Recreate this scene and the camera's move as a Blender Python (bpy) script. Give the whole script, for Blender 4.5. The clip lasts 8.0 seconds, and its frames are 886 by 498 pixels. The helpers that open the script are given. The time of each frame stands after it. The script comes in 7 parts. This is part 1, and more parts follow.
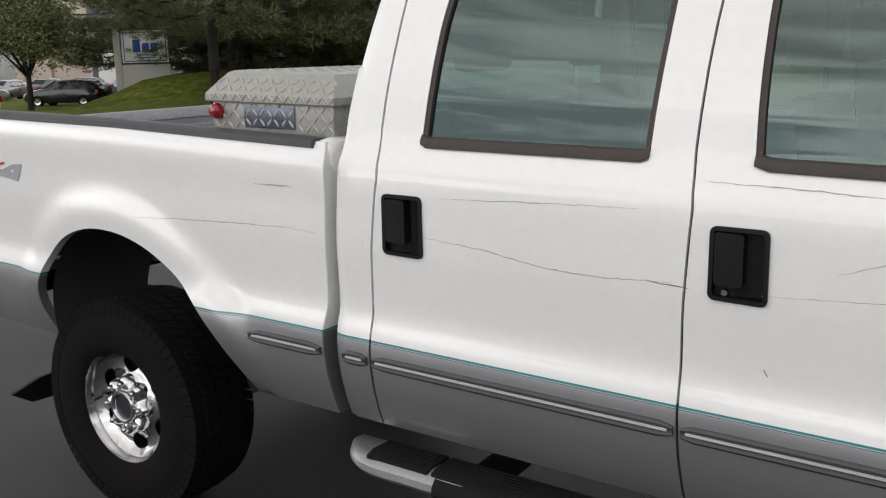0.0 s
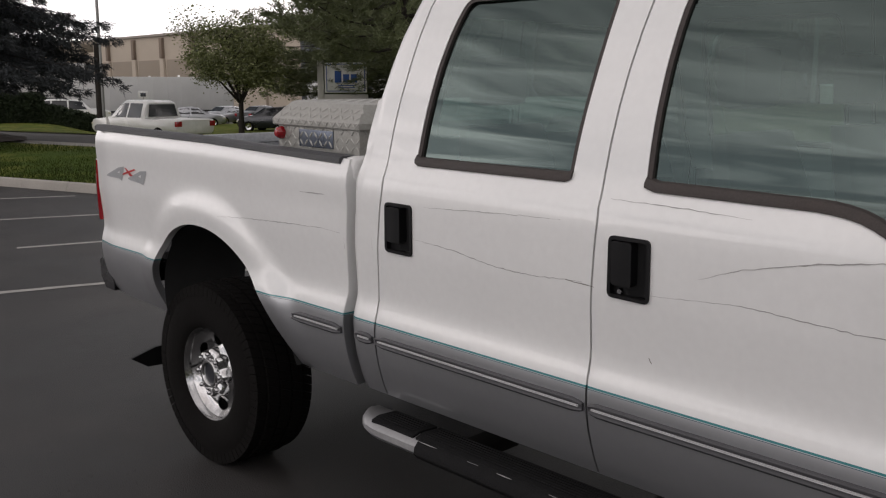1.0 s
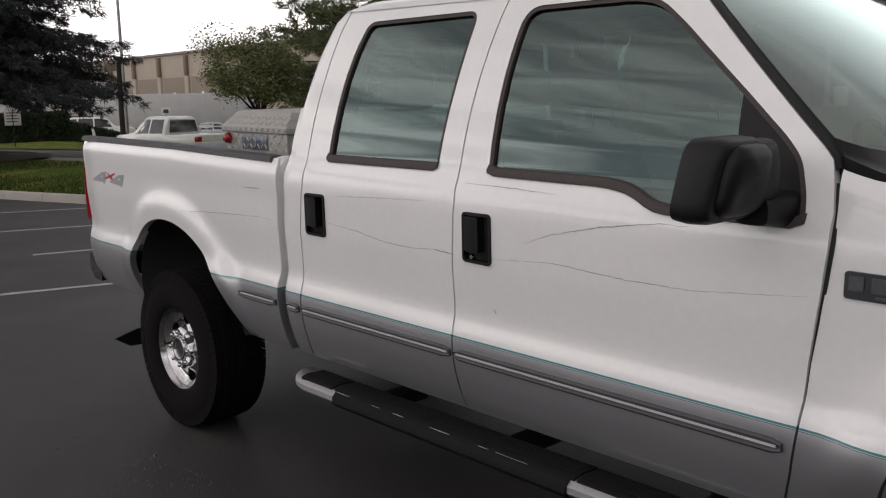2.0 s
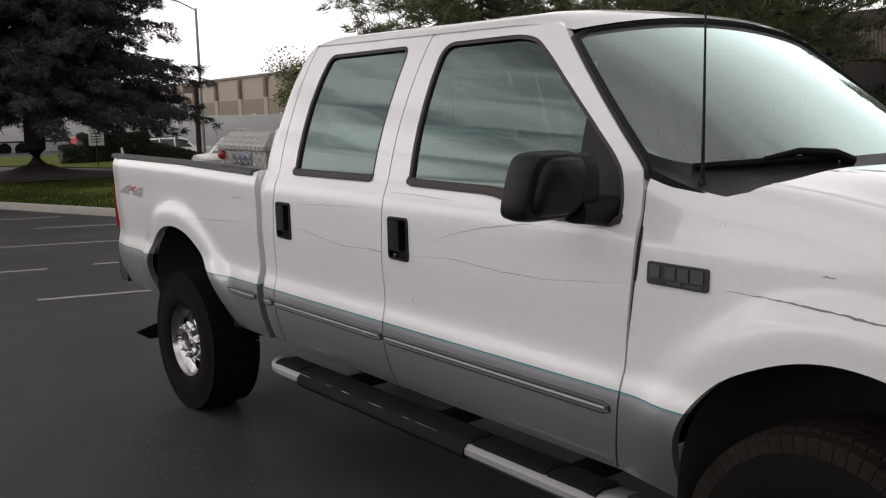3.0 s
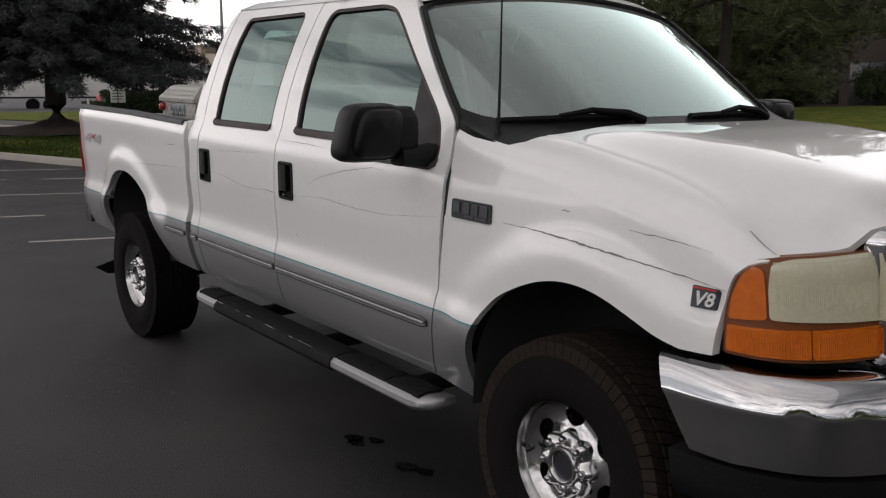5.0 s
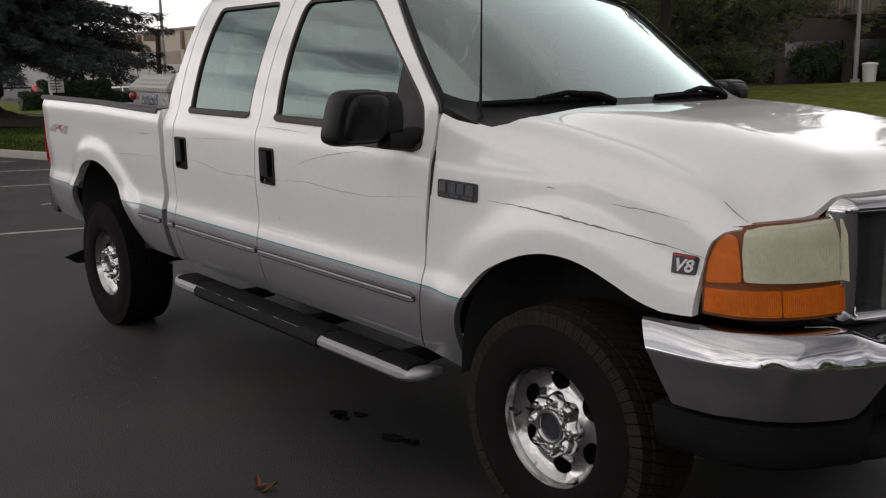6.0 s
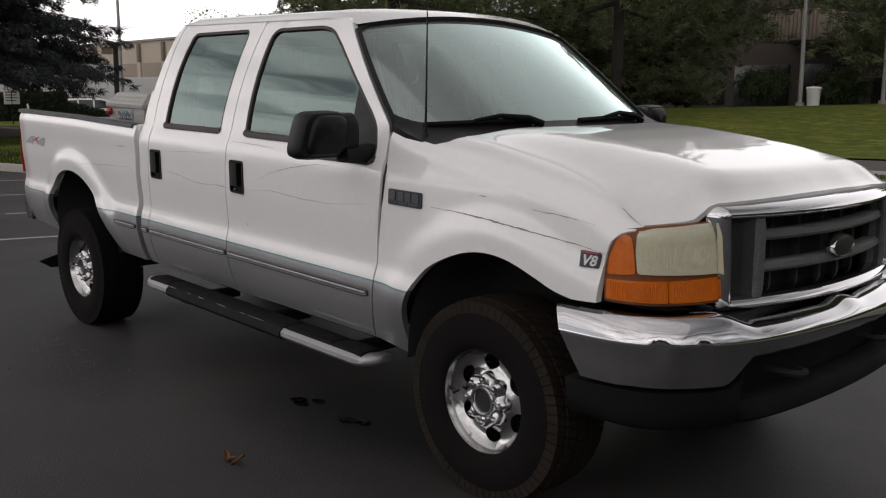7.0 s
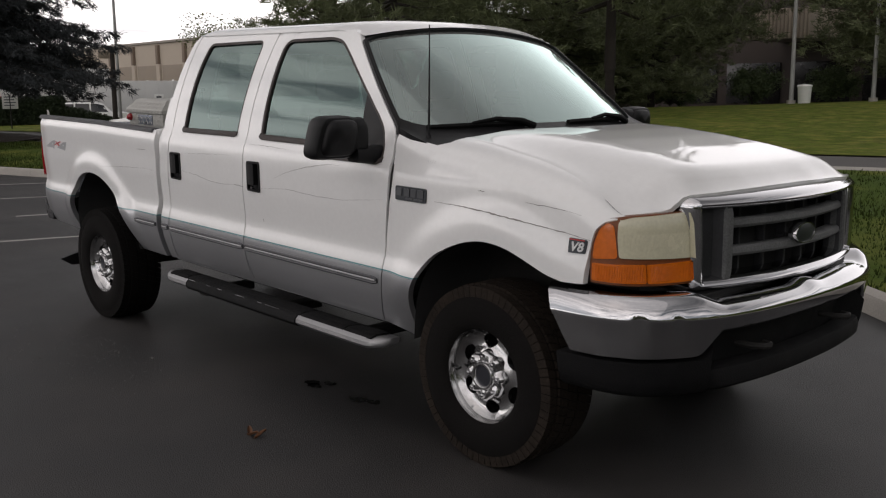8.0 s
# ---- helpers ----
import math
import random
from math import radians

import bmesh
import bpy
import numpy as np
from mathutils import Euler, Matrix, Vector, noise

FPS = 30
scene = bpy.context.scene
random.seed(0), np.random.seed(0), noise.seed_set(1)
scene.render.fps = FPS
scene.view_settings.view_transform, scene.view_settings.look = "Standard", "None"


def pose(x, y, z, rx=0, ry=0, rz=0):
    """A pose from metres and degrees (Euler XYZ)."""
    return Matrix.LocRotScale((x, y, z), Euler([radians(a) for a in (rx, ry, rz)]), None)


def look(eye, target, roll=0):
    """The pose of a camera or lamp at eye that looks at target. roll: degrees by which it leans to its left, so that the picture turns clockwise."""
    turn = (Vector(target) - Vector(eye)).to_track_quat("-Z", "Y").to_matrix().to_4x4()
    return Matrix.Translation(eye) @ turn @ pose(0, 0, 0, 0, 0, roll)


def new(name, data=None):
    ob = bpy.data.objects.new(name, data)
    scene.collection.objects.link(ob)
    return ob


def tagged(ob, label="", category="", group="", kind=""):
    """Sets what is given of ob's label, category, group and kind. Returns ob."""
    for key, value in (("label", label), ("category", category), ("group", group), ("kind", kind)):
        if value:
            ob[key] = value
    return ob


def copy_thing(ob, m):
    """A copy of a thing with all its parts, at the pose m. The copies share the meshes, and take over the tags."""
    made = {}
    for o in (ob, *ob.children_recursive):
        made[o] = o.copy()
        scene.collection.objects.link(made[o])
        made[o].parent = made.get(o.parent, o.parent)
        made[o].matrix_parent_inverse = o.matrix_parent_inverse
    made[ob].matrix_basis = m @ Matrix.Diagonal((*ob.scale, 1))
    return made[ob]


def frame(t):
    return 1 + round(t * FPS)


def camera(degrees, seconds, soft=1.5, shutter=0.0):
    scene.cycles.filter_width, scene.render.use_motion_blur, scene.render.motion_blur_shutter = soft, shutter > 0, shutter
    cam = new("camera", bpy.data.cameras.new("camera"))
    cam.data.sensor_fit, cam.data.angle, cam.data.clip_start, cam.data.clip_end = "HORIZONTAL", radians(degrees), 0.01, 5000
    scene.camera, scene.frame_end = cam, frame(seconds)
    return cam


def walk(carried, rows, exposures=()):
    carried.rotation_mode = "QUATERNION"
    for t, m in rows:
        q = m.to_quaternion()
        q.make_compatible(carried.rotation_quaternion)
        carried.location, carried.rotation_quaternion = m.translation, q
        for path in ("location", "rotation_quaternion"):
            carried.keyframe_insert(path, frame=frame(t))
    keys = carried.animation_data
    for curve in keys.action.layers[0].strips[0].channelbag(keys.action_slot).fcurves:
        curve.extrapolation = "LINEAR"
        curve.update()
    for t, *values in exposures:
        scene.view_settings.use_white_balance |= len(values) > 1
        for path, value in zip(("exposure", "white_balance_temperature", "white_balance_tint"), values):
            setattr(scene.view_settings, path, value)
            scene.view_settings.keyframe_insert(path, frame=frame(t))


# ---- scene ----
from mathutils.geometry import delaunay_2d_cdt

cam = camera(50.4, 8.0, soft=1.2)
PATH = [
    (0, (2.808, -3.003, 1.661), (1.725, -1.371, 1.252), -1.3),
    (0.5, (3.23, -3.049, 1.659), (1.951, -1.547, 1.336), -1.3),
    (1, (3.622, -3.04, 1.66), (2.221, -1.653, 1.325), -0.2),
    (1.5, (4.013, -3.151, 1.642), (2.627, -1.742, 1.339), -0.5),
    (1.7, (4.166, -3.162, 1.646), (2.768, -1.766, 1.338), -0.8),
    (2.8, (5.032, -3.112, 1.628), (3.48, -1.883, 1.342), -1.9),
    (3, (5.187, -3.103, 1.635), (3.634, -1.871, 1.368), -1.6),
    (3.5, (5.465, -2.996, 1.657), (3.901, -1.776, 1.401), -1.3),
    (4, (5.703, -2.803, 1.645), (4.072, -1.688, 1.335), 0.9),
    (4.5, (5.912, -2.891, 1.612), (4.321, -1.724, 1.288), 0.3),
    (5.8, (6.055, -3.025, 1.582), (4.489, -1.831, 1.237), -0.4),
    (6, (6.065, -3.16, 1.597), (4.562, -1.893, 1.231), -0.9),
    (6.5, (6.187, -3.394, 1.636), (4.75, -2.043, 1.304), -0.5),
    (7, (6.499, -3.486, 1.628), (5.052, -2.146, 1.296), 0.0),
    (7.5, (6.667, -3.584, 1.649), (5.222, -2.244, 1.309), 0.0),
    (8, (6.78, -3.79, 1.652), (5.339, -2.443, 1.321), -0.5),
]
walk(cam, [(t, look(eye, target, roll)) for t, eye, target, roll in PATH],
     [(0.0, 0.50, 6480, 14), (0.5, 0.32, 6560, 17), (1.0, -0.06, 6620, 19), (1.5, -0.08, 6620, 19), (3.0, -0.08, 6600, 18), (4.5, -0.12, 6600, 18), (6.0, -0.15, 6600, 18), (8.0, -0.2, 6600, 18)])

# world, sun and exposure
world = bpy.data.worlds.new("overcast_sky")
scene.world = world
world.use_nodes = True
wn, wl = world.node_tree.nodes, world.node_tree.links
wn.clear()
w_out = wn.new("ShaderNodeOutputWorld")
w_bg = wn.new("ShaderNodeBackground")
w_sky = wn.new("ShaderNodeTexSky")
w_sky.sky_type, w_sky.sun_disc = "NISHITA", False
w_sky.sun_elevation, w_sky.sun_rotation = radians(49), radians(184)
w_sky.dust_density = 4.0
# a closed deck of cloud: banded, brighter toward the horizon and round the veiled sun
SUN_WAY = Vector((-0.05, -0.66, 0.75)).normalized()
w_co = wn.new("ShaderNodeTexCoord")
w_map = wn.new("ShaderNodeMapping")
w_map.inputs["Scale"].default_value = (1.0, 1.0, 6.5)
w_noise = wn.new("ShaderNodeTexNoise")
w_noise.inputs["Scale"].default_value = 1.9
w_noise.inputs["Detail"].default_value = 6.0
w_noise.inputs["Roughness"].default_value = 0.56
w_noise.inputs["Distortion"].default_value = 0.35
w_ramp = wn.new("ShaderNodeValToRGB")
w_ramp.color_ramp.elements[0].position, w_ramp.color_ramp.elements[0].color = 0.41, (3.4, 3.9, 4.1, 1)
w_ramp.color_ramp.elements[1].position, w_ramp.color_ramp.elements[1].color = 0.59, (15.8, 15.6, 15.0, 1)
w_sep = wn.new("ShaderNodeSeparateXYZ")
w_rise = wn.new("ShaderNodeMapRange")
w_rise.interpolation_type = "SMOOTHSTEP"
w_rise.inputs["From Min"].default_value, w_rise.inputs["From Max"].default_value = 0.14, 0.74
w_rise.inputs["To Min"].default_value, w_rise.inputs["To Max"].default_value = 2.5, 0.36
w_dot = wn.new("ShaderNodeVectorMath")
w_dot.operation = "DOT_PRODUCT"
w_dot.inputs[1].default_value = SUN_WAY
w_glow = wn.new("ShaderNodeMapRange")
w_glow.interpolation_type = "SMOOTHSTEP"
w_glow.inputs["From Min"].default_value, w_glow.inputs["From Max"].default_value = 0.15, 1.0
w_glow.inputs["To Min"].default_value, w_glow.inputs["To Max"].default_value = 0.0, 0.75
w_add = wn.new("ShaderNodeMath")
w_add.operation = "ADD"
w_far = wn.new("ShaderNodeVectorMath")      # the deck thins out over the woods
w_far.operation = "DOT_PRODUCT"
w_far.inputs[1].default_value = Vector((-0.25, 0.90, 0.36)).normalized()
w_thin = wn.new("ShaderNodeMapRange")
w_thin.interpolation_type = "SMOOTHSTEP"
w_thin.inputs["From Min"].default_value, w_thin.inputs["From Max"].default_value = 0.66, 1.0
w_thin.inputs["To Min"].default_value, w_thin.inputs["To Max"].default_value = 0.0, 1.3
w_both = wn.new("ShaderNodeMath")
w_both.operation = "ADD"
w_mul = wn.new("ShaderNodeMix")
w_mul.data_type, w_mul.blend_type = "RGBA", "MULTIPLY"
w_mul.inputs[0].default_value = 1.0
w_mul.clamp_result = False
w_mix = wn.new("ShaderNodeMix")
w_mix.data_type = "RGBA"
w_mix.inputs[0].default_value = 0.92
wl.new(w_co.outputs["Generated"], w_map.inputs["Vector"])
wl.new(w_co.outputs["Generated"], w_sep.inputs[0])
wl.new(w_co.outputs["Generated"], w_dot.inputs[0])
wl.new(w_map.outputs["Vector"], w_noise.inputs["Vector"])
w_even = wn.new("ShaderNodeMapRange")       # the deck is smoother overhead
w_even.interpolation_type = "SMOOTHSTEP"
w_even.inputs["From Min"].default_value, w_even.inputs["From Max"].default_value = 0.58, 0.82
w_even.inputs["To Min"].default_value, w_even.inputs["To Max"].default_value = 0.0, 0.8
w_flat = wn.new("ShaderNodeMix")
w_flat.inputs[3].default_value = 0.5
wl.new(w_sep.outputs["Z"], w_even.inputs["Value"])
w_calm = wn.new("ShaderNodeMath")           # and where it thins out
w_calm.operation = "MAXIMUM"
wl.new(w_even.outputs["Result"], w_calm.inputs[0])
wl.new(w_thin.outputs["Result"], w_calm.inputs[1])
wl.new(w_calm.outputs[0], w_flat.inputs[0])
wl.new(w_noise.outputs["Fac"], w_flat.inputs[2])
wl.new(w_flat.outputs[0], w_ramp.inputs["Fac"])
wl.new(w_sep.outputs["Z"], w_rise.inputs["Value"])
wl.new(w_dot.outputs["Value"], w_glow.inputs["Value"])
wl.new(w_rise.outputs["Result"], w_add.inputs[0])
wl.new(w_glow.outputs["Result"], w_add.inputs[1])
wl.new(w_ramp.outputs["Color"], w_mul.inputs[6])
wl.new(w_co.outputs["Generated"], w_far.inputs[0])
wl.new(w_far.outputs["Value"], w_thin.inputs["Value"])
wl.new(w_add.outputs[0], w_both.inputs[0])
wl.new(w_thin.outputs["Result"], w_both.inputs[1])
wl.new(w_both.outputs[0], w_mul.inputs[7])
wl.new(w_sky.outputs["Color"], w_mix.inputs[6])
wl.new(w_mul.outputs[2], w_mix.inputs[7])
wl.new(w_mix.outputs[2], w_bg.inputs["Color"])
w_bg.inputs["Strength"].default_value = 0.054
wl.new(w_bg.outputs["Background"], w_out.inputs["Surface"])

sun = new("sun", bpy.data.lights.new("sun", "SUN"))
sun.data.energy, sun.data.angle, sun.data.color = 0.5, radians(110), (1.0, 0.96, 0.9)
sun.matrix_world = look(SUN_WAY * 40, (0, 0, 0))


# materials
def shader(name, base, rough=0.6, metal=0.0, spread=0.12, scale=6.0, fine=90.0, bump=0.0, coat=0.0, rough_spread=0.08, per_object=0.0, spec=0.5):
    """A surface whose colour, roughness and relief vary at two scales."""
    m = bpy.data.materials.new(name)
    m.use_nodes = True
    n, l = m.node_tree.nodes, m.node_tree.links
    b = n["Principled BSDF"]
    co = n.new("ShaderNodeTexCoord")
    big, small = n.new("ShaderNodeTexNoise"), n.new("ShaderNodeTexNoise")
    big.inputs["Scale"].default_value, small.inputs["Scale"].default_value = scale, fine
    big.inputs["Detail"].default_value, small.inputs["Detail"].default_value = 5, 3
    for t in (big, small):
        l.new(co.outputs["Object"], t.inputs["Vector"])
    add = n.new("ShaderNodeMath")
    add.operation = "ADD"
    l.new(big.outputs["Fac"], add.inputs[0])
    l.new(small.outputs["Fac"], add.inputs[1])
    rng = n.new("ShaderNodeMapRange")
    rng.inputs["From Min"].default_value, rng.inputs["From Max"].default_value = 0.6, 1.4
    rng.inputs["To Min"].default_value, rng.inputs["To Max"].default_value = 1 - spread, 1 + spread
    l.new(add.outputs[0], rng.inputs["Value"])
    value = rng.outputs["Result"]
    if per_object:
        info = n.new("ShaderNodeObjectInfo")
        r2 = n.new("ShaderNodeMapRange")
        r2.inputs["To Min"].default_value, r2.inputs["To Max"].default_value = 1 - per_object, 1 + per_object
        l.new(info.outputs["Random"], r2.inputs["Value"])
        mul = n.new("ShaderNodeMath")
        mul.operation = "MULTIPLY"
        l.new(value, mul.inputs[0])
        l.new(r2.outputs["Result"], mul.inputs[1])
        value = mul.outputs[0]
    tint = n.new("ShaderNodeMix")
    tint.data_type, tint.blend_type = "RGBA", "MULTIPLY"
    tint.inputs[0].default_value = 1.0
    tint.inputs[6].default_value = (*base, 1)
    l.new(value, tint.inputs[7])
    l.new(tint.outputs[2], b.inputs["Base Color"])
    rr = n.new("ShaderNodeMapRange")
    rr.inputs["From Min"].default_value, rr.inputs["From Max"].default_value = 0.3, 0.7
    rr.inputs["To Min"].default_value, rr.inputs["To Max"].default_value = max(0.02, rough - rough_spread), min(1, rough + rough_spread)
    l.new(big.outputs["Fac"], rr.inputs["Value"])
    l.new(rr.outputs["Result"], b.inputs["Roughness"])
    b.inputs["Metallic"].default_value = metal
    b.inputs["Specular IOR Level"].default_value = spec
    b.inputs["Coat Weight"].default_value = coat
    b.inputs["Coat Roughness"].default_value = 0.025
    if bump:
        bp = n.new("ShaderNodeBump")
        bp.inputs["Strength"].default_value = bump
        bp.inputs["Distance"].default_value = 0.01
        l.new(small.outputs["Fac"], bp.inputs["Height"])
        l.new(bp.outputs["Normal"], b.inputs["Normal"])
    return m


def glass(name, tint, rough=0.0, gain=1.2, base=0.1, dust_glare=0.0):
    """Tinted pane: a clear gloss over a tinted see-through body."""
    m = bpy.data.materials.new(name)
    m.use_nodes = True
    n, l = m.node_tree.nodes, m.node_tree.links
    n.clear()
    out, mix = n.new("ShaderNodeOutputMaterial"), n.new("ShaderNodeMixShader")
    fres, tr, gl = n.new("ShaderNodeFresnel"), n.new("ShaderNodeBsdfTransparent"), n.new("ShaderNodeBsdfGlossy")
    fres.inputs["IOR"].default_value = 1.52
    tr.inputs["Color"].default_value = (*tint, 1)
    gl.inputs["Roughness"].default_value = rough
    gl.inputs["Color"].default_value = (0.79, 1.0, 0.96, 1)
    both = n.new("ShaderNodeMath")          # two faces of one pane
    both.operation, both.use_clamp = "MULTIPLY_ADD", True
    both.inputs[1].default_value, both.inputs[2].default_value = gain, base
    l.new(fres.outputs[0], both.inputs[0])
    l.new(both.outputs[0], mix.inputs[0])
    l.new(tr.outputs[0], mix.inputs[1])
    l.new(gl.outputs[0], mix.inputs[2])
    veil, film, co, nz, mr = n.new("ShaderNodeMixShader"), n.new("ShaderNodeBsdfDiffuse"), n.new("ShaderNodeTexCoord"), n.new("ShaderNodeTexNoise"), n.new("ShaderNodeMapRange")
    film.inputs["Color"].default_value = (0.62, 0.63, 0.60, 1)      # a film of dust, thickened to paint in reflected sky glare
    nz.inputs["Scale"].default_value, nz.inputs["Detail"].default_value = 3.0, 5
    mr.inputs["From Min"].default_value, mr.inputs["From Max"].default_value = 0.3, 0.7
    mr.inputs["To Min"].default_value, mr.inputs["To Max"].default_value = dust_glare * 0.75, dust_glare * 1.25
    l.new(co.outputs["Object"], nz.inputs["Vector"])
    l.new(nz.outputs["Fac"], mr.inputs["Value"])
    l.new(mr.outputs["Result"], veil.inputs[0])
    l.new(mix.outputs[0], veil.inputs[1])
    l.new(film.outputs[0], veil.inputs[2])
    l.new(veil.outputs[0], out.inputs["Surface"])
    return m


RAKE = 0.0235          # the truck sits nose down: drop per metre forward
STRIPE = 0.892         # height of the pinstripe in the raked frame


def two_tone(name):
    """White over silver paint, parted by a teal pinstripe."""
    m = shader(name, (0.80, 0.80, 0.79), 0.36, 0.0, 0.03, 2.5, 40, 0.0, 1.0, 0.03)
    n, l = m.node_tree.nodes, m.node_tree.links
    b = n["Principled BSDF"]
    co, sep = n.new("ShaderNodeTexCoord"), n.new("ShaderNodeSeparateXYZ")
    l.new(co.outputs["Object"], sep.inputs[0])
    mul = n.new("ShaderNodeMath")
    mul.operation = "MULTIPLY_ADD"
    mul.inputs[1].default_value = RAKE
    l.new(sep.outputs["X"], mul.inputs[0])
    l.new(sep.outputs["Z"], mul.inputs[2])
    ramp = n.new("ShaderNodeValToRGB")
    mr = n.new("ShaderNodeMapRange")
    mr.inputs["From Min"].default_value, mr.inputs["From Max"].default_value = STRIPE - 0.05, STRIPE + 0.05
    l.new(mul.outputs[0], mr.inputs["Value"])
    l.new(mr.outputs["Result"], ramp.inputs["Fac"])
    cr = ramp.color_ramp
    cr.interpolation = "CONSTANT"
    cr.elements[0].position, cr.elements[0].color = 0.0, (0.42, 0.425, 0.44, 1)
    cr.elements[1].position, cr.elements[1].color = 0.435, (0.05, 0.10, 0.13, 1)
    for p, c in ((0.455, (0.50, 0.52, 0.53, 1)), (0.475, (0.012, 0.20, 0.22, 1)), (0.535, (0.80, 0.80, 0.79, 1))):
        e = cr.elements.new(p)
        e.color = c
    tint = [x for x in n if x.type == "MIX" and x.blend_type == "MULTIPLY"][0]
    l.new(ramp.outputs["Color"], tint.inputs[6])
    flake = n.new("ShaderNodeMath")         # the silver has metal flake in it
    flake.operation = "LESS_THAN"
    flake.inputs[1].default_value = 0.435
    l.new(mr.outputs["Result"], flake.inputs[0])
    half = n.new("ShaderNodeMath")
    half.operation = "MULTIPLY"
    half.inputs[1].default_value = 0.85
    l.new(flake.outputs[0], half.inputs[0])
    l.new(half.outputs[0], b.inputs["Metallic"])
    rough = n.new("ShaderNodeMath")
    rough.operation = "MULTIPLY_ADD"
    rough.inputs[1].default_value = 0.08
    rr = b.inputs["Roughness"].links[0].from_socket
    l.new(flake.outputs[0], rough.inputs[0])
    l.new(rr, rough.inputs[2])
    l.new(rough.outputs[0], b.inputs["Roughness"])
    return m


PAINT = two_tone("white_over_silver_paint")
WHITE = shader("white_paint", (0.80, 0.80, 0.79), 0.36, 0, 0.03, 2.5, 40, 0, 1.0, 0.03)
GAP = shader("dark_seam", (0.02, 0.02, 0.02), 0.9)
BLACK = shader("black_plastic", (0.0075, 0.0075, 0.0082), 0.48, 0, 0.25, 9, 400, 0.10, spec=0.24)
STEPPAD = shader("scuffed_black_step_pad", (0.009, 0.009, 0.0095), 0.75, 0, 0.35, 9, 160, 0.3, spec=0.15)
WIPER = shader("matt_black_wiper", (0.006, 0.006, 0.006), 0.75, spec=0.15)
RAILCAP = shader("grey_black_rail_plastic", (0.055, 0.056, 0.06), 0.55, 0, 0.2, 9, 300, 0.1)
TRIM = shader("weathered_window_trim", (0.045, 0.036, 0.033), 0.7, 0, 0.3, 12, 200, 0.1)
RUBBER = shader("tyre_rubber", (0.0075, 0.0068, 0.0064), 0.9, 0, 0.35, 7, 120, 0.25, spec=0.10)
RUST_RUBBER = shader("dusty_tyre_tread", (0.020, 0.0152, 0.0118), 0.9, 0, 0.5, 8, 90, 0.3, spec=0.15)
CHROME = shader("chrome", (0.53, 0.53, 0.54), 0.06, 1.0, 0.04, 5, 80, 0.0, 0, 0.04)
ALLOY = shader("polished_alloy", (0.52, 0.52, 0.52), 0.19, 1.0, 0.10, 8, 120, 0.015, 0, 0.07)
TREADPLATE = shader("tread_plate", (0.36, 0.355, 0.33), 0.45, 0.45, 0.15, 8, 90, 0.04)
DULLCHROME = shader("dull_chrome", (0.14, 0.14, 0.145), 0.25, 1.0, 0.2, 6, 80)
STEEL = shader("dark_steel", (0.016, 0.015, 0.014), 0.8, 0.2, 0.3, 8, 100, 0.2)
ALUMINIUM = shader("aluminium_sheet", (0.36, 0.36, 0.365), 0.45, 0.7, 0.1, 6, 100, 0.03)
BEDMETAL = shader("worn_bed_metal", (0.29, 0.30, 0.315), 0.5, 0.2, 0.25, 5, 60, 0.1)
LINER = shader("grey_bed_liner", (0.09, 0.09, 0.095), 0.6, 0, 0.25, 5, 120, 0.2)
GRILLEBAR = shader("sun_bleached_grille_bar", (0.105, 0.108, 0.108), 0.6, 0.0, 0.45, 9, 120, 0.1, spec=0.3)
GRILLE = shader("grey_grille_plastic", (0.026, 0.027, 0.029), 0.55, 0.0, 0.3, 7, 120, 0.1, spec=0.3)
SIDEGLASS = glass("tinted_side_glass", (0.34, 0.45, 0.42), gain=1.0, base=0.06, dust_glare=0.004)
# the strong film puts the windshield's veil of sky brightness into its colour
WINDSHIELD = glass("windshield_glass", (0.55, 0.64, 0.60), gain=2.6, base=0.15, dust_glare=0.17)
MOULD = shader("grey_side_moulding", (0.045, 0.045, 0.05), 0.5, 0.0, 0.15, 7, 200, 0.05)
RED = shader("red_lens", (0.30, 0.009, 0.014), 0.12, 0, 0.1, 10, 60, 0, 0.5)
AMBER = shader("amber_lens", (0.62, 0.135, 0.008), 0.14, 0, 0.14, 14, 60, 0.02, 0.9)
LENS = shader("hazed_headlamp_lens", (0.60, 0.57, 0.42), 0.2, 0.0, 0.10, 8, 90, 0.03, 0.6)
LAMPBODY = shader("amber_brown_lamp_body", (0.16, 0.045, 0.008), 0.4, 0, 0.2, 12, 90)
# near-black base: the cabin's dimness behind the glass is put into the colour
CABIN = shader("dimmed_cabin_cloth", (0.011, 0.011, 0.012), 0.85, 0, 0.2, 8, 200, 0.1)
DECAL = shader("grey_decal", (0.36, 0.37, 0.38), 0.4)
DECALRED = shader("red_decal", (0.5, 0.03, 0.03), 0.4)
BADGE = shader("dark_badge", (0.03, 0.034, 0.04), 0.35, 0.2)
HUBDARK = shader("dark_hub_centre", (0.035, 0.037, 0.045), 0.3, 0.3)
BADGEGREY = shader("grey_badge_relief", (0.085, 0.088, 0.095), 0.35, 0.5)
SCRATCH = shader("bare_scratch", (0.33, 0.32, 0.31), 0.7)
ASPHALT = shader("asphalt", (0.016, 0.0151, 0.0154), 0.57, 0, 0.42, 0.6, 150, 0.6, spec=0.48)
LINEPAINT = shader("worn_line_paint", (0.32, 0.31, 0.29), 0.8, 0, 0.35, 9, 120, 0.1)
GRASS = shader("grass_sheet", (0.050, 0.080, 0.013), 0.95, 0, 0.40, 0.45, 25, 0.8, spec=0.05)
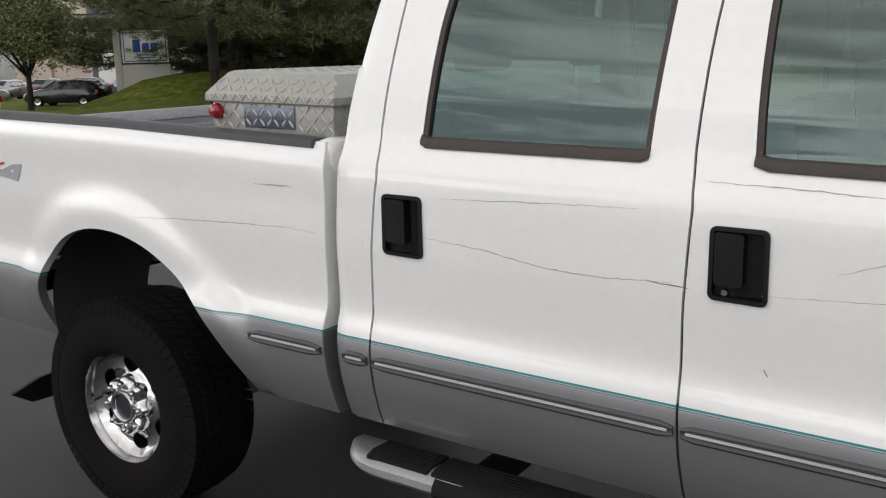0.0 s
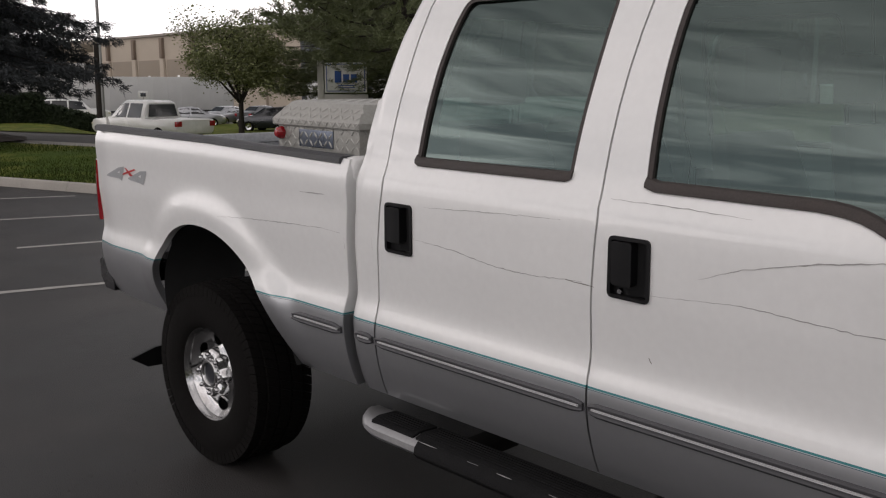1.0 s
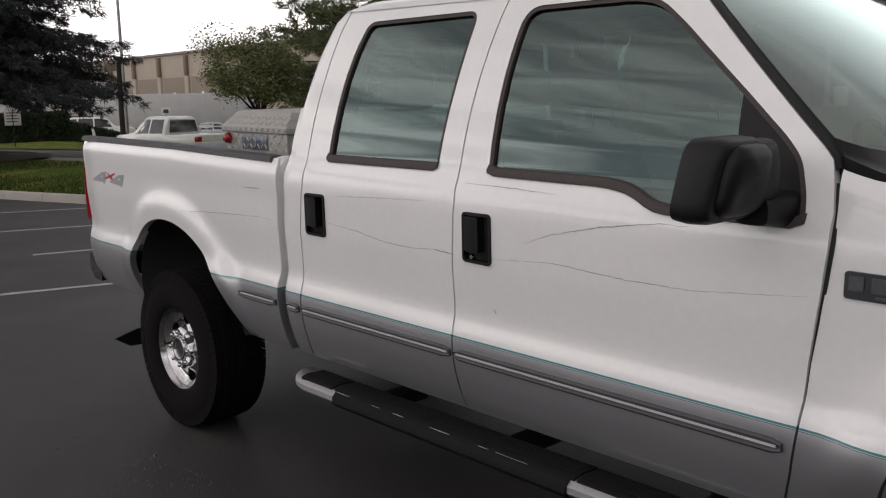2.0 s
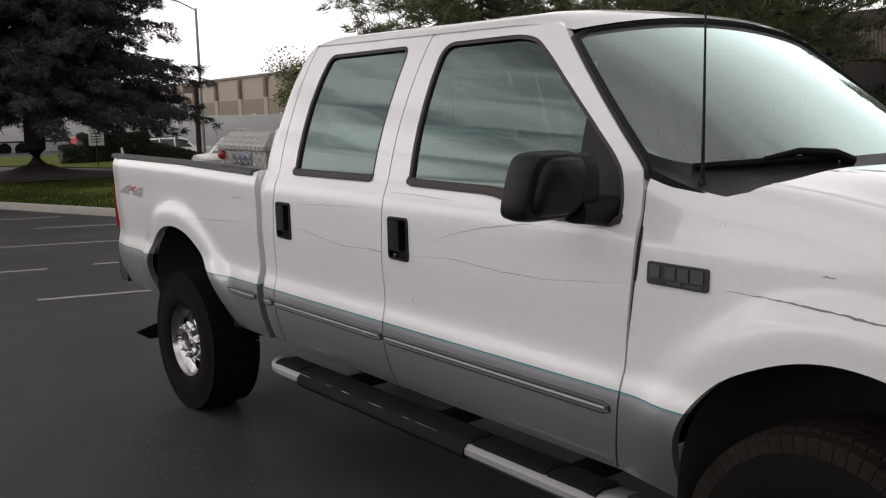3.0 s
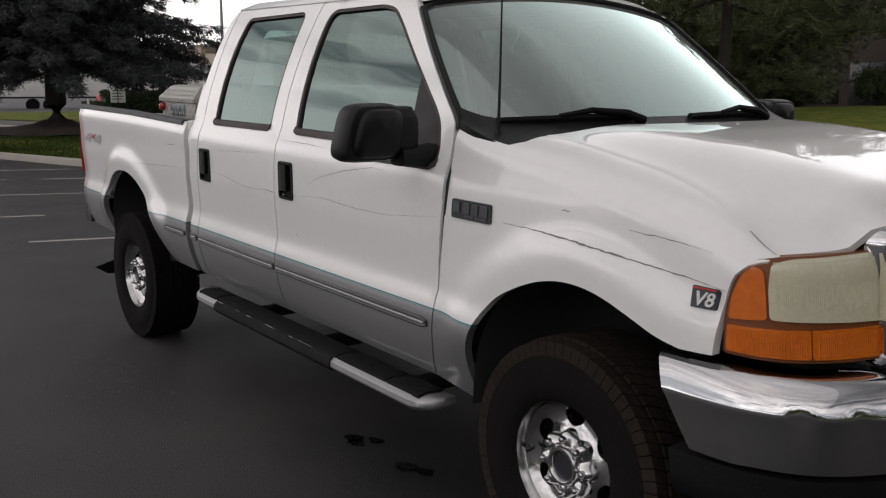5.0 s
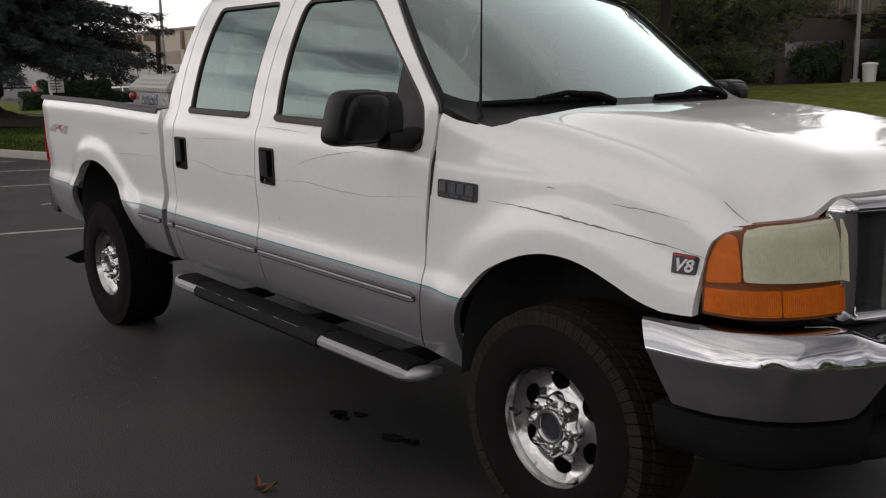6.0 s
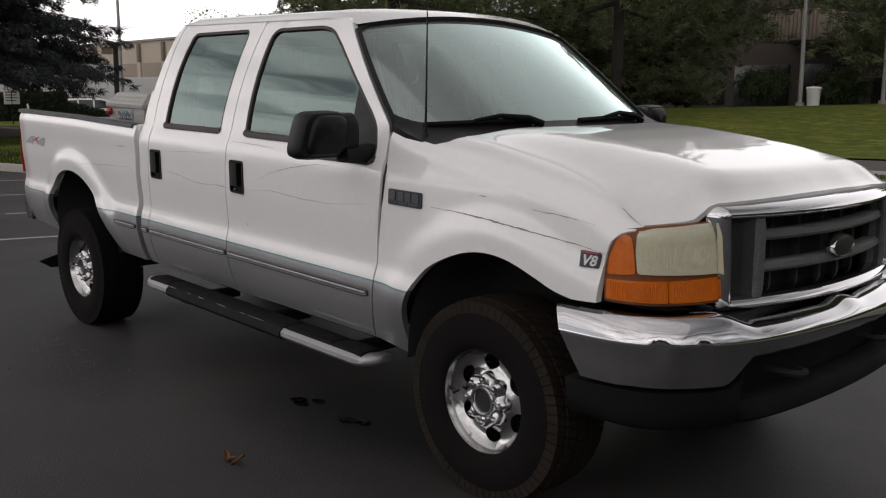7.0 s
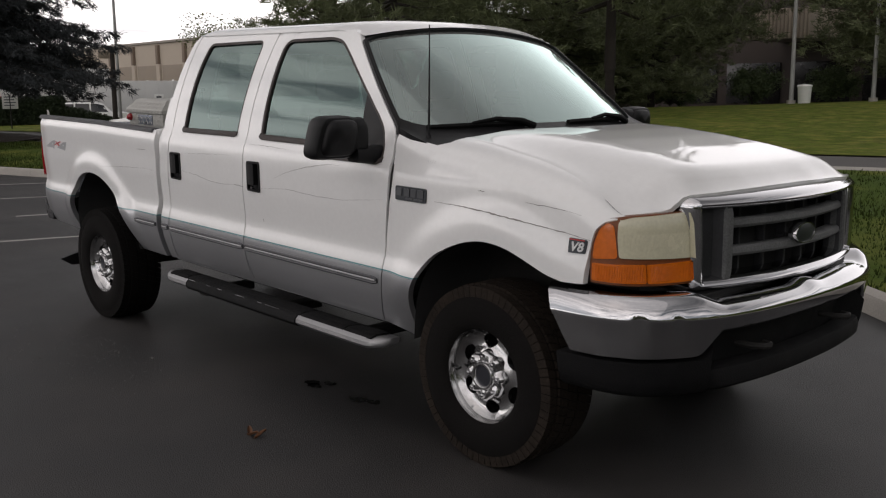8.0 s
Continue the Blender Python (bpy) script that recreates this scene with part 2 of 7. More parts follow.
def mottled(m, other, scale, lo, hi):
    """Let a second colour show in soft patches."""
    n, l = m.node_tree.nodes, m.node_tree.links
    tint = [x for x in n if x.type == "MIX" and x.blend_type == "MULTIPLY"][0]
    co, nz, mr, mx = n.new("ShaderNodeTexCoord"), n.new("ShaderNodeTexNoise"), n.new("ShaderNodeMapRange"), n.new("ShaderNodeMix")
    nz.inputs["Scale"].default_value, nz.inputs["Detail"].default_value = scale, 7
    mr.inputs["From Min"].default_value, mr.inputs["From Max"].default_value = lo, hi
    mx.data_type = "RGBA"
    mx.inputs[6].default_value = tint.inputs[6].default_value
    mx.inputs[7].default_value = (*other, 1)
    l.new(co.outputs["Object"], nz.inputs["Vector"])
    l.new(nz.outputs["Fac"], mr.inputs["Value"])
    l.new(mr.outputs["Result"], mx.inputs[0])
    l.new(mx.outputs[2], tint.inputs[6])


# brighter, yellower grass colour for the lawn beyond the road
FARGRASS = shader("paler_grass_sheet", (0.082, 0.110, 0.018), 0.95, 0, 0.55, 3.0, 25, 0.8, spec=0.05)
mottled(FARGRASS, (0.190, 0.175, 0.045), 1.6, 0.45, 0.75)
mottled(GRASS, (0.135, 0.128, 0.030), 0.45, 0.48, 0.75)
mottled(ASPHALT, (0.034, 0.0305, 0.029), 0.7, 0.46, 0.72)
BLADE = shader("grass_blade", (0.036, 0.052, 0.012), 0.9, 0, 0.45, 0.6, 30, spec=0.08)
CONCRETE = shader("concrete", (0.32, 0.30, 0.27), 0.9, 0, 0.2, 2, 80, 0.3)
NEEDLE = shader("spruce_needles", (0.030, 0.035, 0.038), 0.75, 0, 0.5, 1.2, 30)
PINE = shader("pine_needles", (0.128, 0.148, 0.070), 0.75, 0, 0.55, 0.8, 30)
LEAF = shader("green_leaves", (0.150, 0.168, 0.062), 0.6, 0, 0.5, 1.5, 30)
BARK = shader("bark", (0.030, 0.024, 0.020), 0.95, 0, 0.4, 5, 40, 0.8)
BEIGE = shader("beige_wall_panel", (0.42, 0.36, 0.29), 0.9, 0, 0.08, 0.4, 20, 0.1)
TAN = shader("tan_wall_panel", (0.28, 0.235, 0.185), 0.9, 0, 0.08, 0.4, 20, 0.1)
BRIGHTLINE = shader("bright_trim_line", (0.66, 0.66, 0.67), 0.4, 0.3, 0.08, 6, 40)
TRAILER = shader("trailer_side", (0.62, 0.62, 0.60), 0.5, 0.1, 0.1, 0.8, 20, 0.05)
DARKGLASS = shader("dark_car_glass", (0.015, 0.018, 0.02), 0.06, 0, 0.1, 2, 20, 0, 0.4)
HEDGE = shader("hedge_leaves", (0.022, 0.036, 0.014), 0.8, 0, 0.5, 2, 30)
SIGNBLUE = shader("blue_sign_paint", (0.02, 0.09, 0.36), 0.5)


# building helpers
def bm_mesh(name, bm, mats, smooth=40):
    bmesh.ops.recalc_face_normals(bm, faces=bm.faces)
    me = bpy.data.meshes.new(name)
    bm.to_mesh(me)
    bm.free()
    for m in mats if isinstance(mats, (list, tuple)) else [mats]:
        me.materials.append(m)
    if smooth:
        me.shade_smooth()
        me.set_sharp_from_angle(angle=radians(smooth))
    return me


def part(name, bm, material, parent, label="", smooth=40):
    ob = new(name, bm_mesh(name, bm, material, smooth))
    ob.parent = parent
    return tagged(ob, label=label)


def thing(name, label, category, group="", at=None):
    ob = new(name)
    ob.empty_display_size = 0.2
    if at is not None:
        ob.matrix_basis = at
    return tagged(ob, label=label, category=category, group=group)


def single(name, bm, material, label, category="", kind="", group="", smooth=40):
    return tagged(new(name, bm_mesh(name, bm, material, smooth)), label=label, category=category, kind=kind, group=group)


def box(bm, a, b, bevel=0.0, m=None):
    """A block between two corners, its edges eased."""
    a, b = Vector(a), Vector(b)
    r = bmesh.ops.create_cube(bm, size=1.0, matrix=Matrix.Translation((a + b) / 2) @ Matrix.Diagonal((*(b - a), 1)))
    vs = r["verts"]
    if bevel:
        es = list({e for v in vs for e in v.link_edges})
        out = bmesh.ops.bevel(bm, geom=es, offset=bevel, segments=2, affect="EDGES", profile=0.6)
        vs = list({v for f in out["faces"] for v in f.verts} | {v for v in vs if v.is_valid})
    if m is not None:
        bmesh.ops.transform(bm, matrix=m, verts=vs)
    return vs


def loft(bm, rings, closed=True, caps=True):
    """A skin through rings of equally many points."""
    rows = [[bm.verts.new(p) for p in ring] for ring in rings]
    n = len(rows[0])
    for a, b in zip(rows, rows[1:]):
        for i in range(n if closed else n - 1):
            j = (i + 1) % n
            if len({a[i], a[j], b[j], b[i]}) == 4:
                bm.faces.new((a[i], a[j], b[j], b[i]))
    if caps and closed and n > 2:
        bm.faces.new(rows[0][::-1])
        bm.faces.new(rows[-1])
    return rows


def tube(bm, points, radius, sides=8, squash=1.0):
    """A rod along points; radius may be one number or one for each point."""
    pts = [Vector(p) for p in points]
    rings = []
    for i, p in enumerate(pts):
        d = (pts[min(i + 1, len(pts) - 1)] - pts[max(i - 1, 0)]).normalized()
        u = d.cross(Vector((0, 0, 1)))
        u = u.normalized() if u.length > 1e-4 else Vector((1, 0, 0))
        v = u.cross(d)
        r = radius[i] if isinstance(radius, (list, tuple)) else radius
        rings.append([p + u * r * math.cos(2 * math.pi * k / sides) + v * r * squash * math.sin(2 * math.pi * k / sides) for k in range(sides)])
    loft(bm, rings)


def lathe(bm, profile, sides=48, m=None):
    """Turn a profile of (radius, along) round the y axis."""
    rings = [[Vector((r * math.sin(2 * math.pi * k / sides), y, r * math.cos(2 * math.pi * k / sides))) for k in range(sides)] for r, y in profile]
    rows = loft(bm, rings, caps=False)
    if m is not None:
        bmesh.ops.transform(bm, matrix=m, verts=[v for r in rows for v in r])


def inside(p, poly):
    x, y = p
    c = False
    for (x0, y0), (x1, y1) in zip(poly, poly[1:] + poly[:1]):
        if (y0 > y) != (y1 > y) and x < (x1 - x0) * (y - y0) / (y1 - y0) + x0:
            c = not c
    return c


def dense(poly, step):
    out = []
    for a, b in zip(poly, poly[1:] + poly[:1]):
        n = max(1, int(math.dist(a, b) / step))
        out += [(a[0] + (b[0] - a[0]) * i / n, a[1] + (b[1] - a[1]) * i / n) for i in range(n)]
    return out


def rounded(poly, r, n=6):
    """Round the corners of a polygon."""
    out = []
    for i, p in enumerate(poly):
        a, p, b = Vector(poly[i - 1]), Vector(p), Vector(poly[(i + 1) % len(poly)])
        rr = min(r[i] if isinstance(r, list) else r, (a - p).length * 0.45, (b - p).length * 0.45)
        s, e = p + (a - p).normalized() * rr, p + (b - p).normalized() * rr
        out += [tuple(s.lerp(p, t).lerp(p.lerp(e, t), t)) for t in [k / n for k in range(n + 1)]]
    return out


def sheet(bm, outline, holes, place, step=0.05, rows=0.02, thick=0.014, lip=0.004):
    """A pressed panel: a flat outline with holes, carried on to a curved surface by place(u, v, depth), with turned-in edges."""
    loops = [dense(outline, step * 0.6)] + [dense(h, step * 0.6) for h in holes]
    pts, edges = [], []
    for lo in loops:
        k = len(pts)
        pts += lo
        edges += [(k + i, k + (i + 1) % len(lo)) for i in range(len(lo))]
    n_edge = len(pts)
    us, vs = [p[0] for p in outline], [p[1] for p in outline]
    u = min(us) + step / 2
    while u < max(us):
        v = min(vs) + rows / 2
        while v < max(vs):
            p = (u, v)
            if inside(p, outline) and not any(inside(p, h) for h in holes):
                if min((p[0] - q[0]) ** 2 + (p[1] - q[1]) ** 2 for q in pts[:n_edge]) > (rows * 0.55) ** 2:
                    pts.append(p)
            v += rows
        u += step
    got = delaunay_2d_cdt([Vector(p) for p in pts], edges, [], 0, 1e-5)
    verts = [bm.verts.new(place(p[0], p[1], 0.0)) for p in got[0]]
    for f in got[2]:
        c = (sum(got[0][i][0] for i in f) / 3, sum(got[0][i][1] for i in f) / 3)
        if inside(c, outline) and not any(inside(c, h) for h in holes):
            bm.faces.new([verts[i] for i in f])
    for v in [v for v in verts if not v.link_faces]:
        bm.verts.remove(v)
    if thick:
        flat = {v: p for v, p in zip(verts, got[0]) if v.is_valid}
        rim = [e for e in bm.edges if len(e.link_faces) == 1 and e.verts[0] in flat and e.verts[1] in flat]
        inner = {}
        for e in rim:
            for v in e.verts:
                if v not in inner:
                    inner[v] = bm.verts.new(place(flat[v][0], flat[v][1], thick))
        for e in rim:
            a, b = e.verts
            bm.faces.new((a, b, inner[b], inner[a]))


def smooth_step(a, b, x):
    t = min(1, max(0, (x - a) / (b - a)))
    return t * t * (3 - 2 * t)


def chaikin(line, times=2):
    """Cut the corners of an open line, keeping its ends."""
    for _ in range(times):
        out = [line[0]]
        for a, b in zip(line, line[1:]):
            out += [(a[0] * 0.75 + b[0] * 0.25, a[1] * 0.75 + b[1] * 0.25), (a[0] * 0.25 + b[0] * 0.75, a[1] * 0.25 + b[1] * 0.75)]
        line = out + [line[-1]]
    return line


def spline(xs, ys):
    """A natural cubic through the points, level at the first."""
    n = len(xs)
    h = np.diff(xs)
    A, r = np.zeros((n, n)), np.zeros(n)
    A[0, 0], A[0, 1], A[-1, -1] = 2 * h[0], h[0], 1.0
    r[0] = 6 * (ys[1] - ys[0]) / h[0]
    for i in range(1, n - 1):
        A[i, i - 1], A[i, i], A[i, i + 1] = h[i - 1], 2 * (h[i - 1] + h[i]), h[i]
        r[i] = 6 * ((ys[i + 1] - ys[i]) / h[i] - (ys[i] - ys[i - 1]) / h[i - 1])
    m = np.linalg.solve(A, r)

    def at(x):
        i = min(n - 2, max(0, int(np.searchsorted(xs, x)) - 1))
        a, b = xs[i + 1] - x, x - xs[i]
        return float((m[i] * a ** 3 + m[i + 1] * b ** 3) / (6 * h[i]) + (ys[i] / h[i] - m[i] * h[i] / 6) * a + (ys[i + 1] / h[i] - m[i + 1] * h[i] / 6) * b)
    return at


def table(pairs, blur=0.012, lo=0.3, hi=2.3):
    """A smooth curve through pairs, as a look-up."""
    xs = np.arange(lo, hi, 0.004)
    ys = np.interp(xs, [p[0] for p in pairs], [p[1] for p in pairs])
    k = np.exp(-0.5 * (np.arange(-12, 13) * 0.004 / blur) ** 2)
    ys = np.convolve(np.pad(ys, 12, mode="edge"), k / k.sum(), mode="valid")
    return lambda x: float(np.interp(x, xs, ys))


LONG = ([-1, -0.7, 0, 0.64, 0.95, 1.2, 1.35, 2.12, 3.3, 3.64, 4.4, 4.75], [0.028, 0.03, 0.05, 0.075, 0.08, 0.095, 0.09, 0.05, 0.025, 0.02, -0.005, 0.0])


BED_END = [(0.955, 0.603), (0.957, 0.88), (0.966, 0.95), (0.975, 1.08), (0.981, 1.18), (0.988, 1.30), (0.990, 1.38), (0.980, 1.428)]


# the pickup truck: x forward from the rear axle, y to its left, raked nose-down
def R(x, y, z):
    x += float(np.interp(x, LONG[0], LONG[1]))
    return Vector((x, y, z + 0.012 - RAKE * x))


SIDE = table([(0.3, 0.86), (0.56, 0.905), (0.61, 0.928), (0.66, 0.950), (0.74, 0.974), (0.80, 0.985), (0.86, 0.990), (0.895, 0.985), (0.955, 0.968), (1.0, 0.970),
              (1.15, 0.984), (1.31, 0.985), (1.37, 0.979), (1.42, 0.954), (1.455, 0.937), (1.55, 0.914), (1.65, 0.884), (1.75, 0.848), (1.85, 0.806), (1.95, 0.758), (2.02, 0.7205), (2.3, 0.56)])
FRONT = table([(0.3, 0.86), (0.56, 0.905), (0.61, 0.928), (0.66, 0.950), (0.74, 0.974), (0.80, 0.985), (0.86, 0.990), (0.895, 0.985), (0.955, 0.968), (1.0, 0.970), (1.2, 0.974),
               (1.33, 0.966), (1.45, 0.94), (1.6, 0.89), (2.3, 0.6)])
ZS = table([(3.3, 1.600), (3.37, 1.585), (3.45, 1.556), (3.6, 1.528), (3.75, 1.517), (3.9, 1.500), (4.2, 1.450), (4.4, 1.402), (4.5, 1.367), (4.584, 1.318), (4.63, 1.282), (4.70, 1.262), (4.95, 1.25)], 0.02, 3.2, 5.1)
ARCH_R = [(-0.345, 0.615), (-0.364, 0.70), (-0.362, 0.80), (-0.328, 0.885), (-0.275, 0.965), (-0.18, 1.04), (-0.05, 1.083), (0.09, 1.085), (0.21, 1.056),
          (0.311, 1.005), (0.40, 0.94), (0.472, 0.872), (0.528, 0.80), (0.582, 0.70), (0.630, 0.606)]
ARCH_R = chaikin(ARCH_R)
ARCH_F = [(3.515, 0.575), (3.525, 0.70), (3.545, 0.80), (3.60, 0.905), (3.68, 0.99), (3.80, 1.052), (3.92, 1.095), (4.04, 1.112), (4.17, 1.099), (4.29, 1.055), (4.37, 1.020), (4.45, 1.002)]
ARCH_F = chaikin(ARCH_F)


def arch_bulge(x, z, arch, amount, wide):
    """The flare that swells round a wheel arch."""
    d = min(math.dist((x, z), p) for p in arch)
    return amount * (1 - smooth_step(wide * 0.30, wide, d)) * smooth_step(0.58, 0.86, z)


ARCH_RD, ARCH_FD = dense(ARCH_R, 0.05)[:-14], dense(ARCH_F, 0.05)[:-14]


def rail_rise(x):
    return float(np.interp(x, [-1.0, 0.1, 0.6, 0.97, 1.02], [0.026, 0.024, 0.013, 0.006, 0.0]))


def on_side(s):
    def place(x, z, depth):
        w = SIDE(z)
        if x < 1.05:
            w += arch_bulge(x, z, ARCH_RD, 0.028, 0.165) - 0.03 * smooth_step(-0.75, -1.0, x)
            w += 0.012 * smooth_step(1.25, 1.40, z)
            z += rail_rise(x) * smooth_step(1.15, 1.40, z)
        return R(x, s * (w - depth), z)
    return place


def seam_w(x):
    return 0.80 + 0.055 * smooth_step(4.25, 4.62, x)


def on_fender(s):
    def place(x, v, depth):
        zs = ZS(x)
        vt = zs - 0.12
        taper = 0.042 * smooth_step(4.15, 4.7, x)
        if v <= vt:
            return R(x, s * (FRONT(v) - taper + arch_bulge(x, v, ARCH_FD, 0.030, 0.19) - depth), v)
        t = min(1.0, (v - vt) / 0.24) * math.pi / 2 * 0.92
        w0, hs = FRONT(vt) - taper, seam_w(x)
        end_c, end_s = math.cos(math.pi * 0.46), math.sin(math.pi * 0.46)
        w = hs + (w0 - hs) * (math.cos(t) - end_c) / (1 - end_c)
        return R(x, s * (w - depth * math.cos(t)), vt + 0.12 * math.sin(t) / end_s - depth * math.sin(t))
    return place


truck = thing("pickup_truck", "white over silver lifted crew cab pickup truck on dark asphalt", "pickup truck")

REAR_WIN = rounded([(1.340, 1.976), (1.655, 1.981), (1.979, 1.986), (1.973, 1.77), (1.961, 1.58), (1.955, 1.446), (1.286, 1.443), (1.290, 1.60), (1.297, 1.76), (1.313, 1.88)], [0.055, 0.1, 0.055, 0.1, 0.1, 0.02, 0.02, 0.1, 0.1, 0.1])
FRONT_WIN = rounded([(2.206, 1.984), (2.650, 1.990), (2.750, 1.972), (2.862, 1.895), (2.985, 1.799), (3.112, 1.699), (3.236, 1.596), (3.284, 1.545), (3.306, 1.465), (3.322, 1.386), (2.880, 1.385), (2.792, 1.428), (2.700, 1.442), (2.205, 1.445), (2.197, 1.60), (2.196, 1.80)], [0.075, 0.10, 0.10, 0.05, 0.05, 0.05, 0.05, 0.04, 0.03, 0.02, 0.07, 0.05, 0.06, 0.02, 0.1, 0.1])


def shrink(poly, d):
    out = []
    n = len(poly)
    area = sum(poly[i - 1][0] * poly[i][1] - poly[i][0] * poly[i - 1][1] for i in range(n))
    for i in range(n):
        a, b = Vector(poly[i - 1]), Vector(poly[(i + 1) % n])
        t = (b - a).normalized()
        nrm = Vector((-t.y, t.x)) * (1 if area > 0 else -1)
        out.append(tuple(Vector(poly[i]) + nrm * d))
    return out


def window_set(win, parent, place, s):
    """Rubber frame and pane in a door."""
    bm = bmesh.new()
    sheet(bm, win, [shrink(win, 0.015)], lambda u, v, d: place(u, v, d + 0.003), 0.05, 0.05, 0.02)
    frame_ob = part("window_frame", bm, TRIM, parent, "weathered black rubber window frame")
    bm = bmesh.new()
    lo = [p for p in win if p[1] < 1.456]
    x0, x1 = min(p[0] for p in lo), max(p[0] for p in lo)
    xs = np.linspace(x0 - 0.002, x1 + 0.002, 34)
    low = sorted(lo)
    rings = []
    for x in xs:
        zb = float(np.interp(x, [p[0] for p in low], [p[1] for p in low]))
        rings.append([place(x, zb + dz, dd) for dz, dd in ((-0.006, 0.012), (-0.008, -0.006), (0.002, -0.010), (0.017, -0.004), (0.020, 0.014))])
    loft(bm, rings)
    part("weatherstrip", bm, TRIM, parent, "sun-browned weatherstrip under the window")
    bm = bmesh.new()
    hole = shrink(win, 0.010)
    zs = [p[1] for p in hole]
    rings = []
    for v in np.linspace(min(zs) + 1e-4, max(zs) - 1e-4, 40):
        cut = [a[0] + (b[0] - a[0]) * (v - a[1]) / (b[1] - a[1]) for a, b in zip(hole, hole[1:] + hole[:1]) if (a[1] - v) * (b[1] - v) < 0]
        rings.append([place(u, float(v), 0.014) for u in np.linspace(min(cut), max(cut), 30)])
    loft(bm, rings, closed=False)
    pane = part("window_pane", bm, SIDEGLASS, parent, "tinted greenish side glass")
    pane.visible_shadow = False
    return frame_ob


def handle(parent, x, z, s, place, lock):
    """Recessed paddle handle in its black bezel."""
    bezel = bmesh.new()
    out = rounded([(x - 0.067, z - 0.084), (x + 0.067, z - 0.086), (x + 0.067, z + 0.084), (x - 0.065, z + 0.083)], 0.018)
    sheet(bezel, out, [shrink(out, 0.010)], lambda u, v, d: place(u, v, d - 0.006), 0.05, 0.05, 0.02)
    pan = part("handle_bezel", bezel, BLACK, parent, "black plastic handle bezel")
    bm = bmesh.new()
    sheet(bm, shrink(out, 0.008), [], lambda u, v, d: place(u, v, 0.012 + 0.02 * smooth_step(0.0, 0.05, u - x + 0.02)), 0.01, 0.02, 0)
    part("handle_cup", bm, BLACK, pan)
    bm = bmesh.new()
    pts = rounded([(x - 0.053, z - 0.048), (x + 0.012, z - 0.048), (x + 0.012, z + 0.070), (x - 0.053, z + 0.070)], 0.010)
    sheet(bm, pts, [], lambda u, v, d: place(u, v, d - 0.008 - 0.004 * math.cos((u - x + 0.018) * 40)), 0.012, 0.02, 0.03)
    part("paddle", bm, BLACK, pan, "black pull paddle")
    if lock:
        bm = bmesh.new()
        m = Matrix.Translation(place(x - 0.030, z - 0.066, 0.004)) @ Matrix.Rotation(0, 4, "X")
        lathe(bm, [(0.0, -0.004), (0.007, -0.004), (0.009, 0.0), (0.009, 0.01)], 16, m if s < 0 else m @ Matrix.Rotation(math.pi, 4, "Z"))
        part("lock_cylinder", bm, CHROME, pan, "small chrome lock")


def trim_strip(parent, x0, x1, place, zc=0.820):
    """Body-side moulding: a dark strip with a bright line."""
    bm = bmesh.new()
    n = max(3, int((x1 - x0) / 0.06))
    rings = []
    for i in range(n + 1):
        x = x0 + (x1 - x0) * 0.5 * (1 - math.cos(math.pi * i / n))
        k = min(1.0, 0.55 + 20 * min(x - x0, x1 - x))
        rings.append([place(x, zc + a * k, d) for a, d in ((-0.021, 0.004), (-0.020, -0.009), (-0.014, -0.012), (-0.008, -0.008), (0.008, -0.008), (0.014, -0.012), (0.020, -0.009), (0.021, 0.004))])
    loft(bm, rings)
    strip = part("side_moulding", bm, MOULD, parent, "grey ribbed side moulding")
    bm = bmesh.new()
    rings = []
    for i in range(n + 1):
        x = x0 + 0.014 + (x1 - x0 - 0.028) * i / n
        rings.append([place(x, zc + a, d) for a, d in ((-0.0015, -0.006), (-0.001, -0.0125), (0.0045, -0.0125), (0.005, -0.006))])
    loft(bm, rings)
    part("bright_insert", bm, BRIGHTLINE, strip, "scuffed bright line")


def door(name, outline, win, s, handle_at, lock, trim):
    place = on_side(s)
    bm = bmesh.new()
    hx, hz = handle_at
    opening = rounded([(hx - 0.064, hz - 0.081), (hx + 0.064, hz - 0.083), (hx + 0.064, hz + 0.081), (hx - 0.062, hz + 0.080)], 0.016)
    sheet(bm, outline, [win, opening], place, 0.06, 0.02, 0.03)
    d = part(name, bm, PAINT, truck, "closed white door, silver below the pinstripe")
    window_set(win, d, place, s)
    handle(d, *handle_at, s, place, lock)
    trim_strip(d, *trim, place)
    return d


SEAM_R = [(1.118, 0.612), (1.123, 0.85), (1.127, 1.0), (1.138, 1.15), (1.149, 1.25), (1.161, 1.345), (1.156, 1.42), (1.150, 1.48), (1.154, 1.60), (1.161, 1.74), (1.165, 1.85), (1.172, 1.95), (1.190, 2.026)]
SEAM_B = [(2.068, 0.612), (2.062, 0.75), (2.059, 0.95), (2.063, 1.10), (2.073, 1.25), (2.080, 1.345), (2.073, 1.42), (2.068, 1.47), (2.070, 1.55), (2.074, 1.65), (2.080, 1.75), (2.088, 1.85), (2.098, 1.95), (2.110, 2.030)]
SEAM_F = [(3.270, 0.612), (3.308, 0.75), (3.326, 0.85), (3.337, 0.95), (3.349, 1.05), (3.366, 1.15), (3.380, 1.25), (3.390, 1.34), (3.388, 1.42), (3.376, 1.49)]


def along(seam, dx):
    return [(x + dx, z) for x, z in seam]


REAR_DOOR = along(SEAM_B, -0.0035) + along(SEAM_R, 0.0035)[::-1]
FRONT_DOOR = along(SEAM_F, -0.0035) + [(3.362, 1.545), (3.338, 1.572), (2.873, 1.990), (2.82, 2.022)] + along(SEAM_B, 0.0035)[::-1]

